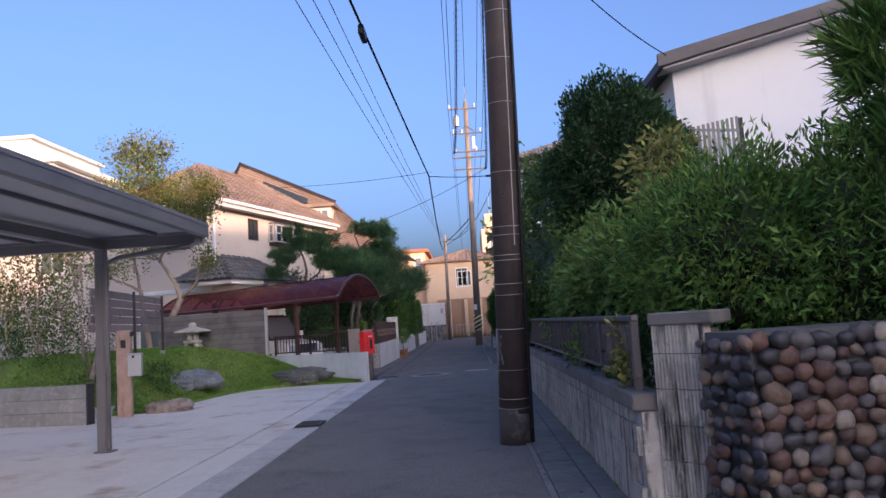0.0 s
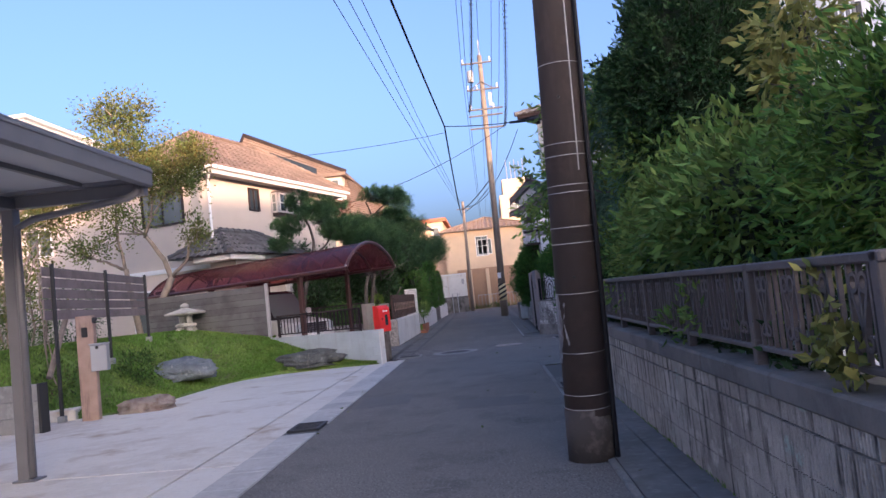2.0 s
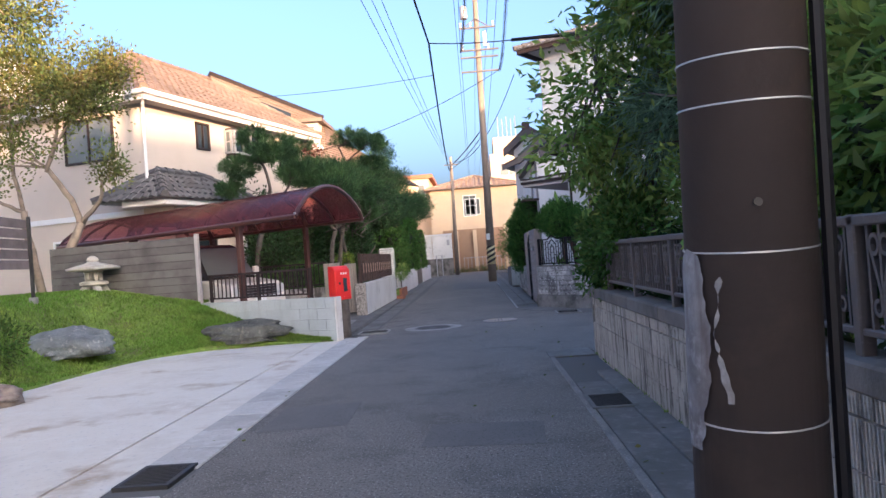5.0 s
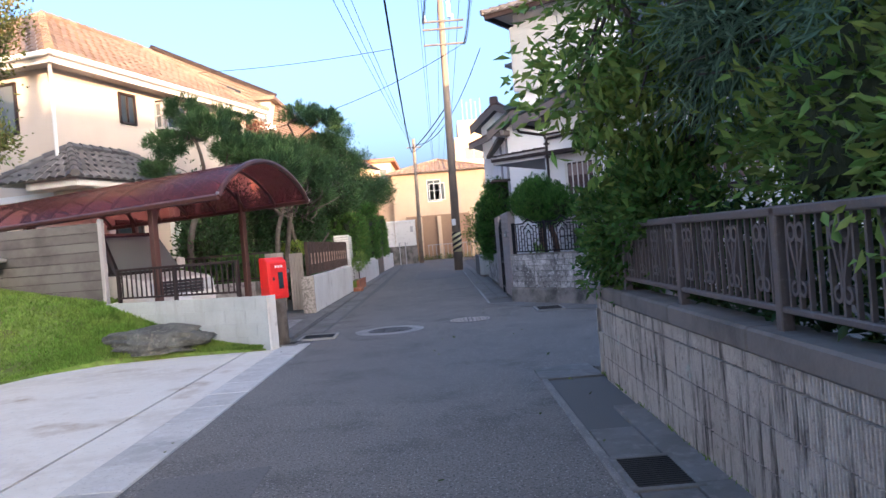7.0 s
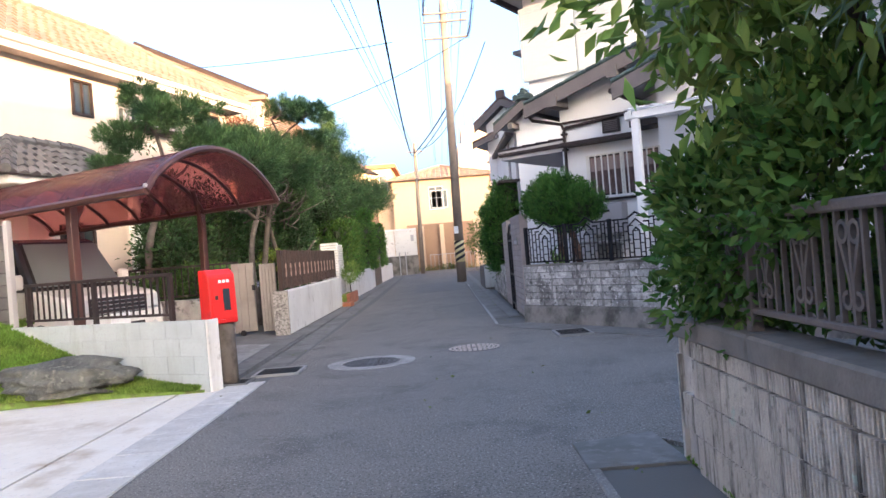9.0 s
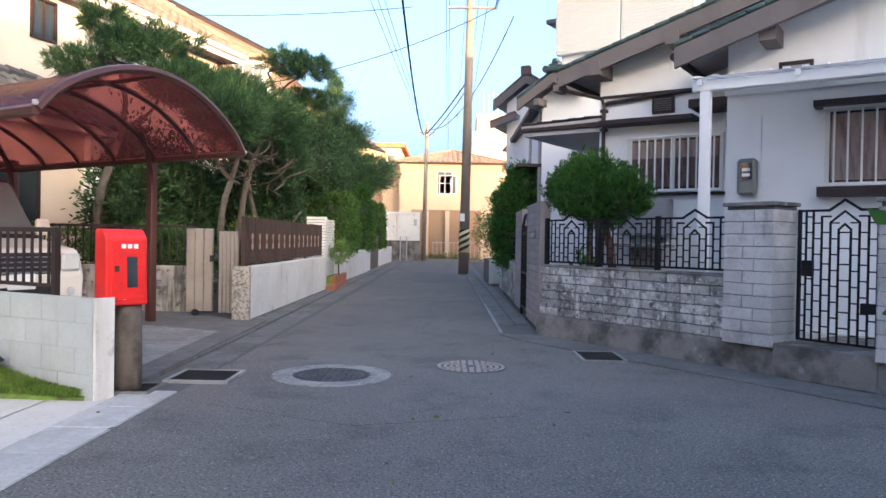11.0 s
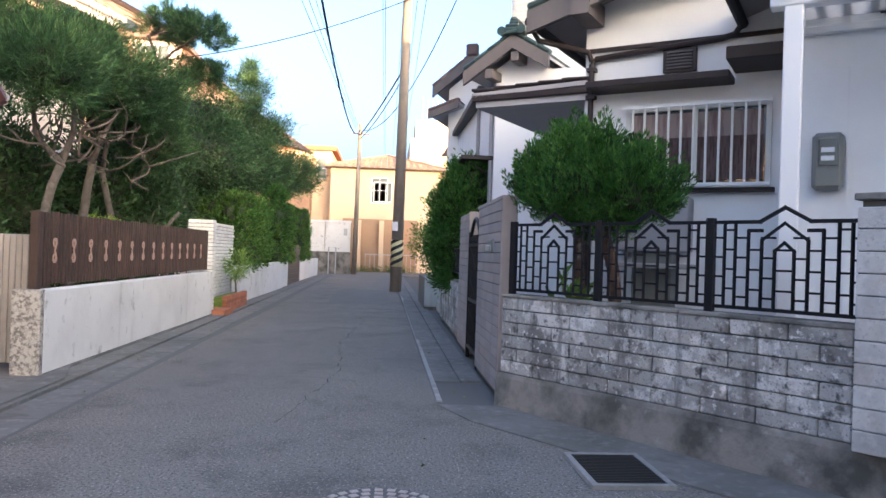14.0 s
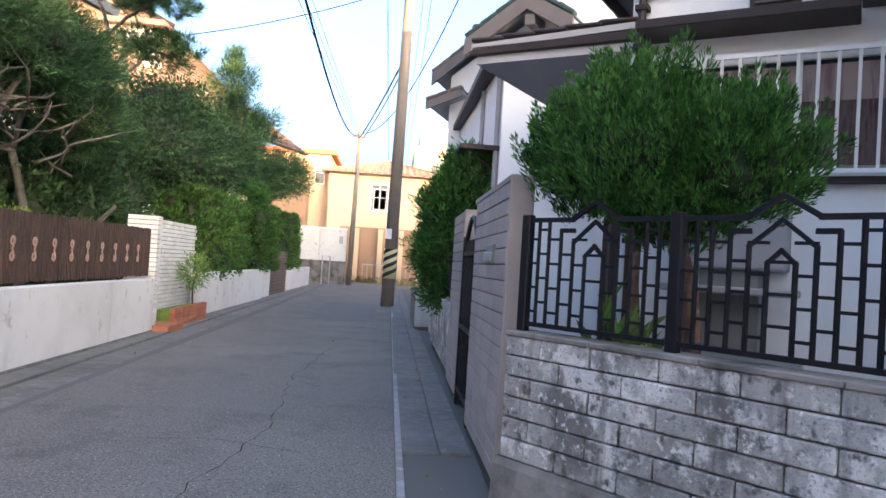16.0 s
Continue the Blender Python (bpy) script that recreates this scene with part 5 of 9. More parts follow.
# ---------- left side: gate, stained wall, white wall ----------
g2 = holder("folding_gate", (-3.75, 25.95, 0.05), "folded champagne aluminium carport gate panels on castors", "gate")
for k, (x, y, w, h) in enumerate(((-4.25, 26.1, 0.42, 1.30), (-3.72, 25.86, 0.30, 1.26))):
    for j in range(3 if k == 0 else 5):
        n = 3 if k == 0 else 5
        part("panel", Geo().box((x + (j - (n - 1) / 2) * w / n, y, 0.12 + h / 2), (w / n - 0.006, 0.07, h), rz=0, chamfer=0.008), M_CHAMPAGNE, g2)
part("castor", Geo().cyl((-4.3, 26.02, 0.10), (-4.3, 26.08, 0.10), 0.055, n=12), M_BLACK, g2)
part("handle", Geo().box((-4.05, 26.05, 0.95), (0.06, 0.03, 0.10), chamfer=0.006), M_BLACK, g2)
part("hinge", Geo().box((-3.92, 25.9, 1.0), (0.05, 0.05, 0.1), chamfer=0.006), M_CHROME, g2)

wst = holder("wall_stained_garden", (-7, 26.7, 0), "low white garden wall streaked with dark mould", "wall", kind="structure")
part("face", Geo().box((-8.0, 26.75, 0.40), (7.0, 0.14, 0.80), chamfer=0.008), M_DIRTYWHITE, wst)
tap = holder("garden_tap", (-5.1, 26.66, 0.5), "small chrome garden tap on the stained wall", "tap")
part("spout", Geo().tube([(-5.1, 26.68, 0.52), (-5.1, 26.60, 0.52), (-5.1, 26.57, 0.47)], 0.014, 8), M_CHROME, tap)
part("handle", Geo().box((-5.1, 26.62, 0.56), (0.09, 0.015, 0.015)), M_CHROME, tap)
r2 = holder("garden_railing", (-7, 26.7, 0.8), "dark bar railing on top of the stained garden wall", "railing")
part("top_rail", Geo().box((-7.8, 26.75, 1.45), (6.6, 0.05, 0.04)), M_TRIM_DARK, r2)
part("bottom_rail", Geo().box((-7.8, 26.75, 0.87), (6.6, 0.04, 0.03)), M_TRIM_DARK, r2)
for i in range(50):
    part("bar", Geo().box((-4.6 - i * 0.13, 26.75, 1.15), (0.02, 0.02, 0.6)), M_TRIM_DARK, r2)

ww = holder("wall_white_garden", (-3.35, 28.8, 0), "white painted garden wall, grimy along its foot", "wall", kind="structure")
part("face", Geo().box((-3.385, 29.04, 0.425), (0.15, 6.84, 0.85), chamfer=0.01), M_WHITEWALL, ww)
part("end_pier", Geo().box((-3.45, 25.6, 0.43), (0.27, 0.10, 0.855), chamfer=0.008), M_PEBBLE, ww, "pebble-dashed end pier")
part("foot_stain", Geo().box((-3.325, 29.04, 0.03), (0.06, 6.84, 0.06), chamfer=0.01), M_GUTTER_DARK, ww)

pk = holder("picket_fence", (-3.42, 28.8, 0.85), "dark brown wooden picket fence with pale iron scrolls", "fence")
pm = Geo().box((0, 0, 0), (0.02, 0.052, 0.72), chamfer=0.004).mesh("picket", M_DARKWOOD)
y, k = 25.75, 0
while y < 32.42:
    s = part("picket", pm, None, pk)
    s.matrix_parent_inverse = Matrix()
    s.matrix_basis = Matrix.Translation((random.uniform(-0.004, 0.004), y - 28.8, 0.40 + random.uniform(-0.01, 0.01)))
    y += 0.082
    k += 1
for z in (1.0, 1.45):
    part("rail", Geo().box((-3.45, 29.07, z), (0.03, 6.74, 0.05)), M_DARKWOOD, pk)
part("end_post", Geo().box((-3.44, 25.68, 1.22), (0.08, 0.08, 0.78), chamfer=0.006), M_DARKWOOD, pk)
scr_pts = Geo()
for side in (-1, 1):
    P = []
    for k in range(22):
        a = 2 * math.pi * k / 16
        r = 0.05 * (1 - 0.5 * k / 22)
        P.append((0, side * 0.0 + r * math.cos(a) * 0.8, side * (0.075 + r * math.sin(a))))
    scr_pts.tube(P, 0.009, 5)
scr_pts.tube([(0, 0.04, 0.075), (0, 0.0, 0.0), (0, 0.04, -0.075)], 0.009, 5)
scr2 = scr_pts.mesh("scroll", M_SCROLL)
for k in range(14):
    s = part("scroll", scr2, None, pk)
    s.matrix_parent_inverse = Matrix()
    s.matrix_basis = Matrix.Translation((0.022, 26.0 + k * 0.45 - 28.8, 0.38))

# white brick entrance
wb = holder("wall_white_brick", (-3.5, 33.8, 0), "white brick entrance wall with a mail slot", "wall", kind="structure")
part("core", Geo().box((-3.62, 33.95, 0.9), (0.16, 3.3, 1.78)), M_MORTAR, wb)
part("core", Geo().box((-3.42, 32.27, 0.92), (0.42, 0.20, 1.82)), M_MORTAR, wb)
bk = Geo().box((0, 0, 0), (0.05, 0.228, 0.062), chamfer=0.004).mesh("brick", M_WHITEBRICK)
bk2 = Geo().box((0, 0, 0), (0.212, 0.05, 0.062), chamfer=0.004).mesh("brick", M_WHITEBRICK)
for row in range(25):
    zc = 0.05 + row * 0.0725
    for k in range(14):
        s = part("brick", bk, None, wb)
        s.matrix_parent_inverse = Matrix()
        s.matrix_basis = Matrix.Translation((-3.535 + 3.5, 32.5 + k * 0.235 + (0.117 if row % 2 else 0) - 33.8, zc))
    for k in range(2):
        s = part("brick", bk2, None, wb)
        s.matrix_parent_inverse = Matrix()
        s.matrix_basis = Matrix.Translation((-3.53 + k * 0.218 + 3.5, 32.155 - 33.8, zc))
    s = part("brick", bk, None, wb)
    s.matrix_parent_inverse = Matrix()
    s.matrix_basis = Matrix.Translation((-3.205 + 3.5, 32.27 - 33.8, zc))
ms = holder("mail_slot", (-3.49, 33.2, 1.35), "pale metal mail slot and name plate on the white brick", "mail slot")
part("plate", Geo().box((-3.5, 33.2, 1.37), (0.03, 0.5, 0.22), chamfer=0.008), M_SILVER, ms)
part("flap", Geo().box((-3.48, 33.2, 1.39), (0.02, 0.4, 0.10), chamfer=0.006), M_WHITEMETAL, ms)
part("name_plate", Geo().box((-3.5, 32.75, 1.62), (0.025, 0.28, 0.12), chamfer=0.004), M_BLACK, ms, "small black name plate")
wb.matrix_basis = Matrix.Translation((-3.66, 34.15, 0))
ms.matrix_basis = Matrix.Translation((-3.65, 33.55, 1.35))
tp = holder("brick_planter", (-3.3, 34.2, 0), "low terracotta tiled planter and step", "planter")
for row in range(4):
    for k in range(9):
        part("tile", Geo().box((-3.24, 33.35 + k * 0.235, 0.05 + row * 0.085), (0.09, 0.228, 0.078), chamfer=0.005), M_TERRACOTTA, tp)
part("soil", Geo().box((-3.4, 34.3, 0.16), (0.22, 2.0, 0.3)), M_SOIL, tp)
part("step", Geo().box((-3.3, 32.95, 0.06), (0.42, 0.8, 0.12), chamfer=0.01), M_TERRACOTTA, tp)

w2 = holder("wall_cream_garden", (-3.5, 44, 0), "long cream rendered garden wall under clipped hedges", "wall", kind="structure")
part("face", Geo().box((-3.54, 39.4, 0.45), (0.16, 7.4, 0.90), chamfer=0.01), M_WHITEWALL, w2)
part("face", Geo().box((-3.60, 44.0, 0.45), (0.16, 1.6, 0.90), chamfer=0.01), M_WHITEWALL, w2)
part("face", Geo().box((-3.66, 53.0, 0.45), (0.16, 8.0, 0.90), chamfer=0.01), M_WHITEWALL, w2)
g4 = holder("slat_gate", (-3.6, 43.7, 0.9), "small white slatted opening in the garden wall", "gate")
for k in range(4):
    part("bar", Geo().box((-3.55, 43.45 + 0.28 * k, 1.05), (0.05, 0.12, 0.3)), M_WHITEMETAL, g4)
g5 = holder("louvre_gate", (-3.6, 47, 0), "dark louvred garden gate in the cream wall", "gate")
part("leaf", Geo().box((-3.62, 46.9, 0.75), (0.05, 4.0, 1.5)), M_GRATE, g5)
for k in range(14):
    part("louvre", Geo().box((-3.58, 46.9, 0.1 + 0.1 * k), (0.05, 3.9, 0.035)), M_GREYSLAT, g5)

# ---------- right side: weathered block wall with iron fence ----------
BW = frame_axes((0.95, 24.8, 0), -55)
bwall = holder("wall_weathered_block", (0.95, 24.8, 0), "weathered grey block wall flaking white, on a stained concrete base", "wall", kind="structure")
BB = Vector((0.95, 24.8, 0))


def bpart(name, c, s, mat, parent, chamfer=0.006, label=""):
    """A box in the frame of the side-street wall: x along it, y into the garden."""
    return part(name, Geo().box(None, s, chamfer=chamfer, m=BW @ Matrix.Translation(c)), mat, parent, label)


base = Geo()
prof = [(-0.05, 0), (0.2, 0), (0.2, 0.30), (-0.015, 0.30), (-0.03, 0.26)]
base.add([BW @ Vector((x, y, z)) for x in (-0.02, 3.58) for y, z in prof], [tuple(range(5)), tuple(reversed(range(5, 10)))] + [(i, (i + 1) % 5, 5 + (i + 1) % 5, 5 + i) for i in range(5)])
base.box(None, (5.0, 0.25, 0.3), m=BW @ Matrix.Translation((7.0, 0.07, 0.15)))
part("foundation", base, M_BASE, bwall, "rough stained concrete base")
part("mortar_core", Geo().box(None, (2.96, 0.13, 0.66), m=BW @ Matrix.Translation((1.47, 0.09, 0.62))), M_MORTAR, bwall)
gb = {w: Geo().box((0, 0, 0), (w - 0.009, 0.06, 0.103), chamfer=0.007).mesh("block", M_GREYBRICK) for w in (0.39, 0.195)}
random.seed(21)
for row in range(6):
    x, zc = 0.0, 0.355 + row * 0.111
    k = 0
    while x < 2.9:
        w = 0.195 if (k == 0 and row % 2) else 0.39
        if x + w > 2.97:
            w = 0.195
        s = part("block", gb[w], None, bwall)
        s.matrix_parent_inverse = Matrix()
        s.matrix_basis = Matrix.Translation(-BB) @ BW @ Matrix.Translation((x + w / 2, 0.025 + random.uniform(-0.004, 0.004), zc))
        x += w
        k += 1
part("end_return", Geo().box(None, (0.03, 0.14, 0.66), m=BW @ Matrix.Translation((0.0, 0.09, 0.63))), M_GREYBRICK, bwall)
capg = Geo()
for k in range(5):
    capg.box(None, (0.585, 0.2, 0.03), chamfer=0.006, m=BW @ Matrix.Translation((0.295 + k * 0.59, 0.085, 0.975)))
part("cap", capg, M_BASE, bwall)


def block_pier(x0, x1):
    p = holder("gate_pier", BW @ Vector(((x0 + x1) / 2, 0.1, 0.28)), "grey split-block gate pier with a stained cap", "gate pier", group="side street gate piers")
    part("core", Geo().box(None, (x1 - x0 - 0.03, 0.40, 1.42), m=BW @ Matrix.Translation(((x0 + x1) / 2, 0.13, 0.99))), M_MORTAR, p)
    w = x1 - x0
    for row in range(11):
        zc = 0.345 + row * 0.126
        cuts = (0.0, 0.4, 1.0) if row % 2 else (0.0, 0.62, 1.0)
        for a, b in zip(cuts, cuts[1:]):
            bpart("block", (x0 + w * (a + b) / 2, 0.12, zc), (w * (b - a) - 0.005, 0.46, 0.121), M_PIERBLOCK, p, 0.006)
    bpart("cap", ((x0 + x1) / 2, 0.12, 1.725), (w + 0.03, 0.48, 0.04), M_BASE, p)
    return p


block_pier(2.96, 3.52)
block_pier(4.50, 5.06)
mesh_thing("wall_side_street", Geo().box(None, (4.5, 0.15, 1.1), m=BW @ Matrix.Translation((7.3, 0.1, 0.55))), M_DIRTYWHITE, "stained garden wall along the side street", "wall", kind="structure")


def iron_bar(g, p, q, w=0.016):
    """A flat bar between two points of the wall frame."""
    a, b = BW @ Vector(p), BW @ Vector(q)
    d = (b - a)
    ln = d.length
    m = Matrix.Translation((a + b) / 2) @ d.to_track_quat("X", "Z").to_matrix().to_4x4()
    g.box(None, (ln + w * 0.8, w, w), m=m)


def iron_panel(parent, x0, x1, y, zb, zt, peak, rows=4):
    """A wrought panel: rails, three nested house-shaped arches, stepped shoulders, uprights with staggered rungs."""
    xc, hw = (x0 + x1) / 2, (x1 - x0) / 2
    H = zt - zb

    def bars(name, segs, w=0.017):
        g = Geo()
        for a, b in segs:
            iron_bar(g, (a[0], y, a[1]), (b[0], y, b[1]), w)
        part(name, g, M_IRON, parent)
    a1, a2, a3, u1, u2 = hw * 0.13, hw * 0.31, hw * 0.50, hw * 0.69, hw * 0.85
    bars("bottom_rail", [((x0, zb), (x1, zb))], 0.024)
    bars("top_rail", [((x0, zt), (xc - hw * 0.34, zt))], 0.024)
    bars("top_rail", [((xc + hw * 0.34, zt), (x1, zt))], 0.024)
    bars("gable_arch", [((xc - hw * 0.34, zt), (xc, zt + peak)), ((xc, zt + peak), (xc + hw * 0.34, zt))], 0.022)
    zs = zt - 0.06
    bars("shoulder", [((xc - a3, zb), (xc - a3, zs)), ((xc - a3, zs), (xc - a2, zs))])
    bars("shoulder", [((xc + a3, zb), (xc + a3, zs)), ((xc + a3, zs), (xc + a2, zs))])
    z2 = zt - 0.12
    bars("inner_arch", [((xc - a2, zb), (xc - a2, z2)), ((xc - a2, z2), (xc, z2 + 0.11)), ((xc, z2 + 0.11), (xc + a2, z2)), ((xc + a2, z2), (xc + a2, zb))])
    z1 = zt - 0.19
    bars("inner_arch", [((xc - a1, zb), (xc - a1, z1)), ((xc - a1, z1), (xc, z1 + 0.055)), ((xc, z1 + 0.055), (xc + a1, z1)), ((xc + a1, z1), (xc + a1, zb))])
    for sgn in (-1, 1):
        for u in (u1, u2):
            bars("upright", [((xc + sgn * u, zb), (xc + sgn * u, zt))])
        cols = (a1, a2, a3, u1, u2, hw)
        for i, (p, q) in enumerate(zip(cols, cols[1:])):
            for j in range(rows):
                z = zb + H * (j + (0.95 if i % 2 else 0.55)) / (rows + 0.35)
                if z < zt - 0.05:
                    bars("rung", [((xc + sgn * p, z), (xc + sgn * q, z))], 0.014)
    for j in range(rows - 1):
        z = zb + H * (j + 0.95) / (rows + 0.35)
        bars("rung", [((xc - a1, z), (xc + a1, z))], 0.014)


fen = holder("iron_fence", BW @ Vector((1.5, 0.08, 1.0)), "black wrought iron fence with house-shaped arches on the block wall", "fence")
for xa, xb in ((0.06, 0.96), (1.02, 1.92), (1.98, 2.94)):
    iron_panel(fen, xa, xb, 0.08, 1.03, 1.60, 0.09)
for x in (0.04, 0.99, 1.95, 2.94):
    bpart("post", (x, 0.08, 1.30), (0.06, 0.05, 0.66), M_IRON, fen)
gate = holder("iron_gate", BW @ Vector((4.0, 0.3, 0.35)), "black wrought iron garden gate with nested arches", "gate")
iron_panel(gate, 3.56, 4.46, 0.30, 0.36, 1.66, 0.10, 8)
for x in (3.56, 4.46):
    bpart("stile", (x, 0.30, 1.01), (0.035, 0.035, 1.33), M_IRON, gate)
bpart("lock_box", (3.66, 0.28, 1.08), (0.11, 0.05, 0.16), M_IRON, gate)
bpart("letter_box", (4.30, 0.28, 0.72), (0.22, 0.06, 0.1), M_IRON, gate)
mesh_thing("gate_threshold", Geo().box(None, (1.0, 1.3, 0.33), chamfer=0.01, m=BW @ Matrix.Translation((4.01, 0.58, 0.165))), M_BASE, "stained concrete threshold under the iron gate", "step", kind="structure")

# ground of the corner garden
# pale concrete picked so that the floor bounces light onto the house wall
mesh_thing("yard", Geo().prism([(1.1, 24.9), (4.2, 20.4), (9, 23), (9, 44), (1.15, 44), (1.15, 29)], -0.1, 0.22), M_LID, "bare concrete yard of the white house, pale to bounce light", "yard", kind="structure")

# street-side wing wall, gate and piers
ww1 = holder("wall_taupe_wing", (1.12, 26.0, 0), "taupe wing wall with narrow horizontal tiles and mail slot", "wall", kind="structure")
part("core", Geo().box((1.055, 26.0, 0.92), (0.11, 1.70, 1.84)), M_MORTAR, ww1)
for row in range(18):
    zc = 0.10 + row * 0.1
    for k in range(4):
        part("tile", Geo().box((0.99, 25.36 + k * 0.41, zc), (0.04, 0.405, 0.094), chamfer=0.005), M_TAUPETILE, ww1)
part("end_panel", Geo().box((1.045, 25.125, 0.93), (0.145, 0.05, 1.86), chamfer=0.006), M_TAUPETILE, ww1)
part("cap", Geo().box((1.045, 26.0, 1.87), (0.155, 1.8, 0.04), chamfer=0.006), M_TAUPETILE, ww1)
ms2 = holder("mail_slot", (0.99, 25.75, 1.4), "small grey metal mail slot in the taupe wall", "mail slot")
part("plate", Geo().box((0.965, 25.75, 1.42), (0.03, 0.32, 0.13), chamfer=0.006), M_METER, ms2)
part("flap", Geo().box((0.945, 25.75, 1.40), (0.03, 0.28, 0.06), chamfer=0.006), M_SILVER, ms2)
ww2 = holder("wall_taupe_pier", (1.12, 28.7, 0), "taupe tiled gate pier beside the iron gate", "wall", kind="structure")
part("core", Geo().box((1.13, 28.65, 0.95), (0.22, 1.1, 1.88)), M_MORTAR, ww2)
for row in range(18):
    for k in range(3):
        part("tile", Geo().box((1.02, 28.28 + k * 0.37, 0.10 + row * 0.102), (0.04, 0.364, 0.096), chamfer=0.005), M_TAUPETILE, ww2)
part("end_panel", Geo().box((1.13, 28.08, 0.95), (0.26, 0.04, 1.9), chamfer=0.006), M_TAUPETILE, ww2)
g6 = holder("iron_gate", (1.05, 27.4, 0.15), "tall black iron gate with a curved top between taupe piers", "gate")
fr = Geo()
for y in (26.95, 27.98):
    fr.box((1.02, y, 0.8), (0.05, 0.05, 1.64))
for z in (0.14, 0.75, 1.45):
    fr.box((1.02, 27.46, z), (0.04, 1.03, 0.04))
part("frame", fr, M_IRON, g6)
for k in range(8):
    part("bar", Geo().box((1.02, 27.06 + k * 0.12, 0.85), (0.02, 0.02, 1.45)), M_IRON, g6)
part("top_scroll", Geo().tube([(1.02, 26.95 + 1.03 * i / 16, 1.5 + 0.28 * math.sin(math.pi * i / 16)) for i in range(17)], 0.022, 6), M_IRON, g6)
part("panel", Geo().box((1.03, 27.46, 0.5), (0.012, 0.98, 0.7)), M_IRON, g6)

ww3 = holder("wall_low_block", (1.1, 31, 0), "low whitish weathered block wall with iron railing", "wall", kind="structure")
part("core", Geo().box((1.15, 31.2, 0.45), (0.15, 4.0, 0.9)), M_BASE, ww3)
for row in range(6):
    for k in range(10):
        part("block", Geo().box((1.055, 29.4 + k * 0.39, 0.15 + row * 0.132), (0.05, 0.383, 0.125), chamfer=0.006), M_GREYBRICK, ww3)
r5 = holder("iron_fence", (1.1, 31, 0.95), "black iron railing on the low block wall", "fence")
for z in (1.02, 1.42):
    part("rail", Geo().box((1.1, 31.2, z), (0.025, 3.9, 0.025)), M_IRON, r5)
for k in range(30):
    part("bar", Geo().box((1.1, 29.3 + k * 0.13, 1.22), (0.018, 0.018, 0.42)), M_IRON, r5)
pb = holder("block_planter", (1.5, 37, 0), "grey concrete block planter with a white-painted front", "planter")
part("body", Geo().box((1.45, 37.2, 0.38), (1.2, 3.0, 0.76), chamfer=0.015), M_GUTTER_DARK, pb)
part("front", Geo().box((1.1, 35.68, 0.42), (0.5, 0.05, 0.7), chamfer=0.01), M_LIGHTBLOCK, pb)

# ---------- right side: the white house ----------
HM = frame_axes((2.128, 26.223, 0), -34)
house = holder("white_house", (2.128, 26.223, 0.2), "white stucco house with green tiled gables and dark brown trim", "house")


def hbox(name, u0, u1, v0, v1, z0, z1, mat, parent=None, chamfer=0.0, label=""):
    return part(name, Geo().box(None, (abs(u1 - u0), abs(v1 - v0), z1 - z0), chamfer=chamfer, m=HM @ Matrix.Translation(((u0 + u1) / 2, (v0 + v1) / 2, (z0 + z1) / 2))), mat, parent or house, label)


def hprism(name, pts, v0, v1, mat, parent=None, label=""):
    """A polygon in (u, z) drawn from v0 to v1."""
    n = len(pts)
    g = Geo()
    g.add([HM @ Vector((u, v, z)) for v in (v0, v1) for u, z in pts], [tuple(range(n)), tuple(reversed(range(n, 2 * n)))] + [(i, (i + 1) % n, n + (i + 1) % n, n + i) for i in range(n)])
    return part(name, g, mat, parent or house, label)


# front gable wall A, projecting gable wall B, left wing L
hprism("wall", [(-0.15, 0.2), (2.2, 0.2), (2.2, 4.78), (-0.15, 4.12)], 0.1, 5.5, M_STUCCO)
hprism("wall", [(2.02, 0.2), (7.4, 0.2), (7.4, 5.2), (5.0, 4.9), (2.02, 3.97)], -0.78, 5.0, M_STUCCO)
part("wall", Geo().prism([(1.70, 30.62), (3.6, 29.6), (6.5, 30.5), (6.5, 39), (1.58, 37.5)], 0.2, 4.3), M_STUCCO, house)
part("wall", Geo().prism([tuple((HM @ Vector(p))[:2]) for p in ((-0.14, 0.3, 0), (0.5, 0.3, 0), (0.5, 4.0, 0), (-0.14, 4.0, 0))], 0.2, 4.1), M_STUCCO, house)


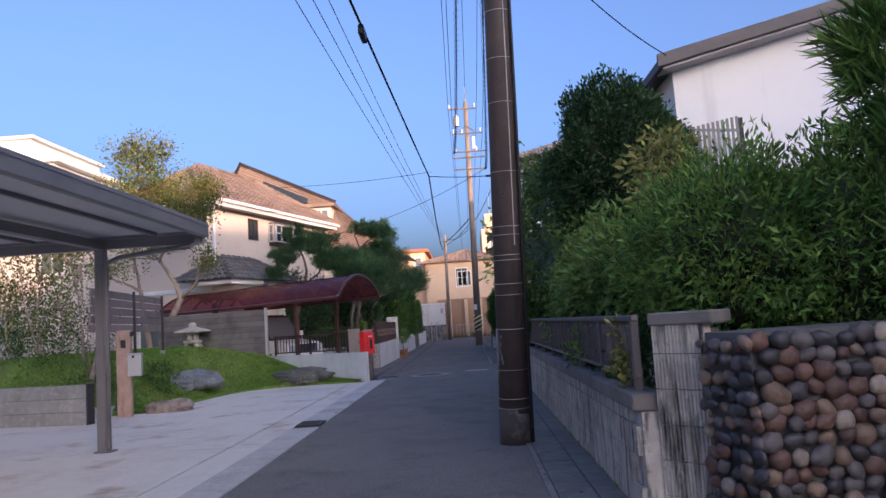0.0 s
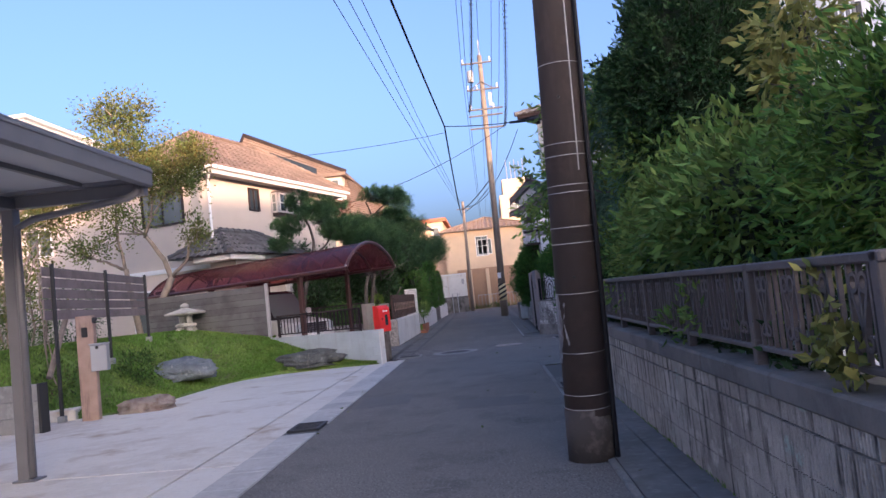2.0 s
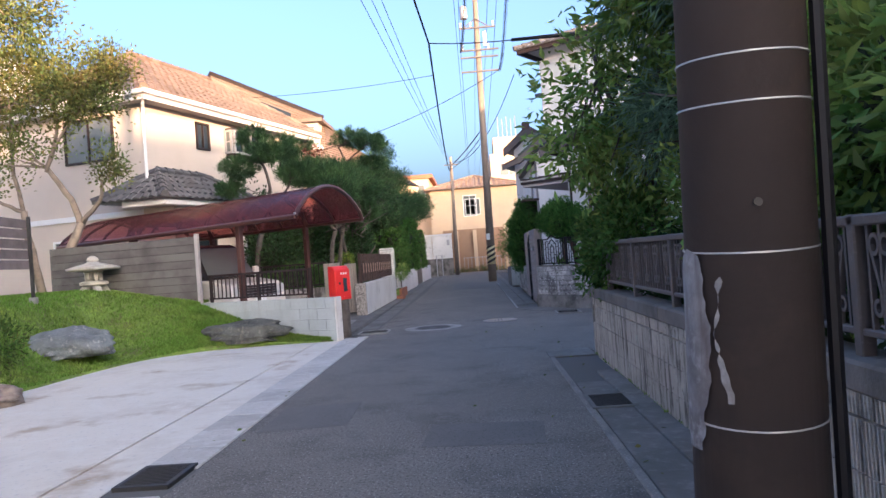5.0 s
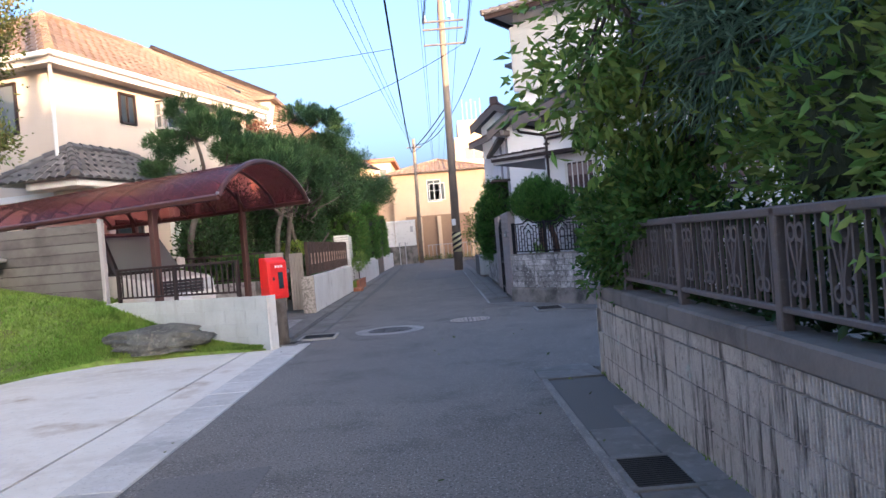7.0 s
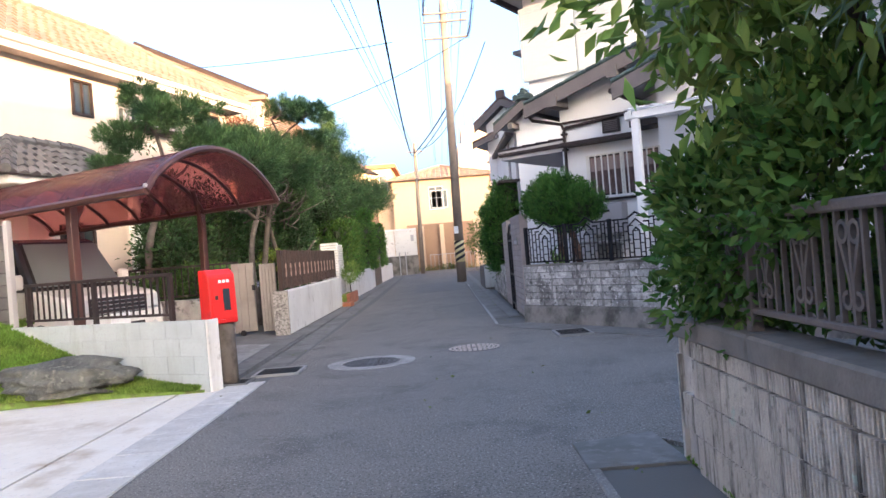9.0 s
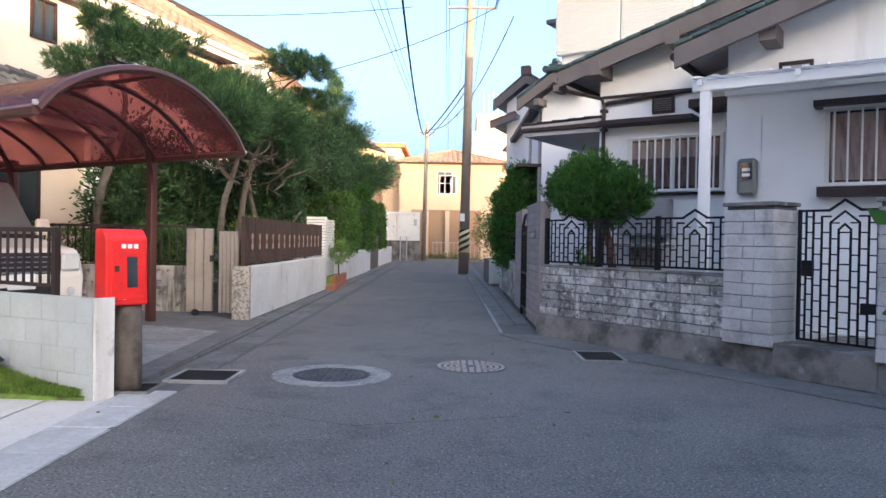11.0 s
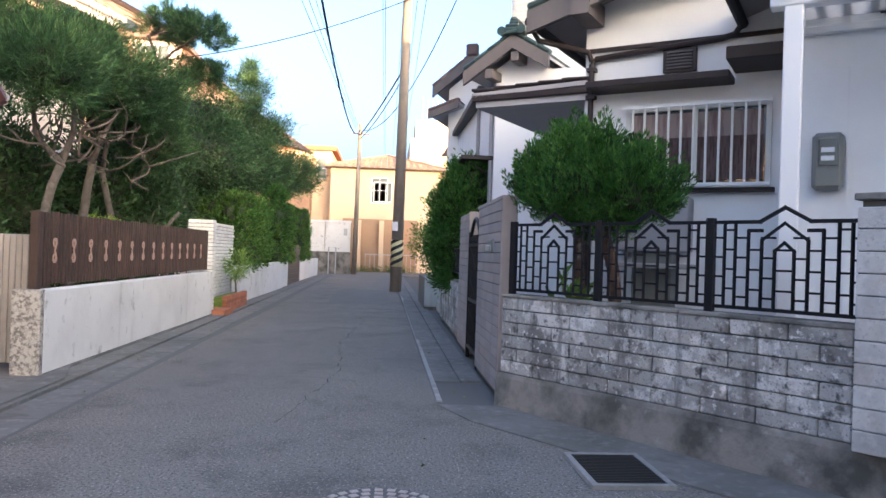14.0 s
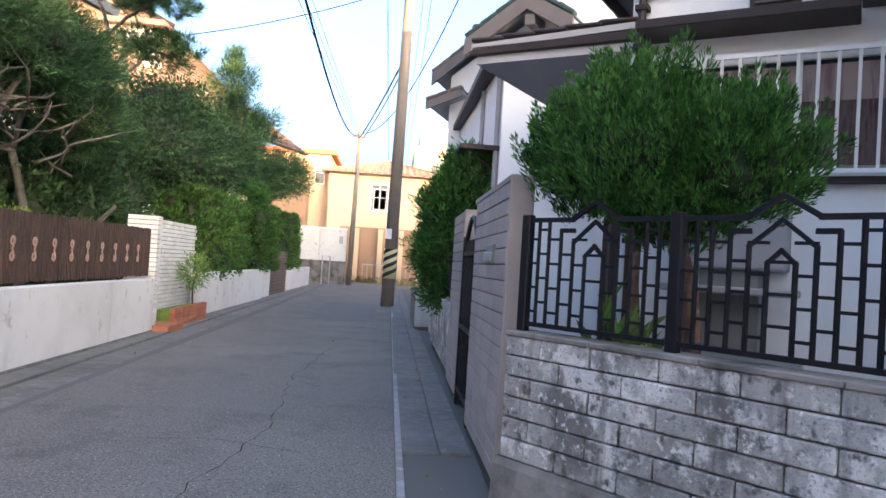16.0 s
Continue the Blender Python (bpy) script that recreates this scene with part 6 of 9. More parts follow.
def tiled_slope(name, u0, z0, u1, z1, v0, v1, mat, thick=0.16, barge=True):
    """A roof slope from the low eave (u0, z0) to (u1, z1), with rows of tiles."""
    r = part(name, Geo(), None, house)
    dz = (z1 - z0) / (u1 - u0)
    g = Geo()
    g.add([HM @ Vector(p) for p in [(u0, v0, z0), (u1, v0, z1), (u1, v1, z1), (u0, v1, z0), (u0, v0, z0 - 0.05), (u1, v0, z1 - 0.05), (u1, v1, z1 - 0.05), (u0, v1, z0 - 0.05)]],
          [(0, 1, 2, 3), (7, 6, 5, 4), (0, 4, 5, 1), (1, 5, 6, 2), (2, 6, 7, 3), (3, 7, 4, 0)])
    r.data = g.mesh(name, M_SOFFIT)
    ln = math.hypot(u1 - u0, z1 - z0)
    n = max(2, int(ln / 0.24))
    k = max(2, int((v1 - v0) / 0.26))
    tg = Geo()
    slope = math.atan2(z1 - z0, u1 - u0)
    for i in range(n):
        s = (i + 0.5) / n
        for j in range(k):
            v = v0 + (v1 - v0) * (j + 0.5) / k
            m = HM @ Matrix.Translation((u0 + (u1 - u0) * s, v, z0 + (z1 - z0) * s + 0.035)) @ Matrix.Rotation(-slope + 0.06, 4, "Y")
            tg.box(None, (ln / n * 1.12, (v1 - v0) / k * 0.96, 0.035), chamfer=0.012, m=m)
    part("roof_tiles", tg, mat, house)
    if barge:
        b = Geo()
        b.add([HM @ Vector(p) for p in [(u0, v0 - 0.03, z0 + 0.02), (u1, v0 - 0.03, z1 + 0.02), (u1, v0 + 0.04, z1 + 0.02), (u0, v0 + 0.04, z0 + 0.02), (u0, v0 - 0.03, z0 - thick), (u1, v0 - 0.03, z1 - thick), (u1, v0 + 0.04, z1 - thick), (u0, v0 + 0.04, z0 - thick)]],
              [(0, 1, 2, 3), (7, 6, 5, 4), (0, 4, 5, 1), (1, 5, 6, 2), (2, 6, 7, 3), (3, 7, 4, 0)])
        part("bargeboard", b, M_BARGE, house)
        rt = Geo()
        m = max(3, int(ln / 0.22))
        for i in range(m):
            s = (i + 0.5) / m
            rt.box(None, (ln / m * 1.06, 0.16, 0.07), chamfer=0.02, m=HM @ Matrix.Translation((u0 + (u1 - u0) * s, v0 + 0.05, z0 + (z1 - z0) * s + 0.07)) @ Matrix.Rotation(-slope + 0.04, 4, "Y"))
        part("verge_tiles", rt, mat, house)
    return r


tiled_slope("roof", -0.66, 3.98, 4.6, 5.50, -0.38, 5.5, M_TILE_GREEN, 0.22)
tiled_slope("roof", 1.50, 3.84, 5.0, 4.98, -1.42, 4.0, M_TILE_GREEN, 0.24)
tiled_slope("roof", 8.0, 4.0, 5.0, 4.98, -1.42, 4.0, M_TILE_GREEN, 0.24)
HM_KEEP = HM
HM = Matrix.Translation((1.83, 30.0, 0)) @ Matrix.Rotation(radians(-34), 4, "Z")
tiled_slope("roof", -0.88, 4.33, 0.0, 4.86, 0.0, 4.5, M_TILE_GREEN, 0.2)
tiled_slope("roof", 0.62, 4.48, 0.0, 4.86, 0.0, 4.5, M_TILE_GREEN, 0.2)
hprism("gable_wall", [(-0.45, 0.2), (2.3, 0.2), (2.3, 4.3), (0.55, 4.36), (0.0, 4.70), (-0.45, 4.44)], 0.36, 1.2, M_STUCCO)
g = Geo()
for k in range(5):
    g.box(None, (0.40 - 0.07 * k, 0.24 - 0.03 * k, 0.07), chamfer=0.022, m=HM @ Matrix.Translation((0.03 * (k % 2), 0.02, 4.90 + 0.055 * k)))
for side in (-1, 1):
    g.cyl(HM @ Vector((side * 0.17, -0.1, 4.93)), HM @ Vector((side * 0.17, 0.08, 4.93)), 0.075, n=12)
part("ridge_end_tile", g, M_TILE_GREEN, house)
for u in (-0.42, 0.03):
    part("purlin_end", Geo().box(None, (0.14, 0.4, 0.15), chamfer=0.01, m=HM @ Matrix.Translation((u, 0.2, 4.68 - abs(u) * 0.62 - 0.13))), M_BARGE, house)
# older reddish roof of the rear wing
HM = Matrix.Translation((1.6, 36.0, 0)) @ Matrix.Rotation(radians(-20), 4, "Z")
tiled_slope("rear_roof", -0.72, 5.35, 0.25, 6.12, 0.0, 6.0, M_TILE_RED, 0.22)
tiled_slope("rear_roof", 2.4, 5.0, 0.25, 6.12, 0.0, 6.0, M_TILE_RED, 0.22)
tiled_slope("rear_eave", -0.75, 4.72, 0.0, 4.98, -0.2, 6.0, M_TILE_RED, 0.14)
hprism("rear_wall", [(-0.4, 0.2), (2.2, 0.2), (2.2, 5.0), (0.25, 5.9), (-0.4, 5.4)], 0.35, 6.0, M_STUCCO)
g = Geo()
for k in range(9):
    g.cyl(HM @ Vector((0.25, 0.05 + 0.3 * k, 6.2)), HM @ Vector((0.25, 0.33 + 0.3 * k, 6.2)), 0.1, 0.085, 8)
g.box(None, (0.3, 0.16, 0.3), chamfer=0.04, m=HM @ Matrix.Translation((0.25, 0.0, 6.25)))
part("rear_ridge_tiles", g, M_TILE_RED, house)
HM = HM_KEEP
# purlin ends, gutters, downpipe
for u, v, z in ((-0.05, -0.25, 3.98), (1.15, -0.25, 4.3), (2.6, -1.1, 3.95)):
    hbox("purlin_end", u - 0.1, u + 0.1, v - 0.2, v + 0.35, z - 0.1, z + 0.12, M_BARGE)
gut = Geo()
gut.tube([HM @ Vector(p) for p in [(-0.68, -0.3, 3.92), (-0.68, 4.4, 3.92)]], 0.055, 8)
gut.tube([HM @ Vector(p) for p in [(1.48, -1.4, 3.76), (1.48, 0.1, 3.74)]], 0.055, 8)
part("gutter", gut, M_TRIM_DARK, house)
dpg = Geo()
dpg.tube([HM @ Vector(p) for p in [(1.48, 0.0, 3.70), (1.42, 0.02, 3.62), (1.3, 0.05, 3.60), (-0.02, 0.05, 3.52), (-0.06, 0.04, 3.45), (-0.06, 0.04, 0.3)]], 0.032, 8)
dpg.tube([HM @ Vector(p) for p in [(-0.68, -0.2, 3.86), (-0.62, -0.15, 3.74), (-0.1, 0.03, 3.6), (-0.06, 0.04, 3.5)]], 0.032, 8)
part("downpipe", dpg, M_TRIM_DARK, house)
for z in (3.4, 3.1, 1.6):
    hbox("pipe_bracket", -0.11, -0.01, 0.0, 0.1, z - 0.02, z + 0.02, M_TRIM_DARK)
hbox("band", -0.10, 2.0, 0.06, 0.13, 3.60, 3.64, M_TRIM_DARK)
# hood over the barred window, in two steps
hbox("window_hood", -0.02, 1.42, -0.28, 0.12, 3.13, 3.20, M_TRIM_DARK, chamfer=0.006)
hbox("window_hood", 1.42, 2.04, -0.50, 0.12, 3.24, 3.36, M_TRIM_DARK, chamfer=0.006)
# vent
vt = hbox("vent", 0.71, 1.05, 0.05, 0.12, 3.30, 3.55, M_TRIM_DARK, chamfer=0.006, label="dark brown louvred vent")
for k in range(6):
    hbox("vent_slat", 0.75, 1.01, 0.03, 0.07, 3.335 + 0.033 * k, 3.35 + 0.033 * k, M_BARGE)


def barred_window(u0, u1, z0, z1, v, n, blind):
    w = hbox("window", u0, u1, v - 0.02, v + 0.05, z0, z1, M_WINDOW)
    hbox("window_blind", u0 + 0.03, u1 - 0.03, v - 0.035, v - 0.025, z0 + 0.03, z0 + (z1 - z0) * 0.62, blind)
    hbox("window_curtain", u0 + 0.03, u1 - 0.03, v - 0.028, v - 0.022, z0 + (z1 - z0) * 0.62, z1 - 0.03, M_CURTAIN)
    fr = Geo()
    for a, b, c, d in ((u0 - 0.04, u1 + 0.04, z1, z1 + 0.05), (u0 - 0.04, u1 + 0.04, z0 - 0.05, z0), (u0 - 0.04, u0 + 0.01, z0, z1), (u1 - 0.01, u1 + 0.04, z0, z1), ((u0 + u1) / 2 - 0.02, (u0 + u1) / 2 + 0.02, z0, z1)):
        fr.box(None, (b - a, 0.05, d - c), m=HM @ Matrix.Translation(((a + b) / 2, v - 0.03, (c + d) / 2)))
    part("window_frame", fr, M_SIDING, w)
    for k in range(n):
        u = u0 + (u1 - u0) * (k + 0.5) / n
        hbox("window_bar", u - 0.011, u + 0.011, v - 0.17, v - 0.148, z0 - 0.03, z1 + 0.03, M_SIDING, w)
    for z in (z0 - 0.03, z1 + 0.03):
        hbox("window_bar_rail", u0 - 0.05, u1 + 0.05, v - 0.175, v - 0.145, z - 0.015, z + 0.015, M_WHITEMETAL, w)
    hbox("window_sill", u0 - 0.08, u1 + 0.08, v - 0.1, v, z0 - 0.1, z0 - 0.06, M_TRIM_DARK, w)


barred_window(0.38, 1.74, 2.14, 2.90, 0.1, 11, M_BAMBOO)
barred_window(3.25, 4.6, 2.10, 2.98, -0.78, 9, M_CURTAIN)
hbox("window_box_trim", 3.15, 4.7, -1.0, -0.76, 1.92, 2.04, M_TRIM_DARK)
hbox("window_hood", 3.1, 4.8, -1.05, -0.76, 3.02, 3.1, M_TRIM_DARK)
hbox("window", 2.70, 3.02, -0.80, -0.76, 3.46, 3.62, M_SOFFIT)
fr = Geo()
for a, b, c, d in ((2.66, 3.06, 3.62, 3.66), (2.66, 3.06, 3.42, 3.46), (2.66, 2.70, 3.46, 3.62), (3.02, 3.06, 3.46, 3.62)):
    fr.box(None, (b - a, 0.07, d - c), m=HM @ Matrix.Translation(((a + b) / 2, -0.80, (c + d) / 2)))
part("window_frame", fr, M_TRIM_DARK, house)
# white metal canopy with post
hbox("canopy_beam", 1.98, 5.4, -2.30, -2.18, 3.09, 3.21, M_WHITEMETAL, chamfer=0.01)
def canopy_strip(name, u0, u1, lift, thick, mat=M_WHITEMETAL):
    """A strip of the canopy, which falls from the wall to the front beam."""
    g = Geo()
    g.add([HM @ Vector((u, v, z)) for u in (u0, u1) for v, z in ((-2.36, 3.225 + lift), (-0.79, 3.43 + lift), (-0.79, 3.43 + lift + thick), (-2.36, 3.225 + lift + thick))], [(0, 1, 2, 3), (7, 6, 5, 4), (0, 4, 5, 1), (1, 5, 6, 2), (2, 6, 7, 3), (3, 7, 4, 0)])
    part(name, g, mat, house)


canopy_strip("canopy_sheet", 2.0, 5.4, 0.0, 0.012, M_MILKY)
for k in range(18):
    canopy_strip("canopy_rib", 2.02 + 0.19 * k, 2.08 + 0.19 * k, 0.0125, 0.02)
for u in (2.06, 3.1, 4.2, 5.3):
    canopy_strip("canopy_rafter", u, u + 0.05, -0.075, 0.07)
hbox("canopy_ledger", 2.0, 5.4, -0.84, -0.78, 3.29, 3.36, M_WHITEMETAL, chamfer=0.01)
hbox("canopy_post", 2.07, 2.19, -2.29, -2.19, 0.2, 3.10, M_WHITEMETAL, chamfer=0.008)
# meter
mt = hbox("electric_meter", 2.19, 2.43, -0.92, -0.78, 1.96, 2.44, M_METER, chamfer=0.035, label="grey electricity meter")
hbox("meter_glass", 2.24, 2.38, -0.935, -0.915, 2.16, 2.38, M_WINDOW)
hbox("meter_dial", 2.26, 2.36, -0.94, -0.93, 2.20, 2.24, M_WHITEMETAL)
hbox("meter_dial", 2.26, 2.36, -0.94, -0.93, 2.27, 2.31, M_WHITEMETAL)
hbox("meter_cable", 2.44, 2.46, -0.80, -0.78, 0.9, 3.0, M_WHITEMETAL)
# water heater and cabinet
bo = holder("water_heater", HM @ Vector((0.75, -0.1, 1.0)), "pale grey wall-hung water heater with a dark slot", "water heater")
hbox("case", 0.30, 1.06, -0.20, 0.1, 1.42, 1.98, M_SOFFIT, bo, 0.015)
hbox("outlet_slot", 0.48, 0.82, -0.215, -0.195, 1.82, 1.86, M_BLACK, bo)
hbox("pipe_box", 0.50, 0.9, -0.15, 0.1, 0.6, 1.42, M_METER, bo, 0.01)
hbox("outdoor_cover", 0.3, 1.15, -0.45, -0.1, 1.25, 1.30, M_SOFFIT, bo, 0.01)
au = holder("outdoor_unit", HM @ Vector((0.9, -0.35, 0.22)), "grey air conditioner outdoor unit with a slatted front", "air conditioner")
hbox("case", 0.45, 1.2, -0.55, -0.25, 0.25, 0.85, M_METER, au, 0.02)
for k in range(9):
    hbox("slat", 0.5, 1.15, -0.57, -0.55, 0.32 + 0.055 * k, 0.345 + 0.055 * k, M_SOFFIT, au)
# porch of the wing: thin dark canopy, door
hbox("porch_roof", -1.52, -0.08, 0.0, 3.3, 3.15, 3.23, M_TRIM_DARK, chamfer=0.01)
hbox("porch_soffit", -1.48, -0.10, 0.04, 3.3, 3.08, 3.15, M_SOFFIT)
tiled_slope("porch_tiles", -1.52, 3.25, -0.1, 3.29, 0.0, 3.3, M_TRIM_DARK, 0.1, False)
hbox("door_frame", -1.30, -0.2, 3.25, 3.33, 0.22, 2.75, M_TRIM_DARK)
hbox("door", -1.22, -0.28, 3.20, 3.27, 0.25, 2.6, M_WOODDOOR)
for k in range(5):
    hbox("door_panel", -1.18 + 0.18 * k, -1.05 + 0.18 * k, 3.18, 3.205, 0.5, 2.4, M_TRIM_DARK)
# street side of the wing
part("window", Geo().box((1.63, 33.9, 1.9), (0.08, 1.5, 1.1)), M_WINDOW, house)
part("window_frame", Geo().box((1.61, 33.9, 2.48), (0.1, 1.6, 0.07)), M_WHITEMETAL, house)
part("side_canopy", Geo().box((1.42, 31.6, 3.0), (0.55, 1.5, 0.07), chamfer=0.006), M_TRIM_DARK, house)
part("side_canopy_strut", Geo().cyl((1.2, 31.0, 2.98), (1.68, 31.0, 2.7), 0.02, n=6), M_TRIM_DARK, house)
for yy, xx in ((30.9, 1.65), (32.6, 1.63), (36.5, 1.55)):
    part("downpipe", Geo().tube([(xx, yy, 4.2), (xx, yy, 0.3)], 0.035, 8), M_SOFFIT, house)
part("eave_board", Geo().box((1.58, 34.4, 4.3), (0.25, 6.0, 0.12), chamfer=0.01), M_TRIM_DARK, house)
# upper storey
hbox("upper_wall", -3.3, 6.5, 5.25, 11.5, 4.2, 8.2, M_STUCCO)
for u in (-3.38, -1.75):
    hbox("shutter_box", u, u + 1.6, 5.08, 5.25, 5.8, 7.8, M_SIDING, chamfer=0.01)
    for k in range(26):
        hbox("shutter_slat", u + 0.05, u + 1.55, 5.06, 5.08, 5.86 + 0.072 * k, 5.915 + 0.072 * k, M_SIDING)
hbox("upper_window", 0.1, 1.9, 5.18, 5.25, 6.1, 7.7, M_WINDOW)
hbox("upper_hood", -3.8, -3.3, 5.4, 8.5, 6.7, 6.8, M_TILE_GREY)


def hip_roof(parent, mat4, u0, u1, v0, v1, z0, rise, mat, soffit, tile=0.28, name="roof", ridge_along_v=False):
    """A hipped tile roof over a rectangle of the frame mat4; its tiles lie in stepped rows."""
    if ridge_along_v:
        mat4 = mat4 @ Matrix.Rotation(radians(90), 4, "Z")
        u0, u1, v0, v1 = v0, v1, -u1, -u0
    hv = (v1 - v0) / 2
    ru0, ru1, vm = u0 + hv, u1 - hv, (v0 + v1) / 2
    A, B, C, D = Vector((u0, v0, z0)), Vector((u1, v0, z0)), Vector((u1, v1, z0)), Vector((u0, v1, z0))
    R0, R1 = Vector((ru0, vm, z0 + rise)), Vector((ru1, vm, z0 + rise))
    g = Geo()
    g.add([mat4 @ p for p in (A, B, C, D, R0, R1)], [(0, 1, 5, 4), (1, 2, 5), (2, 3, 4, 5), (3, 0, 4), (3, 2, 1, 0)])
    part(name, g, soffit, parent)
    tg = Geo()
    for L0, L1, T0, T1 in ((A, B, R0, R1), (B, C, R1, R1), (C, D, R1, R0), (D, A, R0, R0)):
        ln = (T0 - L0 - (L1 - L0).normalized() * (T0 - L0).dot((L1 - L0).normalized())).length
        n = max(3, int(ln / tile))
        up = ((T0 + T1) / 2 - (L0 + L1) / 2)
        along = (L1 - L0).normalized()
        up = (up - along * up.dot(along)).normalized()
        nrm = along.cross(up)
        if nrm.z < 0:
            nrm = -nrm
        for i in range(n):
            s0, s1 = i / n, (i + 1.1) / n
            p0, p1 = L0.lerp(T0, s0), L1.lerp(T1, s0)
            q0, q1 = L0.lerp(T0, min(1, s1)), L1.lerp(T1, min(1, s1))
            w = (p1 - p0).length
            k = max(1, int(w / tile))
            for j in range(k):
                a0, a1 = j / k, (j + 0.94) / k
                am = (a0 + a1) / 2
                lift = 0.05
                P = [p0.lerp(p1, a0) + nrm * 0.02, p0.lerp(p1, am) + nrm * 0.075, p0.lerp(p1, a1) + nrm * 0.03, q0.lerp(q1, a1) + nrm * 0.01, q0.lerp(q1, am) + nrm * 0.045, q0.lerp(q1, a0) + nrm * 0.0]
                tg.add([mat4 @ p for p in P] + [mat4 @ (P[0] - nrm * 0.03), mat4 @ (P[2] - nrm * 0.03)], [(0, 1, 4, 5), (1, 2, 3, 4), (6, 1, 0), (6, 7, 2, 1)])
    part("roof_tiles", tg, mat, parent)
    rg = Geo()
    for p, q in ((R0, R1), (A, R0), (D, R0), (B, R1), (C, R1)):
        n = max(2, int((q - p).length / 0.3))
        for i in range(n):
            a, b = p.lerp(q, i / n), p.lerp(q, (i + 1.04) / n)
            rg.cyl(mat4 @ (a + Vector((0, 0, 0.07))), mat4 @ (b + Vector((0, 0, 0.05))), 0.1, 0.085, 8)
    part("ridge_tiles", rg, mat, parent, smooth=False)


hip_roof(house, HM, -4.0, 7.2, 4.5, 12.2, 8.2, 1.4, M_TILE_GREY, M_SOFFIT)
hbox("upper_fascia", -3.9, 7.1, 4.55, 4.65, 8.06, 8.2, M_TRIM_DARK)
hbox("upper_fascia", -3.95, -3.85, 4.6, 12.1, 8.06, 8.2, M_TRIM_DARK)

# ---------- left side: beige house ----------
bh = holder("beige_house", (-9.37, 26.98, 0), "two-storey beige stucco house with a brown tiled hip roof", "house")
I4 = Matrix()


def abox(name, parent, x0, x1, y0, y1, z0, z1, mat, chamfer=0.0, label="", m=None):
    """A box between two corners, in the world or in the frame m."""
    return part(name, Geo().box(None, (abs(x1 - x0), abs(y1 - y0), abs(z1 - z0)), chamfer=chamfer, m=(m or I4) @ Matrix.Translation(((x0 + x1) / 2, (y0 + y1) / 2, (z0 + z1) / 2))), mat, parent, label)


def win_x(parent, x, y0, y1, z0, z1, frame_mat, nx=2, nz=1, m=None):
    """A window in a wall that faces +x."""
    w = abox("window", parent, x - 0.05, x + 0.01, y0, y1, z0, z1, M_WINDOW, m=m)
    f = Geo()
    t = 0.06
    f.box((x + 0.02, (y0 + y1) / 2, z1), (0.08, y1 - y0 + t, t))
    f.box((x + 0.02, (y0 + y1) / 2, z0), (0.08, y1 - y0 + t, t))
    for k in range(nx + 1):
        f.box((x + 0.02, y0 + (y1 - y0) * k / nx, (z0 + z1) / 2), (0.08, t if k in (0, nx) else 0.04, z1 - z0))
    for k in range(1, nz):
        f.box((x + 0.02, (y0 + y1) / 2, z0 + (z1 - z0) * k / nz), (0.06, y1 - y0, 0.035))
    if m:
        f.v = [tuple(m @ Vector(p)) for p in f.v]
    part("window_frame", f, frame_mat, w)


def win_y(parent, y, x0, x1, z0, z1, frame_mat, nx=2, nz=1, m=None):
    """A window in a wall that faces -y."""
    w = abox("window", parent, x0, x1, y - 0.01, y + 0.05, z0, z1, M_PALEGLASS, m=m)
    f = Geo()
    t = 0.06
    f.box(((x0 + x1) / 2, y - 0.02, z1), (x1 - x0 + t, 0.08, t))
    f.box(((x0 + x1) / 2, y - 0.02, z0), (x1 - x0 + t, 0.08, t))
    for k in range(nx + 1):
        f.box((x0 + (x1 - x0) * k / nx, y - 0.02, (z0 + z1) / 2), (t if k in (0, nx) else 0.04, 0.08, z1 - z0))
    for k in range(1, nz):
        f.box(((x0 + x1) / 2, y - 0.02, z0 + (z1 - z0) * k / nz), (x1 - x0, 0.06, 0.035))
    if m:
        f.v = [tuple(m @ Vector(p)) for p in f.v]
    part("window_frame", f, frame_mat, w)


BH = frame_axes((-9.37, 26.98, 0), -16.6)    # x out of the lane-side wall, y along it


def bbox(*a, **k):
    """A box in the frame of the beige house."""
    return abox(*a, m=BH, **k)


bbox("wall", bh, -4.6, 0, 0, 8.6, 0, 6.35, M_BEIGE)
bbox("wall", bh, -12.0, -4.6, 0.4, 8.0, 0, 6.0, M_BEIGE)
bbox("cornice", bh, -5.0, 0.5, -0.5, 9.1, 6.24, 6.36, M_SOFFIT)
bbox("fascia", bh, 0.44, 0.5, -0.5, 9.1, 6.20, 6.40, M_WHITEMETAL, 0.01)
bbox("fascia", bh, -5.0, 0.5, -0.5, -0.44, 6.20, 6.40, M_WHITEMETAL, 0.01)
bbox("gutter", bh, 0.5, 0.63, -0.62, 9.2, 6.34, 6.47, M_WHITEMETAL, 0.02)
bbox("gutter", bh, -5.1, 0.63, -0.62, -0.5, 6.34, 6.47, M_WHITEMETAL, 0.02)
bbox("cornice", bh, -12.3, -5.0, -0.05, 8.4, 5.92, 6.04, M_WHITEMETAL)
hip_roof(bh, BH, -5.1, 0.6, -0.6, 9.2, 6.44, 2.0, M_TILE_BROWN, M_SOFFIT, 0.3, ridge_along_v=True)
hip_roof(bh, BH, -12.5, -4.4, -0.1, 8.5, 6.02, 1.7, M_TILE_BROWN, M_SOFFIT, 0.3)
part("downpipe", Geo().tube([BH @ Vector(p) for p in ((0.5, -0.5, 6.36), (0.2, -0.2, 6.05), (0.07, -0.06, 5.8), (0.07, -0.06, 0.1))], 0.045, 8), M_WHITEMETAL, bh)
bbox("string_course", bh, -0.03, 0.05, -0.05, 8.6, 3.15, 3.30, M_WHITEMETAL)
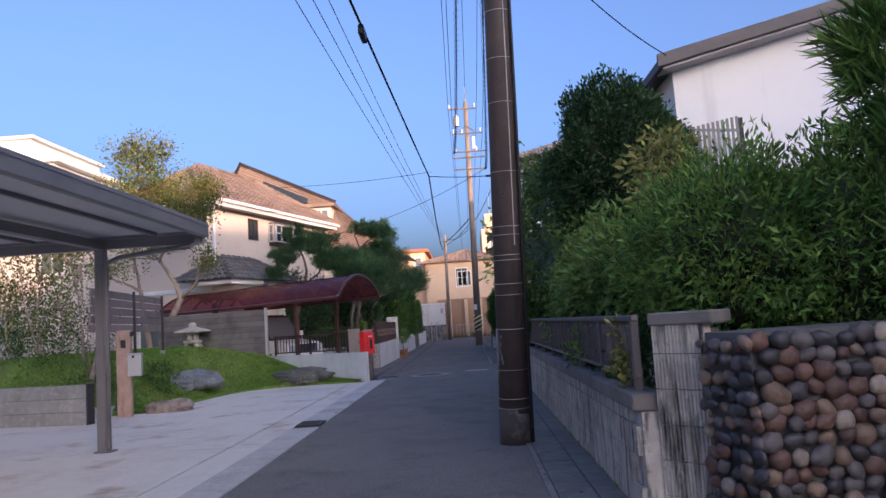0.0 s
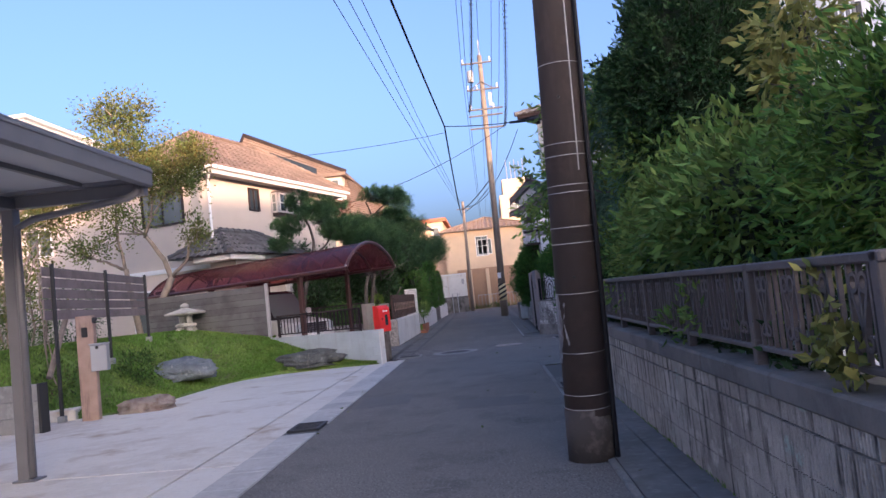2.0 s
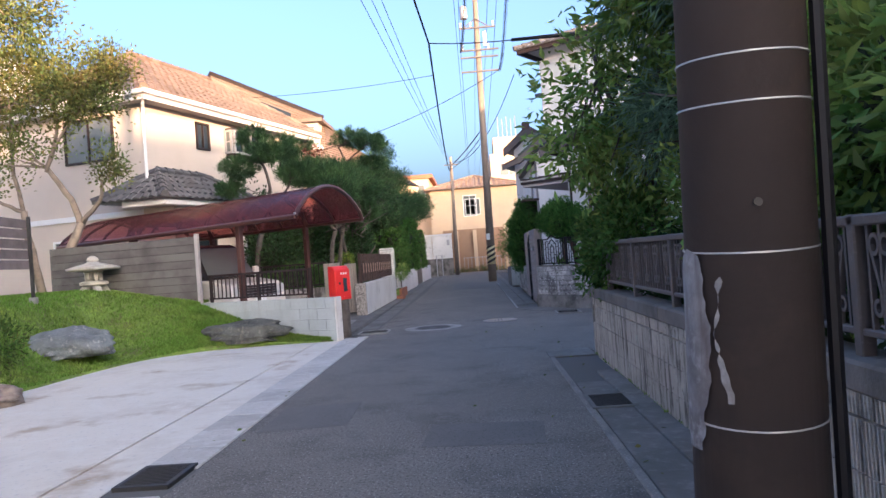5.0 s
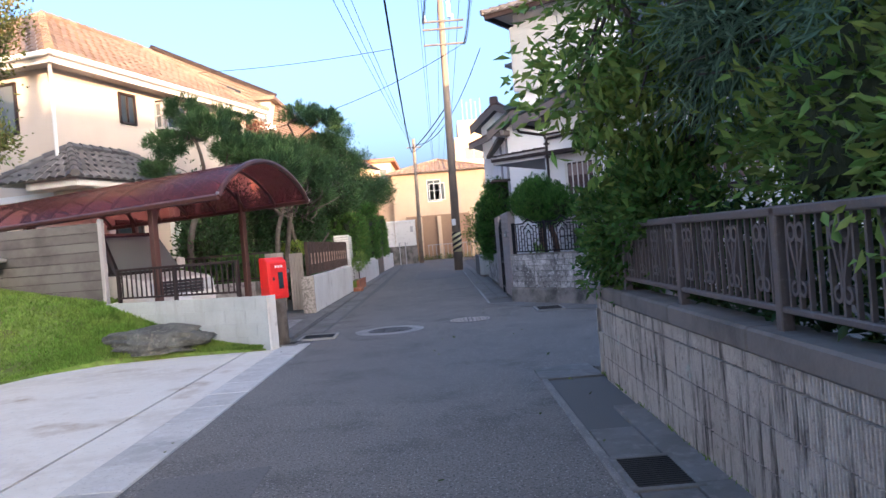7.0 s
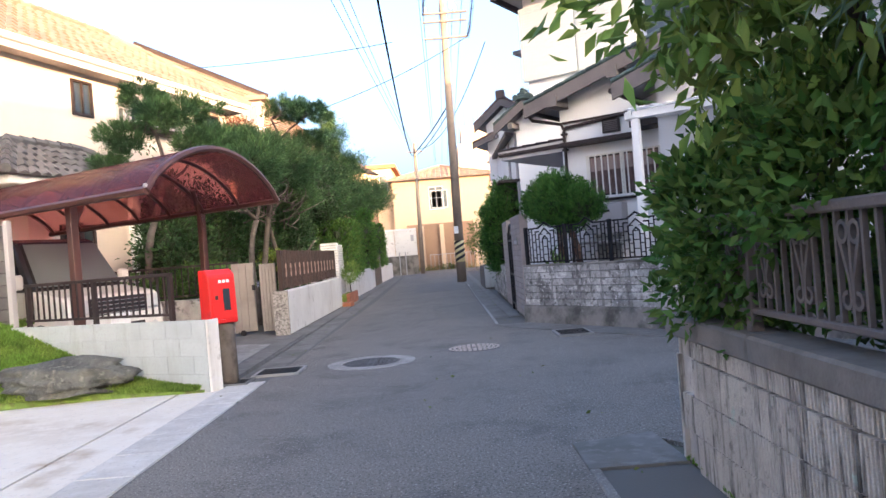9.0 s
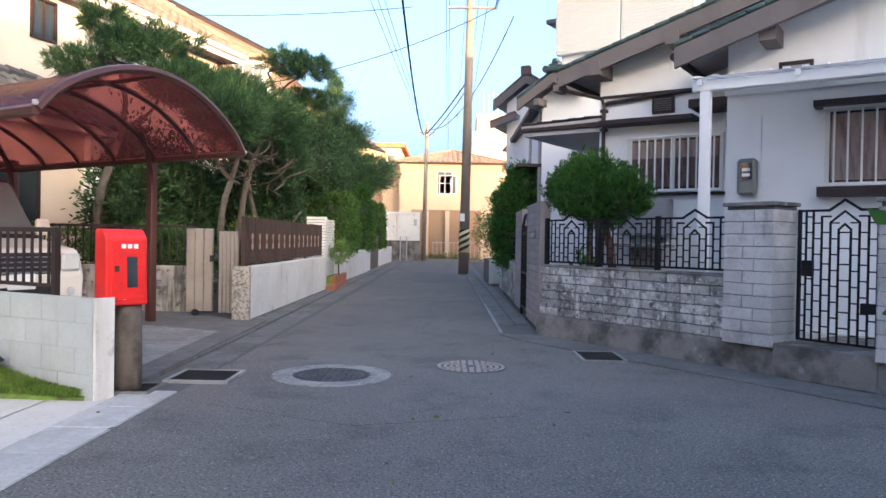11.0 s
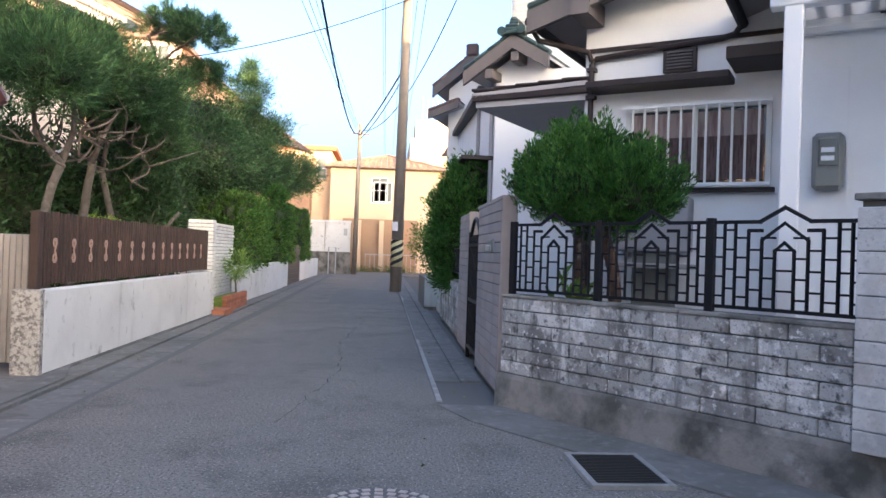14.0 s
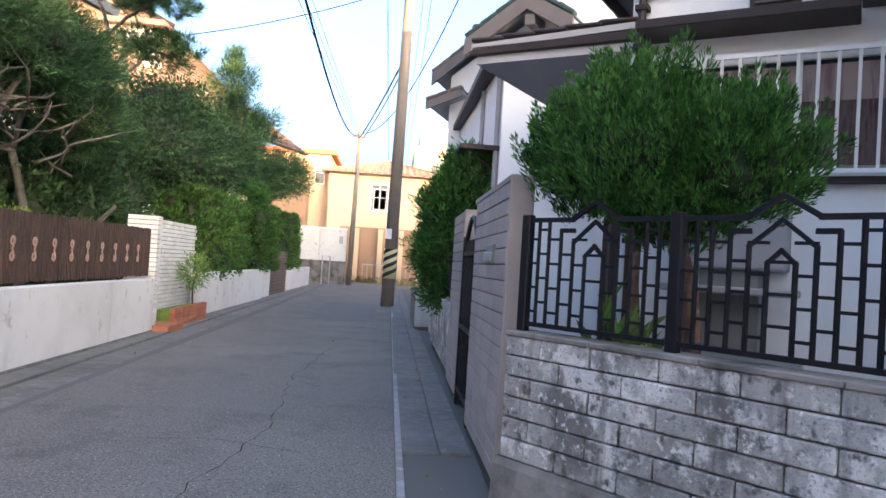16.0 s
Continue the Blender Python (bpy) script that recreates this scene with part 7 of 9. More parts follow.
bbox("string_course", bh, -4.6, 0.05, -0.05, 0.03, 3.15, 3.30, M_WHITEMETAL)
win_x(bh, 0.0, 2.28, 2.86, 5.24, 6.02, M_TRIM_DARK, 2, 1, m=BH)
# bay window
bbox("bay", bh, 0, 0.28, 3.75, 5.75, 5.08, 6.05, M_TRIM_DARK, 0.02)
win_x(bh, 0.28, 3.82, 5.68, 5.25, 5.95, M_SOFFIT, 4, 2, m=BH)
win_y(bh, 3.75, 0.03, 0.25, 5.25, 5.95, M_SOFFIT, 1, 2, m=BH)
win_x(bh, 0.0, 7.0, 8.1, 5.0, 6.0, M_TRIM_DARK, 2, 1, m=BH)
win_y(bh, 0.0, -2.75, -1.05, 4.8, 6.0, M_TRIM_DARK, 2, 1, m=BH)
win_y(bh, 0.4, -8.6, -7.4, 4.4, 5.4, M_WHITEMETAL, 2, 1, m=BH)
win_y(bh, 0.0, -3.4, -1.6, 0.6, 2.6, M_WHITEMETAL, 2, 1, m=BH)
# porch with its own little tiled roof
bbox("porch_wall", bh, 0, 1.0, -0.2, 2.9, 0, 3.40, M_BEIGE)
bbox("porch_fascia", bh, -0.2, 1.25, -0.8, 3.2, 3.28, 3.46, M_WHITEMETAL, 0.02)
hip_roof(bh, BH, -1.0, 1.4, -1.0, 3.4, 3.46, 0.85, M_TILE_GREY, M_SOFFIT, 0.26, ridge_along_v=True)
win_x(bh, 1.0, 0.6, 1.5, 0.5, 2.5, M_TRIM_DARK, 1, 1, m=BH)
bbox("pilaster", bh, 0.98, 1.15, 2.65, 2.9, 0, 3.28, M_WHITEMETAL)

# second house with the steep brown roof
sh = holder("steep_roofed_house", (-15, 52, 0), "house with a steep plain brown roof and a dormer", "house")
abox("wall", sh, -20.5, -8.9, 51, 75, 0, 8.0, M_BEIGE)
# a big slope that faces the lane, its left verge rising to the ridge, and a lower slope to its right
for P0, P1, P2, P3 in (((-15.9, 46.5, 8.4), (-8.4, 48.2, 6.6), (-9.0, 51.0, 10.2), (-15.0, 49.2, 12.95)), ((-8.4, 48.2, 6.6), (-3.9, 56.0, 6.2), (-8.6, 60.0, 9.6), (-9.0, 51.0, 10.2))):
    P0, P1, P2, P3 = Vector(P0), Vector(P1), Vector(P2), Vector(P3)
    nrm = (P1 - P0).cross(P3 - P0).normalized()
    n = 22
    for i in range(n):
        s0, s1 = i / n, min(1.0, (i + 1.1) / n)
        a0, b0, a1, b1 = P0.lerp(P3, s0), P1.lerp(P2, s0), P0.lerp(P3, s1), P1.lerp(P2, s1)
        part("roof_course", Geo().add([a0 + nrm * 0.08, b0 + nrm * 0.08, b1 + nrm * 0.02, a1 + nrm * 0.02, a0 - nrm * 0.1, b0 - nrm * 0.1, b1 - nrm * 0.1, a1 - nrm * 0.1], [(0, 1, 2, 3), (0, 4, 5, 1), (0, 3, 7, 4), (1, 5, 6, 2), (4, 7, 6, 5)]), M_TILE_BROWN, sh)
g = Geo()
g.add([(-15.0, 49.2, 12.95), (-9.0, 51.0, 10.2), (-9.0, 60, 6.5), (-20, 60, 6.5), (-21, 47, 7.0), (-15.9, 46.5, 8.4)], [(0, 3, 2, 1), (0, 5, 4), (0, 4, 3)])
part("rear_roof", g, M_TILE_BROWN, sh)
g = Geo().tube([(-16.0, 46.4, 8.4), (-15.05, 49.1, 13.0), (-9.0, 51.0, 10.25)], 0.16, 6)
part("ridge_trim", g, M_TRIM_DARK, sh)
part("skylight", Geo().add([(-13.4, 48.55, 11.2), (-10.6, 49.4, 10.0), (-10.65, 49.75, 10.45), (-13.45, 48.95, 11.7)], [(0, 1, 2, 3)]), M_WINDOW, sh)
abox("dormer", sh, -11.0, -9.0, 49.3, 52, 7.8, 9.7, M_BEIGE)
abox("dormer_roof", sh, -11.3, -8.7, 48.9, 52.3, 9.7, 9.9, M_TILE_BROWN)
win_y(sh, 49.3, -10.6, -9.2, 8.5, 9.5, M_WHITEMETAL, 3, 1)
abox("dormer_sill", sh, -11.1, -8.8, 49.0, 49.3, 8.1, 8.3, M_WHITEMETAL)
# cream block of flats far to the side
fl = holder("apartment_block", (-31, 48, 0), "sunlit cream apartment block with a flat roof", "apartment building")
abox("wall", fl, -42, -25.6, 45, 62, 0, 13.0, M_SIDING)
abox("roof_slab", fl, -42.3, -25.1, 44.6, 62.4, 13.0, 13.35, M_SIDING)
abox("roof_room", fl, -36, -28.2, 47, 56, 13.35, 15.2, M_SIDING)
abox("roof_room_slab", fl, -36.3, -27.9, 46.7, 56.3, 15.2, 15.4, M_SIDING)
for zf in (1.2, 4.2, 7.2, 10.2):
    for k in range(4):
        win_y(fl, 45, -40 + 3.6 * k, -38 + 3.6 * k, zf, zf + 1.5, M_WHITEMETAL, 2, 1)
    for k in range(4):
        win_x(fl, -25.6, 47 + 3.6 * k, 49 + 3.6 * k, zf, zf + 1.5, M_WHITEMETAL, 2, 1)

# ---------- right side: near white house behind the hedge ----------
nh = holder("gabled_house", (3.45, 12.5, 0), "plain white stucco house with a shallow brown roof", "house")
pts = [(3.45, 0), (10.0, 0), (10.0, 6.7), (7.0, 6.22), (3.45, 5.38)]
n = 5
part("wall", Geo().add([(x, y, z) for y in (12.5, 15.4) for x, z in pts], [tuple(range(n)), tuple(reversed(range(n, 2 * n)))] + [(i, (i + 1) % n, n + (i + 1) % n, n + i) for i in range(n)]), M_STUCCO, nh)


def slope_board(x0, x1, y0, y1, z0, z1, t):
    """A sloping board from (x0, z0) to (x1, z1), t thick."""
    return Geo().add([(x0, y0, z0), (x1, y0, z1), (x1, y1, z1), (x0, y1, z0), (x0, y0, z0 - t), (x1, y0, z1 - t), (x1, y1, z1 - t), (x0, y1, z0 - t)], [(0, 1, 2, 3), (7, 6, 5, 4), (0, 4, 5, 1), (1, 5, 6, 2), (2, 6, 7, 3), (3, 7, 4, 0)])


part("roof", slope_board(3.12, 7.3, 12.1, 15.6, 5.44, 6.44, 0.14), M_TRIM_DARK, nh)
part("bargeboard", slope_board(3.10, 7.3, 12.04, 12.10, 5.52, 6.52, 0.2), M_BARGE, nh, "brown bargeboard")
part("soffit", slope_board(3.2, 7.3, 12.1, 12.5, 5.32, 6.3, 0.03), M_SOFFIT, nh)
bl = holder("balcony_fence", (3.9, 12.0, 3.2), "grey slatted balcony fence on the white house", "fence")
for k in range(11):
    part("slat", Geo().box((3.42 + k * 0.085, 11.85 + 0.025 * k, 3.85 + 0.02 * k), (0.04, 0.02, 0.75)), M_METER, bl)
part("rail", Geo().box((3.85, 11.99, 4.2), (0.98, 0.03, 0.04), rz=16), M_METER, bl)
part("post", Geo().box((4.33, 12.12, 3.9), (0.06, 0.06, 1.0)), M_GRATE, bl)
part("deck", Geo().box((3.9, 12.15, 3.4), (1.2, 0.7, 0.1)), M_METER, bl)

# houses added on the other side and behind, to close and shade the place
def plain_house(name, x0, x1, y0, y1, h, wall_mat, roof_mat, label, rise=1.6):
    o = holder(name, ((x0 + x1) / 2, (y0 + y1) / 2, 0), label, "house")
    abox("wall", o, x0, x1, y0, y1, 0, h, wall_mat)
    hip_roof(o, I4, x0 - 0.5, x1 + 0.5, y0 - 0.5, y1 + 0.5, h, rise, roof_mat, M_SOFFIT, 0.6, ridge_along_v=(y1 - y0) > (x1 - x0))
    for zf in (1.0, 3.8):
        if zf + 1.2 < h:
            win_y(o, y0, x0 + 1.2, x0 + 3.0, zf, zf + 1.2, M_TRIM_DARK)
            win_x(o, x1, y0 + 1.2, y0 + 3.2, zf, zf + 1.2, M_TRIM_DARK)
    return o


plain_house("neighbour_house", 18, 28, 0, 18, 5.4, M_STUCCO, M_TILE_GREY, "unseen white house with a grey tiled roof, added on the right", 1.2)
plain_house("neighbour_house", 8.5, 17, -20, -4, 5.4, M_BEIGE, M_TILE_GREY, "unseen beige house added behind the viewer", 1.2)
# added unseen block; its height sets the sun's shadow line on the beige house
plain_house("apartment_block", 30, 42, -72, 9, 13.6, M_SIDING, M_TILE_GREY, "unseen long block added to keep the low sun off the beige house", 1.0)
plain_house("neighbour_house", -14, -5.5, -22, -8, 6.0, M_STUCCO, M_TILE_BROWN, "unseen white house added behind, across the lane")
plain_house("neighbour_house", 15, 24, 26, 38, 6.0, M_STUCCO, M_TILE_GREY, "plain white house added beyond the corner house")
plain_house("neighbour_house", -22, -13.5, 2, 18, 6.2, M_BEIGE, M_TILE_BROWN, "plain neighbouring house beyond the lawn garden")
plain_house("neighbour_house", 3.2, 10, 46, 56, 6.4, M_STUCCO, M_TILE_BROWN, "white house with a brown roof further along the lane")

# ---------- end of the lane ----------
oh = holder("ochre_house", (-1, 70, 0), "ochre and brown two-storey house lit by the low sun", "house")
abox("wall", oh, -3.9, 3.5, 68, 78, 0, 6.9, M_ORANGEWALL)
abox("lower_wall", oh, -3.0, 2.0, 67.6, 68, 0.0, 3.5, M_BROWNWALL)
abox("porch_void", oh, -1.6, 0.6, 67.5, 67.62, 0.2, 3.0, M_BROWNWALL)
for x in (-1.9, -0.4, 0.9):
    abox("porch_pillar", oh, x - 0.15, x + 0.15, 67.2, 67.6, 0, 3.4, M_ORANGEWALL)
hip_roof(oh, I4, -4.3, 4.0, 67.3, 78.6, 6.9, 1.3, M_TILE_BROWN, M_SOFFIT, 0.4, ridge_along_v=True)
win_y(oh, 68, -1.15, -0.1, 4.6, 6.3, M_WHITEMETAL, 2, 2)
win_y(oh, 68, -1.0, 0.2, 4.7, 6.0, M_SIDING, 3, 1)
oh2 = holder("flat_roofed_house", (-6, 72, 0), "tall flat-roofed cream house with an orange parapet", "house")
abox("wall", oh2, -9.5, -3.95, 69, 80, 0, 8.1, M_ORANGEWALL)
abox("parapet", oh2, -9.8, -3.6, 68.7, 80.2, 8.1, 8.4, M_TERRACOTTA)
abox("wing", oh2, -9.0, -5.2, 67.5, 69, 0, 5.9, M_BROWNWALL)
win_y(oh2, 69, -4.9, -4.3, 6.2, 7.6, M_WHITEMETAL, 1, 2)
plain_house("distant_house", 5, 16, 72, 82, 6.4, M_ORANGEWALL, M_TILE_BROWN, "distant ochre house beyond the junction")
plain_house("distant_house", -34, -14, 84, 98, 6.5, M_SIDING, M_TILE_BROWN, "distant cream house beyond the junction")
ap2 = holder("apartment_block", (6, 92, 0), "distant pale apartment block with roof aerials", "apartment building")
abox("wall", ap2, 2.0, 18, 90, 102, 0, 12.5, M_ORANGEWALL)
abox("roof_room", ap2, 2.5, 6, 91, 96, 12.5, 14.5, M_ORANGEWALL)
for zf in (1.5, 4.5, 7.5, 10):
    for k in range(4):
        win_y(ap2, 90, 3 + 3.6 * k, 5 + 3.6 * k, zf, zf + 1.4, M_WHITEMETAL, 2, 1)
for k in range(5):
    part("aerial", Geo().cyl((3.2 + 0.5 * k, 92, 14.4), (3.2 + 0.5 * k, 92, 17.0 - 0.3 * (k % 2)), 0.05, n=6), M_SILVER, ap2)
gw = holder("wall_far_white", (-4, 62.0, 0), "white boarded wall on a grey concrete base at the junction", "wall", kind="structure")
abox("base", gw, -6.5, -2.1, 60.8, 61.0, 0, 1.25, M_BASE)
for k in range(3):
    abox("panel", gw, -6.5 + 1.47 * k, -5.06 + 1.47 * k, 60.82, 60.98, 1.25, 3.0, M_WHITEWALL, 0.01)
abox("top_rail", gw, -6.5, -2.1, 60.75, 61.05, 2.95, 3.05, M_WHITEMETAL)
abox("meter_box", gw, -2.5, -2.3, 60.74, 60.8, 2.2, 2.6, M_SILVER)
gb_ = Geo()
gb_.tube([(-3.3, 60.4, 0), (-3.3, 60.4, 1.5), (-2.9, 60.4, 1.5), (-2.9, 60.4, 0)], 0.04, 6)
mesh_thing("bollard_hoop", gb_, M_SILVER, "grey steel hoop barrier by the far wall", "barrier")
gf = holder("garden_fence", (0, 66.9, 0), "low pale mesh fence before the ochre house", "fence")
for k in range(16):
    part("post", Geo().box((-1.4 + 0.3 * k, 67.0, 0.6), (0.03, 0.03, 1.2)), M_SILVER, gf)
part("rail", Geo().box((0.85, 67.0, 1.15), (4.6, 0.03, 0.04)), M_SILVER, gf)

# wires
wire("overhead_wire", (-2.9, -30, 7.0), (-1.15, 22.76, 5.95), 0.3, 0.02, "thick dark cable strung along the lane", 0)
wire("overhead_wire", (-1.15, 22.76, 5.95), (-1.75, 60.4, 8.2), 1.5, 0.022, "thick dark cable running to the far pole")
wire("overhead_wire", (-1.15, 22.76, 5.95), (0.58, 22.37, 5.76), 0.03, 0.012, "tie wire from the thick cable towards the corner house")
wire("overhead_wire", (2.2, 22.1, 5.70), (5.6, 27.6, 5.9), 0.1, 0.012, "service wire running on to the corner house")
mesh_thing("wire_sleeve", Geo().cyl((0.58, 22.37, 5.76), (2.2, 22.1, 5.70), 0.035, 0.045, 10), M_BLACKPLASTIC, "dark protective sleeve on the tie wire", "wire", smooth=True)
wire("overhead_wire", (2.05, 43.05, 10.0), (-1.6, 60.4, 8.2), 1.2, 0.02, "slack dark cable between poles")
for x0, x1, z in ((-0.6, -0.62, 13.95), (0.2, 0.42, 14.5), (1.0, 1.05, 13.95), (-0.4, -0.45, 12.45), (1.0, 1.3, 12.45)):
    wire("overhead_wire", (x0 * 0.6 + 0.1, 9.2, 13.6 if z > 13 else 12.0), (x1, 43.05, z), 0.5, 0.012, "thin dark power line")
    wire("overhead_wire", (x1, 43.05, z), (x1, 130, z), 0.8, 0.014, "thin dark power line")
wire("overhead_wire", (0.1, 9.2, 9.2), (-0.45, 43.05, 11.35), 1.3, 0.018, "cable with spiral hangers", 90)
wire("overhead_wire", (0.35, 9.2, 9.4), (1.35, 43.05, 10.3), 1.5, 0.016, "cable with spiral hangers", 90)
wire("overhead_wire", (-3.75, -30, 7.3), (-2.0, 60.4, 8.3), 0.45, 0.009, "thin dark service wire")
wire("overhead_wire", (-3.3, -30, 7.5), (-1.95, 60.4, 8.4), 0.5, 0.009, "thin dark service wire")
wire("overhead_wire", (-2.95, -30, 7.75), (-1.9, 60.4, 8.5), 0.5, 0.009, "thin dark service wire")
wire("overhead_wire", (-8.2, 40, 6.4), (1.35, 43.05, 10.3), 0.5, 0.014, "thin service wire to the beige house")
wire("overhead_wire", (-24, 46, 12.0), (-1.85, 43.05, 10.3), 0.8, 0.014, "thin service wire across the lane")
wire("overhead_wire", (0.3, 9.2, 7.0), (2.65, 10.05, 4.8), 0.25, 0.008, "thin service wire to the white house")
wire("overhead_wire", (0.4, 9.2, 6.9), (8.0, 12.0, 6.4), 0.5, 0.014, "service cable to the white house")
wire("overhead_wire", (0.42, 9.2, 7.6), (9.0, 8.0, 6.6), 0.5, 0.010, "service cable above the hedge")
wire("overhead_wire", (0.3, 9.2, 6.6), (-1.58, 10.0, 5.95), 0.2, 0.012, "slack tie wire to the thick cable")
jb = Geo().box((-1.55, 11.3, 5.93), (0.09, 0.42, 0.16), chamfer=0.02)
mesh_thing("cable_joint_box", jb, M_BLACKPLASTIC, "dark joint box on the thick overhead cable", "junction box")

wire("overhead_cable", (0.3, 43.1, 7.5), (-1.75, 60.4, 7.95), 0.12, 0.03, "black service cable between the concrete pole and the telephone pole")
wire("overhead_cable", (0.3, 43.1, 7.2), (-1.75, 60.4, 7.7), 0.2, 0.02, "black service cable between the concrete pole and the telephone pole")

# ---------- plants ----------
def leaf_mesh(name, P, D, length, ratio, mat, seed, fold=0.25, bend=0.25):
    """Many small folded leaves: base points P, directions D."""
    rng = np.random.default_rng(seed)
    n = len(P)
    D = D / (np.linalg.norm(D, axis=1, keepdims=True) + 1e-9)
    ref = rng.normal(size=(n, 3))
    S = np.cross(D, ref)
    S /= np.linalg.norm(S, axis=1, keepdims=True) + 1e-9
    N = np.cross(S, D)
    L = np.asarray(length).reshape(-1, 1) * rng.uniform(0.7, 1.25, (n, 1))
    W = L * ratio * rng.uniform(0.8, 1.2, (n, 1))
    mid = P + D * L * 0.45
    v = np.empty((n, 4, 3))
    v[:, 0] = P
    v[:, 1] = mid + S * W * 0.5 + N * W * fold
    v[:, 2] = P + D * L - N * L * bend * 0.3
    v[:, 3] = mid - S * W * 0.5 + N * W * fold
    idx = np.arange(n) * 4
    f = np.stack([np.stack([idx, idx + 1, idx + 2], 1), np.stack([idx, idx + 2, idx + 3], 1)], 1).reshape(-1, 3)
    me = bpy.data.meshes.new(name)
    me.vertices.add(n * 4)
    me.vertices.foreach_set("co", v.reshape(-1))
    me.loops.add(len(f) * 3)
    me.loops.foreach_set("vertex_index", f.reshape(-1).astype(np.int32))
    me.polygons.add(len(f))
    me.polygons.foreach_set("loop_start", (np.arange(len(f)) * 3).astype(np.int32))
    me.update(calc_edges=True)
    me.materials.append(mat)
    return me


def blob_points(rng, c, r, n, shell=0.55, rough=0.25, seed=0, box=0.0):
    """Points near the skin of a lumpy ellipsoid (or, with box, of a rounded block)."""
    d = rng.normal(size=(n, 3))
    d /= np.linalg.norm(d, axis=1, keepdims=True)
    lump = np.array([1 + rough * 2 * noise.noise(Vector(q) * 1.9 + Vector((seed * 7.7, 0, 0))) for q in d])
    rad = rng.uniform(shell ** 2, 1, n) ** 0.5 * lump
    if box:
        e = np.abs(d).max(axis=1)
        rad = rad * ((1 - box) + box / e)
    return np.array(c) + d * rad[:, None] * np.array(r), d


def foliage(rng, c, r, clumps, per, size, ratio, seed, sigma=0.16, shell=0.55, rough=0.25, up=0.2, droop=0.0, box=0.0, stiff=1.0):
    """Leaves in clumps over a lumpy crown: bases and directions."""
    C, d = blob_points(rng, c, r, clumps, shell, rough, seed, box)
    P = np.repeat(C, per, 0) + rng.normal(size=(clumps * per, 3)) * sigma * (0.6 + 0.4 * min(r))
    D = np.repeat(d, per, 0) * stiff + rng.normal(size=(clumps * per, 3)) * 0.65
    D[:, 2] += up - droop
    return P, D


def limb(g, p, q, r0, r1, rng, wob=0.08, n=7):
    pts = []
    p, q = Vector(p), Vector(q)
    ln = (q - p).length
    o = rng.normal(size=3) * wob * ln
    for i in range(n + 1):
        s = i / n
        b = math.sin(math.pi * s)
        pts.append(p.lerp(q, s) + Vector((o[0] * b, o[1] * b, o[2] * b * 0.4)) + Vector(tuple(rng.normal(size=3) * 0.01 * ln)))
    g.tube(pts, r0, 8, r1)
    return pts


def plant(name, base, blobs, mat, label, cat, seed, bark=None, trunk=(), size=0.07, ratio=0.42, per=9, density=1.0, core=0.0, **kw):
    """A tree or shrub: a trunk with limbs and a crown of leaves. blobs: (centre, radii, clumps)."""
    rng = np.random.default_rng(seed)
    o = holder(name, base, label, cat)
    if bark:
        g = Geo()
        for seg in trunk:
            limb(g, seg[0], seg[1], seg[2], seg[3], rng)
        for c, r, n in blobs:
            if trunk:
                near = min((Vector(s[1]) for s in trunk), key=lambda e: (e - Vector(c)).length)
                for k in range(4):
                    tip = Vector(c) + Vector(tuple(rng.normal(size=3))) * 0.5 * min(r)
                    limb(g, near, tip, max(0.012, 0.03 * min(1, max(r))), 0.006, rng, 0.12, 5)
        part("trunk", g, bark, o, smooth=True)
    # closed dark shells stop see-through and paint the shaded depth between leaves
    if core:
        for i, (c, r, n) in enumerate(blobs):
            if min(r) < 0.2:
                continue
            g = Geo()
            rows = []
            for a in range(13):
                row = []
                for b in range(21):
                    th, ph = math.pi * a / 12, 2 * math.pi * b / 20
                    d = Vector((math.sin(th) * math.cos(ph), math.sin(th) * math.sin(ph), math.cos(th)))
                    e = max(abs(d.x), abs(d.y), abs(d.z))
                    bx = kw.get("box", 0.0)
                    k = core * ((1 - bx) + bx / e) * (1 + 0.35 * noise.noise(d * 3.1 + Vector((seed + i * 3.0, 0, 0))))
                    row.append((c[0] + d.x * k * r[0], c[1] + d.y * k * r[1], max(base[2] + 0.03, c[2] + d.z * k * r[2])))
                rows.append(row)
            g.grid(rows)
            part("inner_crown", g, M_CORE, o, "dark solid shell standing in for dense inner growth and its shade")
    PP, DD = [], []
    for i, (c, r, n) in enumerate(blobs):
        P, D = foliage(rng, c, r, int(n * density), per, size, ratio, seed + i, **kw)
        PP.append(P)
        DD.append(D)
    PP, DD = np.concatenate(PP), np.concatenate(DD)
    PP[:, 2] = np.maximum(PP[:, 2], base[2] + 0.02)
    part("crown", leaf_mesh("crown", PP, DD, np.full(len(PP), size), ratio, mat, seed + 99), None, o)
    return o


# right-hand garden behind the railing
plant("hedge_shrub", (2.2, 7.3, 0.1), [((2.1, 6.9, 1.85), (0.85, 1.25, 0.85), 1500), ((2.9, 6.3, 1.8), (0.8, 0.9, 0.95), 900)], L_HEDGE, "dense mid-green podocarp hedge bulging over the railing", "hedge", 1, M_BARK, [((2.1, 7.0, 0.0), (2.1, 6.9, 1.5), 0.06, 0.03), ((2.8, 6.3, 0), (2.9, 6.2, 1.4), 0.06, 0.03)], size=0.085, ratio=0.3, per=14, sigma=0.09, core=0.72)
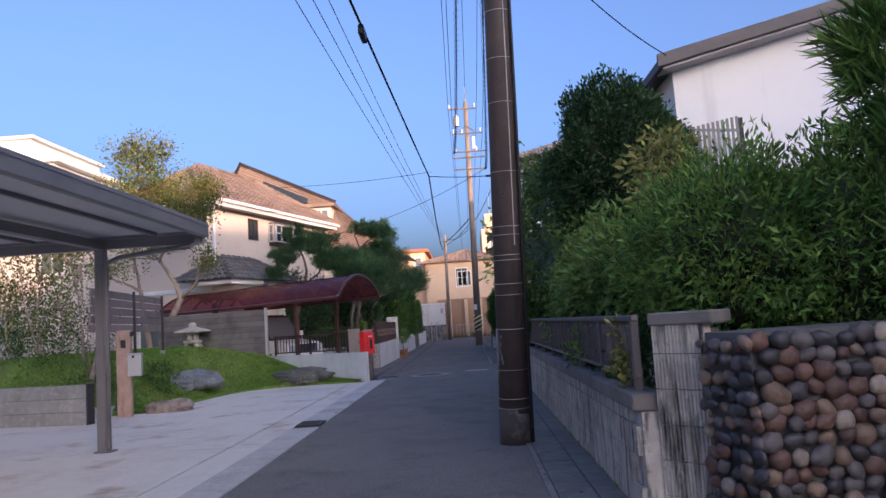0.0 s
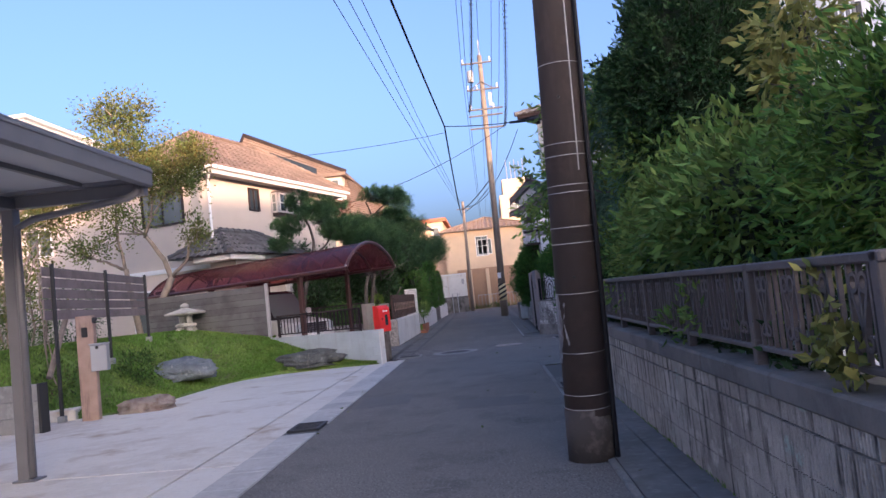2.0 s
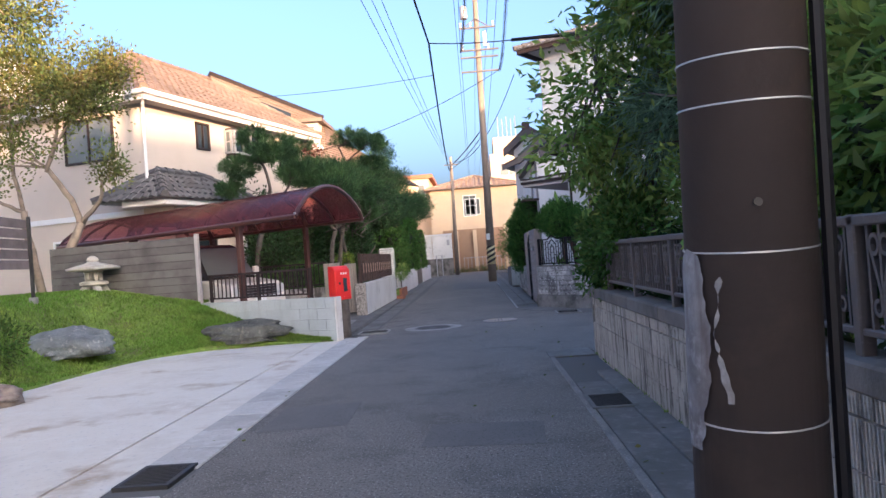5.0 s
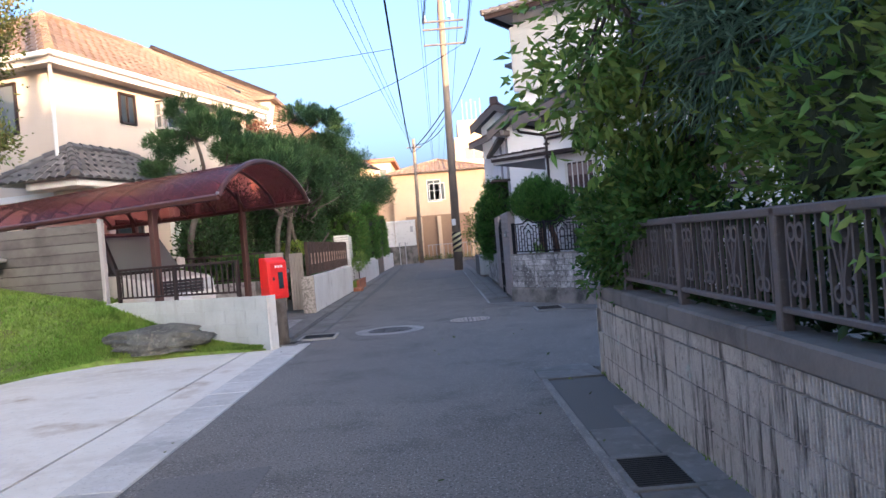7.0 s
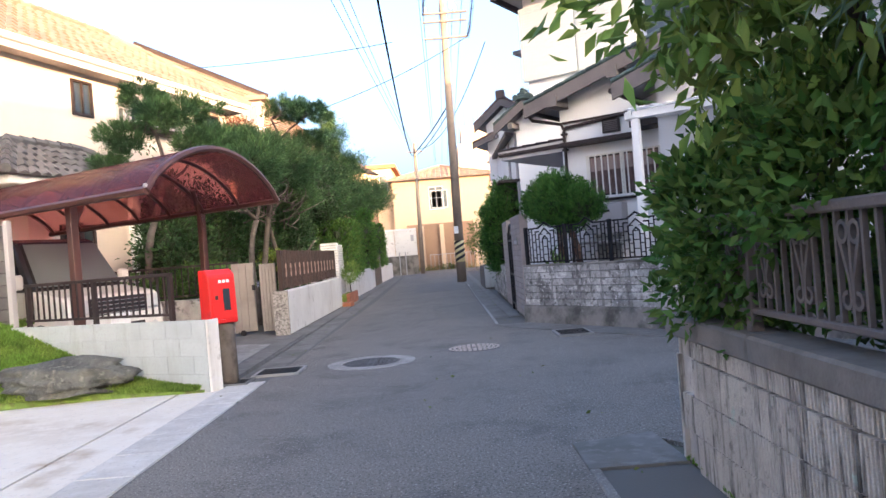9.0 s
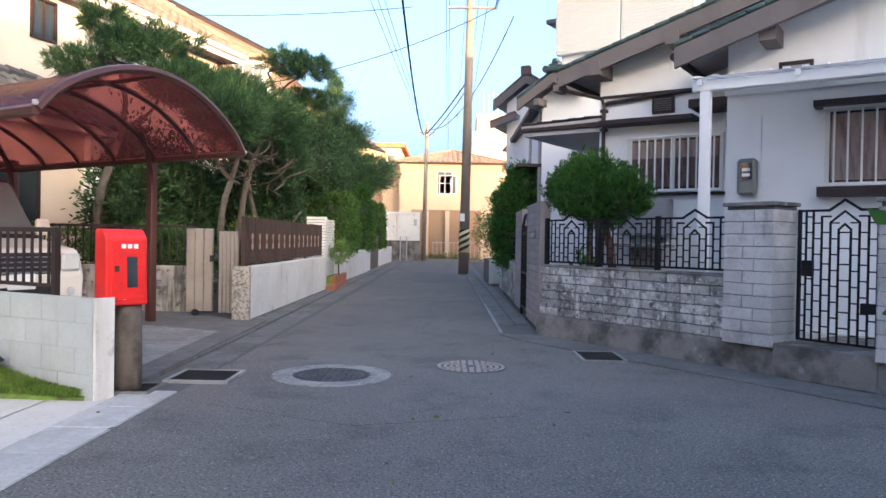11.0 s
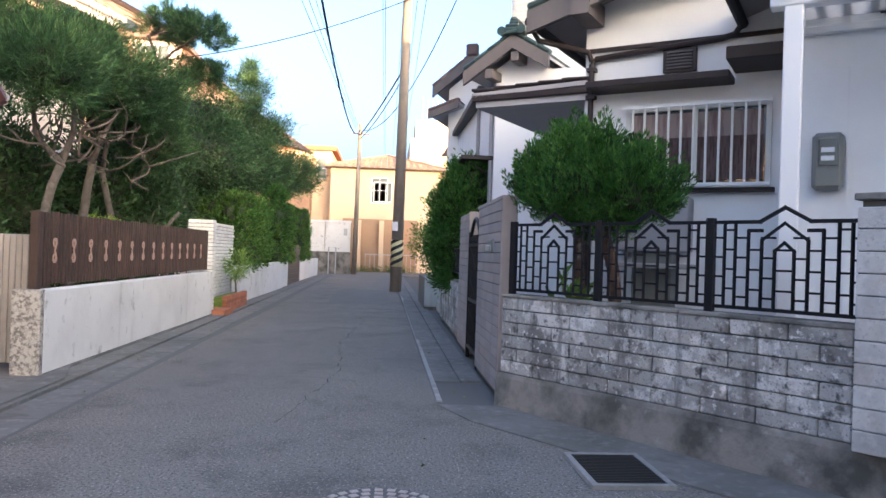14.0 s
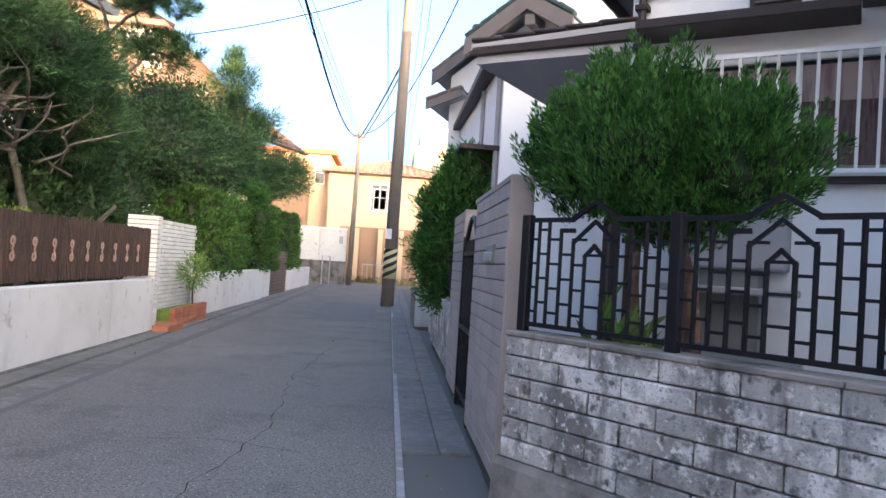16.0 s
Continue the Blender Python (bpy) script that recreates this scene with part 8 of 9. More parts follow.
plant("hedge_shrub", (1.8, 12, 0.1), [((1.65, 11.6, 1.65), (0.55, 1.4, 0.75), 700), ((2.0, 13.3, 1.9), (0.8, 1.3, 0.9), 600)], L_BROAD, "leafy green garden shrub behind the railing", "shrub", 2, M_BARK, [((1.8, 11.6, 0), (1.7, 11.6, 1.3), 0.05, 0.03), ((2.1, 13.3, 0), (2.0, 13.3, 1.4), 0.05, 0.03)], size=0.10, ratio=0.36, per=11, sigma=0.10, core=0.7)
plant("osmanthus_tree", (2.45, 12.0, 0.1), [((2.3, 11.9, 3.65), (1.1, 1.05, 1.3), 2900)], L_DARK, "dense dark evergreen tree with a rounded crown", "tree", 3, M_BARK, [((2.45, 12.0, 0), (2.4, 11.95, 2.4), 0.09, 0.06), ((2.4, 11.95, 2.3), (2.2, 11.7, 3.4), 0.05, 0.02), ((2.4, 11.95, 2.3), (2.6, 12.2, 3.5), 0.05, 0.02)], size=0.085, ratio=0.42, per=12, sigma=0.06, rough=0.14, shell=0.8, core=0.8)
plant("variegated_shrub", (2.2, 9.0, 0.1), [((2.15, 8.9, 3.1), (0.35, 0.35, 0.3), 34), ((2.3, 9.3, 3.35), (0.3, 0.3, 0.22), 26), ((1.95, 8.8, 2.75), (0.2, 0.2, 0.2), 14)], L_YELLOW, "sparse shrub with pale yellow variegated leaves", "shrub", 4, M_BARK, [((2.2, 9.0, 0), (2.15, 8.95, 2.6), 0.03, 0.015), ((2.15, 8.95, 2.4), (2.35, 9.3, 3.2), 0.015, 0.008)], size=0.12, ratio=0.45, per=10, sigma=0.12, droop=0.5)
plant("drooping_tree", (1.55, 15.2, 0.1), [((1.15, 15.2, 3.0), (0.85, 0.9, 0.85), 130), ((0.75, 15.3, 2.5), (0.5, 0.6, 0.5), 60), ((1.5, 14.6, 3.5), (0.8, 0.9, 0.7), 130), ((1.5, 15.4, 2.3), (0.7, 0.7, 0.7), 160), ((1.35, 13.8, 3.9), (0.7, 0.8, 0.5), 90)], L_BROAD, "loose tree with long drooping light green leaves over the wall", "tree", 5, M_BARK, [((1.6, 15.2, 0), (1.5, 15.2, 1.9), 0.06, 0.045), ((1.5, 15.2, 1.9), (1.0, 15.2, 3.2), 0.035, 0.012), ((1.5, 15.2, 1.9), (1.6, 14.6, 3.7), 0.035, 0.012), ((1.5, 15.2, 1.7), (1.6, 15.5, 2.4), 0.03, 0.012)], size=0.13, ratio=0.36, per=12, sigma=0.14, shell=0.3, droop=0.55)
plant("ivy_bush", (1.2, 15.9, 0.1), [((1.12, 15.9, 1.35), (0.36, 0.55, 0.62), 420), ((1.25, 15.2, 1.5), (0.4, 0.6, 0.5), 300)], L_CLIPPED, "dense glossy ivy-like bush spilling over the end of the wall", "bush", 6, M_BARK, [((1.3, 15.9, 0), (1.2, 15.9, 1.0), 0.03, 0.02)], size=0.075, ratio=0.5, per=12, sigma=0.07)
plant("cedar_tree", (2.75, 13.6, 0.1), [((2.3, 13.0, 2.5), (0.95, 1.0, 0.5), 260), ((2.5, 12.9, 3.4), (1.2, 1.3, 0.6), 380), ((2.8, 13.6, 4.3), (1.1, 1.3, 0.6), 320), ((1.75, 14.3, 3.9), (0.7, 0.7, 0.4), 150), ((1.6, 14.4, 2.6), (0.45, 0.6, 0.5), 130)], L_CEDAR, "dark cedar with hanging blue-green needle sprays", "tree", 7, M_BARK, [((2.8, 13.6, 0), (2.8, 13.5, 3.9), 0.12, 0.05), ((2.8, 13.5, 2.4), (2.3, 13.0, 2.5), 0.04, 0.02)], size=0.2, ratio=0.075, per=26, sigma=0.11, droop=0.75, shell=0.3, core=0.4)
plant("long_leaf_tree", (3.3, 6.1, 0.1), [((3.1, 5.8, 2.5), (0.36, 0.4, 0.8), 80), ((3.25, 6.0, 3.3), (0.45, 0.45, 0.55), 80), ((2.95, 5.7, 1.8), (0.25, 0.3, 0.4), 40)], L_HEDGE, "upright tree with tufts of long narrow leaves", "tree", 8, M_BARK, [((3.3, 6.1, 0), (3.25, 6.0, 3.0), 0.07, 0.03)], size=0.27, ratio=0.085, per=26, sigma=0.06, shell=0.4, up=0.5)
plant("laurel_tree", (2.1, 10.2, 0.1), [((1.72, 9.2, 1.8), (0.62, 1.35, 0.75), 520), ((1.75, 10.6, 1.9), (0.6, 1.0, 0.75), 360), ((1.75, 12.1, 2.8), (0.55, 0.9, 0.6), 170)], L_BROAD, "broadleaf tree with glossy light and dark leaves", "tree", 9, M_BARK, [((2.1, 10.2, 0), (2.0, 10.4, 2.0), 0.05, 0.03), ((2.0, 10.4, 1.9), (1.75, 12.0, 2.6), 0.03, 0.015)], size=0.125, ratio=0.36, per=12, sigma=0.12, droop=0.15, shell=0.6, core=0.66)
plant("railing_creeper", (1.0, 6.6, 0.86), [((0.98, 6.45, 1.2), (0.06, 0.14, 0.18), 16), ((0.97, 6.25, 1.0), (0.06, 0.13, 0.12), 14)], L_YELLOW, "yellow-green creeper growing through the railing", "creeper", 10, size=0.08, ratio=0.5, per=6, sigma=0.04)
plant("railing_creeper", (1.0, 8.6, 0.86), [((0.97, 8.4, 1.15), (0.05, 0.25, 0.2), 14), ((0.96, 9.0, 1.0), (0.06, 0.35, 0.1), 14), ((0.97, 11.5, 1.2), (0.05, 0.6, 0.16), 10)], L_BROAD, "green leafy shoots poking through the railing", "creeper", 11, size=0.09, ratio=0.36, per=5, sigma=0.05)
for i, (x, y) in enumerate(((1.15, 7.4), (1.2, 8.6), (1.2, 10.2), (1.2, 11.6), (1.2, 13.0), (1.2, 14.2))):
    plant("undergrowth", (x + 0.15, y, 0.5), [((x + 0.1, y, 1.0), (0.16, 0.8, 0.42), 150)], L_DARK, "dark undergrowth filling the space behind the railing", "shrub", 20 + i, size=0.08, ratio=0.42, per=8, sigma=0.08)

# corner house garden
def tufted_tree(base, lobes, trunk, mat, bark, label, seed, tuft=0.2, spikes=()):
    """A clipped conifer whose crown is made of upright flame-shaped tufts. lobes: (centre, radii, tufts)."""
    rng = np.random.default_rng(seed)
    o = holder("juniper_tree", base, label, "tree")
    g = Geo()
    for seg in trunk:
        limb(g, *seg, rng, 0.05)
    for c, r, n in lobes:
        near = min((Vector(q[1]) for q in trunk), key=lambda e: (e - Vector(c)).length)
        for k in range(5):
            limb(g, near, Vector(c) + Vector(tuple(rng.normal(size=3))) * 0.5 * min(r), 0.022, 0.006, rng, 0.1, 5)
    part("trunk", g, bark, o, smooth=True)
    PP, DD, SS = [], [], []
    for c, r, n in lobes:
        # solid dark shell, so that gaps between tufts look shaded
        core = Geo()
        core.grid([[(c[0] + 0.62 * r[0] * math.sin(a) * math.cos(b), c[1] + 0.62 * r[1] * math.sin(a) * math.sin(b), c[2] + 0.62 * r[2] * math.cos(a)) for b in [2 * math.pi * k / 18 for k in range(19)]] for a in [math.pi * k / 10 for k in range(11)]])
        part("inner_crown", core, M_CORE, o, "dark solid shell standing in for dense inner growth and its shade")
        for _ in range(int(n * 0.62)):
            d = rng.normal(size=3)
            d /= np.linalg.norm(d)
            p = np.array(c) + d * np.array(r) * rng.uniform(0.66, 1.0)
            ax = d * 0.5 + np.array((0, 0, 1.0)) + rng.normal(size=3) * 0.18
            PP.append((p, ax / np.linalg.norm(ax), tuft * rng.uniform(0.7, 1.25)))
    for p, ln in spikes:
        PP.append((np.array(p), np.array((0.05, 0.0, 1.0)), ln))
    P, D = [], []
    for p, ax, ln in PP:
        m = int(120 * ln / tuft)
        s = rng.uniform(0, 1, m)
        rad = 0.26 * ln * np.sin(np.pi * np.clip(s * 0.85 + 0.15, 0, 1)) ** 0.8
        rad = np.minimum(rad, 0.05)
        off = rng.normal(size=(m, 3))
        off -= np.outer(off @ ax, ax)
        off /= np.linalg.norm(off, axis=1, keepdims=True) + 1e-9
        P.append(p + np.outer((s - 0.25) * ln, ax) + off * (rad * rng.uniform(0.5, 1, m))[:, None])
        D.append(ax + off * 0.35 + rng.normal(size=(m, 3)) * 0.2)
    P, D = np.concatenate(P), np.concatenate(D)
    part("crown", leaf_mesh("crown", P, D, np.full(len(P), 0.042), 0.24, mat, seed + 9), None, o)
    return o


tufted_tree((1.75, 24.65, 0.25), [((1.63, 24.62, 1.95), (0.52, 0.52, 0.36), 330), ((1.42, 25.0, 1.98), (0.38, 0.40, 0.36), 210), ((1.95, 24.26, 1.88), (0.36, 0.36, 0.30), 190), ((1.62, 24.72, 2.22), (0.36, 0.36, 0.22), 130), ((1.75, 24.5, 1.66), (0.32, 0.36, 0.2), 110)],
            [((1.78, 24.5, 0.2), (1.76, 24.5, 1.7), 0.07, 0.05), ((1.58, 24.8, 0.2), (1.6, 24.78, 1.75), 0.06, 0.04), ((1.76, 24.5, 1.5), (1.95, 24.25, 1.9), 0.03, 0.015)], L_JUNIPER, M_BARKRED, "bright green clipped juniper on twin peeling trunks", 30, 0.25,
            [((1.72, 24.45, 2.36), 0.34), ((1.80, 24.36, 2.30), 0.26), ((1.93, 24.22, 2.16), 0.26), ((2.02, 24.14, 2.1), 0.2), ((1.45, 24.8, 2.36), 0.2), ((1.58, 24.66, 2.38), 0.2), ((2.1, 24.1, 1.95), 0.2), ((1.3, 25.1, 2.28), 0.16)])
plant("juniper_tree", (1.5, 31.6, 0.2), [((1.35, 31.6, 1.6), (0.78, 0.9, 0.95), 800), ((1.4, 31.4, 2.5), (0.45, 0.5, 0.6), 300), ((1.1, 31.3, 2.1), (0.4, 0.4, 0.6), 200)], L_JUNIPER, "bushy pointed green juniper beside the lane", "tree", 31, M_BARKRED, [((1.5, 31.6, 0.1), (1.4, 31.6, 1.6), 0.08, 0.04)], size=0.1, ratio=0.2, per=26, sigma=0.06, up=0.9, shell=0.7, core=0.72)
plant("dark_shrub", (2.1, 35.6, 0), [((1.9, 35.6, 1.0), (0.7, 1.3, 0.9), 300), ((1.8, 38.5, 1.3), (0.7, 1.6, 0.8), 300)], L_DARK, "dark shrubs beside the grey planter", "shrub", 32, size=0.1, ratio=0.4, per=9)
plant("yard_weed", (1.5, 24.5, 0.25), [((1.45, 24.55, 0.95), (0.18, 0.2, 0.14), 16)], L_BROAD, "small leafy weed on top of the block wall", "weed", 33, size=0.16, ratio=0.25, per=5, sigma=0.04, up=0.6)

# lawn garden trees
plant("maple_tree", (-9.5, 23.1, 1.0), [((-11.3, 22.6, 5.3), (1.3, 1.0, 0.8), 260), ((-9.8, 22.4, 6.0), (1.4, 1.1, 0.9), 330), ((-8.6, 22.2, 5.3), (1.0, 0.9, 0.6), 220), ((-10.0, 22.3, 7.2), (1.0, 0.7, 0.55), 150), ((-7.9, 22.2, 5.9), (0.55, 0.6, 0.4), 90), ((-12.3, 22.5, 4.6), (0.8, 0.8, 0.5), 110), ((-8.0, 22.2, 3.75), (0.35, 0.35, 0.4), 40), ((-10.8, 22.0, 3.6), (0.7, 0.6, 0.35), 40), ((-9.9, 22.1, 4.3), (0.9, 0.7, 0.4), 50)], L_MAPLE, "slender garden maple with curved pale trunks and thinning yellow-green leaves", "tree", 40, M_BARKPALE,
      [((-9.5, 23.1, 0.9), (-8.95, 22.7, 2.7), 0.12, 0.09), ((-8.95, 22.7, 2.7), (-8.3, 22.4, 3.5), 0.06, 0.03), ((-8.95, 22.7, 2.6), (-9.5, 22.4, 3.9), 0.08, 0.05), ((-9.5, 22.4, 3.9), (-9.4, 22.3, 5.6), 0.05, 0.02), ((-9.5, 22.4, 3.8), (-8.6, 22.2, 5.0), 0.04, 0.02), ((-10.0, 22.9, 1.0), (-10.2, 22.6, 3.0), 0.1, 0.07), ((-10.2, 22.6, 3.0), (-11.0, 22.3, 3.4), 0.05, 0.02), ((-10.2, 22.6, 3.0), (-10.2, 22.4, 5.4), 0.05, 0.02), ((-9.4, 22.3, 5.5), (-9.9, 22.3, 7.0), 0.022, 0.01), ((-8.6, 22.2, 4.9), (-8.0, 22.2, 5.8), 0.022, 0.01)], size=0.09, ratio=0.5, per=18, sigma=0.17, shell=0.2, rough=0.4)
plant("thin_autumn_tree", (-11.2, 19.5, 0.8), [((-11.4, 19.4, 3.6), (1.2, 1.0, 0.9), 110), ((-12.2, 19.2, 2.6), (0.8, 0.8, 0.8), 60), ((-10.6, 18.7, 2.4), (0.5, 0.5, 0.8), 40)], L_MAPLE, "thin-stemmed garden tree with orange and green leaves", "tree", 41, M_BARKPALE, [((-11.2, 19.5, 0.5), (-11.4, 19.4, 3.2), 0.06, 0.02), ((-10.9, 19.2, 0.5), (-10.6, 18.8, 2.6), 0.04, 0.015), ((-11.6, 19.4, 0.5), (-12.2, 19.2, 2.7), 0.045, 0.015), ((-11.0, 19.0, 0.5), (-11.6, 18.8, 3.8), 0.035, 0.01)], size=0.1, ratio=0.5, per=14, sigma=0.17, shell=0.2, rough=0.4)
plant("tall_sapling", (-8.6, 16.3, 0.5), [((-8.7, 16.2, 2.6), (0.5, 0.5, 0.6), 26), ((-9.1, 16.6, 3.2), (0.5, 0.5, 0.5), 20)], L_MAPLE, "bare young saplings with a few orange leaves", "sapling", 42, M_BARKPALE, [((-8.5, 16.2, 0.4), (-8.6, 16.2, 3.2), 0.02, 0.008), ((-8.8, 16.5, 0.4), (-9.1, 16.6, 3.4), 0.02, 0.008), ((-8.2, 15.9, 0.4), (-8.1, 15.8, 2.6), 0.015, 0.006)], size=0.08, ratio=0.45, per=6, sigma=0.12)
for i, (c, r, n, m) in enumerate((((-9.6, 16.6, 0.8), (0.9, 0.7, 0.6), 260, L_SHRUB), ((-8.3, 15.9, 0.55), (0.5, 0.35, 0.35), 120, L_SHRUB), ((-11.3, 17.2, 1.2), (1.0, 0.9, 0.9), 280, L_DARK), ((-7.35, 17.2, 0.62), (0.4, 0.4, 0.36), 110, L_SHRUB), ((-9.0, 22.8, 1.5), (0.35, 0.3, 0.35), 90, L_DARK), ((-12.6, 20.5, 1.3), (1.2, 1.2, 1.0), 300, L_DARK), ((-13.4, 22.6, 1.6), (1.1, 1.0, 1.4), 420, L_DARK), ((-11.2, 19.2, 1.2), (0.9, 0.7, 0.9), 320, L_SHRUB), ((-13.6, 18.6, 1.7), (1.2, 1.0, 1.5), 420, L_SHRUB), ((-12.6, 19.6, 2.4), (1.3, 0.9, 1.2), 520, L_SHRUB), ((-10.9, 21.2, 1.9), (0.8, 0.6, 0.9), 300, L_DARK))):
    plant("garden_shrub", (c[0], c[1], max(0.05, c[2] - r[2])), [(c, r, n)], m, "low green garden shrub on the lawn mound", "shrub", 50 + i, size=0.08, ratio=0.3, per=8, sigma=0.09, up=0.4)

# beige house garden: pines and evergreen trees behind the fences
PINE = dict(size=0.14, ratio=0.085, per=44, sigma=0.06, up=0.7, shell=0.45)
plant("cloud_pine", (-6.6, 27.9, 0), [((-6.9, 27.6, 4.3), (0.55, 0.55, 0.28), 90), ((-6.0, 27.5, 4.65), (0.6, 0.6, 0.3), 100), ((-5.4, 27.6, 4.0), (0.5, 0.5, 0.26), 80), ((-6.6, 27.8, 5.1), (0.5, 0.5, 0.28), 80), ((-7.2, 27.5, 3.7), (0.4, 0.4, 0.22), 60), ((-5.7, 28.4, 4.9), (0.6, 0.6, 0.3), 90)], L_PINE, "cloud-pruned garden pine with dark needle pads", "tree", 60, M_BARK, [((-6.6, 27.9, 0), (-6.3, 27.8, 3.0), 0.1, 0.07), ((-6.3, 27.8, 3.0), (-6.5, 27.7, 4.8), 0.06, 0.03), ((-6.3, 27.8, 3.2), (-5.5, 27.6, 3.9), 0.04, 0.02)], **PINE)
plant("spreading_pine", (-4.7, 29.6, 0), [((-4.4, 27.9, 3.5), (0.7, 0.9, 0.5), 230), ((-4.6, 29.0, 3.9), (0.85, 1.0, 0.55), 300), ((-4.3, 30.3, 3.7), (0.9, 1.1, 0.6), 300), ((-4.7, 31.4, 3.8), (0.85, 1.0, 0.55), 260), ((-4.2, 31.8, 3.1), (0.6, 0.8, 0.5), 180), ((-5.2, 28.4, 4.1), (0.7, 0.9, 0.45), 200), ((-5.2, 30.2, 4.3), (0.8, 1.0, 0.45), 200)], L_PINE, "wide old pine with twisted trunks leaning over the picket fence", "tree", 61, M_BARK,
      [((-4.7, 28.9, 0), (-4.6, 28.9, 2.4), 0.08, 0.06), ((-4.6, 28.9, 2.4), (-4.5, 28.1, 3.4), 0.05, 0.02), ((-4.6, 28.9, 2.4), (-4.7, 29.3, 4.0), 0.05, 0.02), ((-4.9, 29.6, 0), (-4.5, 29.7, 2.5), 0.09, 0.06), ((-4.5, 29.7, 2.5), (-4.3, 30.4, 3.6), 0.05, 0.02), ((-4.7, 30.6, 0), (-4.8, 30.9, 2.6), 0.07, 0.05), ((-4.8, 30.9, 2.6), (-4.7, 31.4, 4.0), 0.04, 0.02), ((-4.4, 31.3, 0.5), (-3.9, 32.2, 1.9), 0.05, 0.03)], size=0.14, ratio=0.085, per=40, sigma=0.08, up=0.6, shell=0.5, core=0.5)
def bare_twigs(o, seed, n, box):
    """Crooked bare twigs under a pine crown."""
    rng = np.random.default_rng(seed)
    for k in range(n):
        g = Geo()
        p = Vector([rng.uniform(a, b) for a, b in box])
        q = p + Vector((rng.normal(0, 0.35), rng.normal(0, 0.45), rng.uniform(0.05, 0.6)))
        limb(g, p, q, 0.018, 0.006, rng, 0.16, 5)
        part("twig", g, M_BARK, o, smooth=True)


bare_twigs(bpy.data.objects["spreading_pine"], 5, 70, ((-5.0, -4.0), (28.0, 31.6), (2.2, 3.3)))
plant("pad_pine", (-5.3, 34.6, 0), [((-4.1, 34.0, 5.8), (0.6, 0.8, 0.25), 130), ((-4.9, 34.8, 6.1), (0.7, 0.8, 0.28), 130), ((-4.3, 35.0, 5.1), (0.7, 0.8, 0.3), 130)], L_PINE, "tall pine with flat needle pads", "tree", 62, M_BARK, [((-5.4, 34.6, 0), (-5.2, 34.5, 4.0), 0.12, 0.07), ((-5.2, 34.5, 4.0), (-5.3, 34.6, 5.8), 0.06, 0.03), ((-5.2, 34.5, 3.9), (-4.4, 34.9, 5.0), 0.05, 0.02), ((-5.25, 34.5, 5.0), (-4.1, 34.1, 5.75), 0.045, 0.02)], **PINE)
plant("evergreen_tree", (-5.0, 37.5, 0), [((-4.6, 36.8, 3.3), (1.1, 1.5, 1.1), 520), ((-5.2, 38.5, 4.3), (1.3, 1.6, 1.1), 520), ((-4.7, 40.0, 3.6), (1.1, 1.6, 1.0), 420)], L_DARK, "broad dark evergreen tree behind the clipped hedge", "tree", 63, M_BARK, [((-5.0, 37.5, 0), (-4.9, 37.6, 2.8), 0.12, 0.07), ((-4.9, 37.6, 2.6), (-4.7, 39.8, 3.4), 0.06, 0.03)], size=0.11, ratio=0.42, per=16, sigma=0.14, core=0.7)
plant("conifer_tree", (-4.9, 44.5, 0), [((-4.7, 43.5, 4.2), (1.2, 1.6, 0.9), 330), ((-4.9, 45.0, 5.4), (1.2, 1.5, 0.9), 300), ((-4.3, 46.5, 4.0), (1.2, 1.5, 0.8), 300), ((-5.0, 44.2, 6.6), (0.6, 0.7, 0.7), 120), ((-3.8, 48.5, 4.4), (1.1, 1.4, 0.7), 220), ((-5.0, 44.4, 7.4), (0.22, 0.25, 0.45), 40)], L_PINE, "tall feathery conifer rising over the hedges", "tree", 64, M_BARK, [((-4.9, 44.5, 0), (-4.9, 44.5, 5.8), 0.14, 0.06), ((-4.9, 44.5, 3.0), (-4.2, 46.8, 3.9), 0.07, 0.03), ((-4.5, 45.5, 2.5), (-3.7, 48.3, 4.3), 0.08, 0.03)], size=0.22, ratio=0.09, per=26, sigma=0.14, up=0.4, shell=0.35)
plant("purple_leaf_tree", (-7.2, 36.0, 0), [((-7.0, 35.6, 5.6), (0.9, 0.9, 0.7), 160)], leaf_material("purple_leaf", (0.12, 0.045, 0.035), (0.2, 0.08, 0.04)), "purple-leaved tree in front of the beige house", "tree", 65, M_BARK, [((-7.2, 36, 0), (-7.1, 35.8, 5.0), 0.08, 0.04)], size=0.1, ratio=0.5, per=9, sigma=0.16)
plant("dark_garden_mass", (-6.2, 29.5, 0), [((-6.4, 28.6, 1.6), (0.8, 1.0, 1.5), 420), ((-6.2, 30.6, 1.8), (0.9, 1.2, 1.6), 420), ((-5.4, 32.0, 1.6), (0.8, 1.2, 1.4), 380), ((-5.6, 33.6, 2.2), (0.8, 1.2, 1.8), 380), ((-7.6, 31.6, 2.2), (0.9, 1.2, 2.0), 300), ((-5.1, 35.2, 2.2), (0.8, 1.0, 1.5), 380), ((-4.7, 33.0, 1.7), (0.5, 0.9, 1.2), 300)], L_DARK, "dark leafy shrubs under the garden pines", "shrub", 66, size=0.13, ratio=0.42, per=18, sigma=0.14, shell=0.55, core=0.7)
plant("round_shrub", (-5.6, 27.5, 0), [((-5.4, 27.35, 0.98), (0.95, 0.5, 0.5), 420), ((-7.4, 27.4, 0.95), (1.0, 0.5, 0.5), 340)], L_CLIPPED, "clipped rounded azalea shrub behind the stained wall", "shrub", 67, size=0.06, ratio=0.42, per=14, sigma=0.05, shell=0.8, rough=0.08)
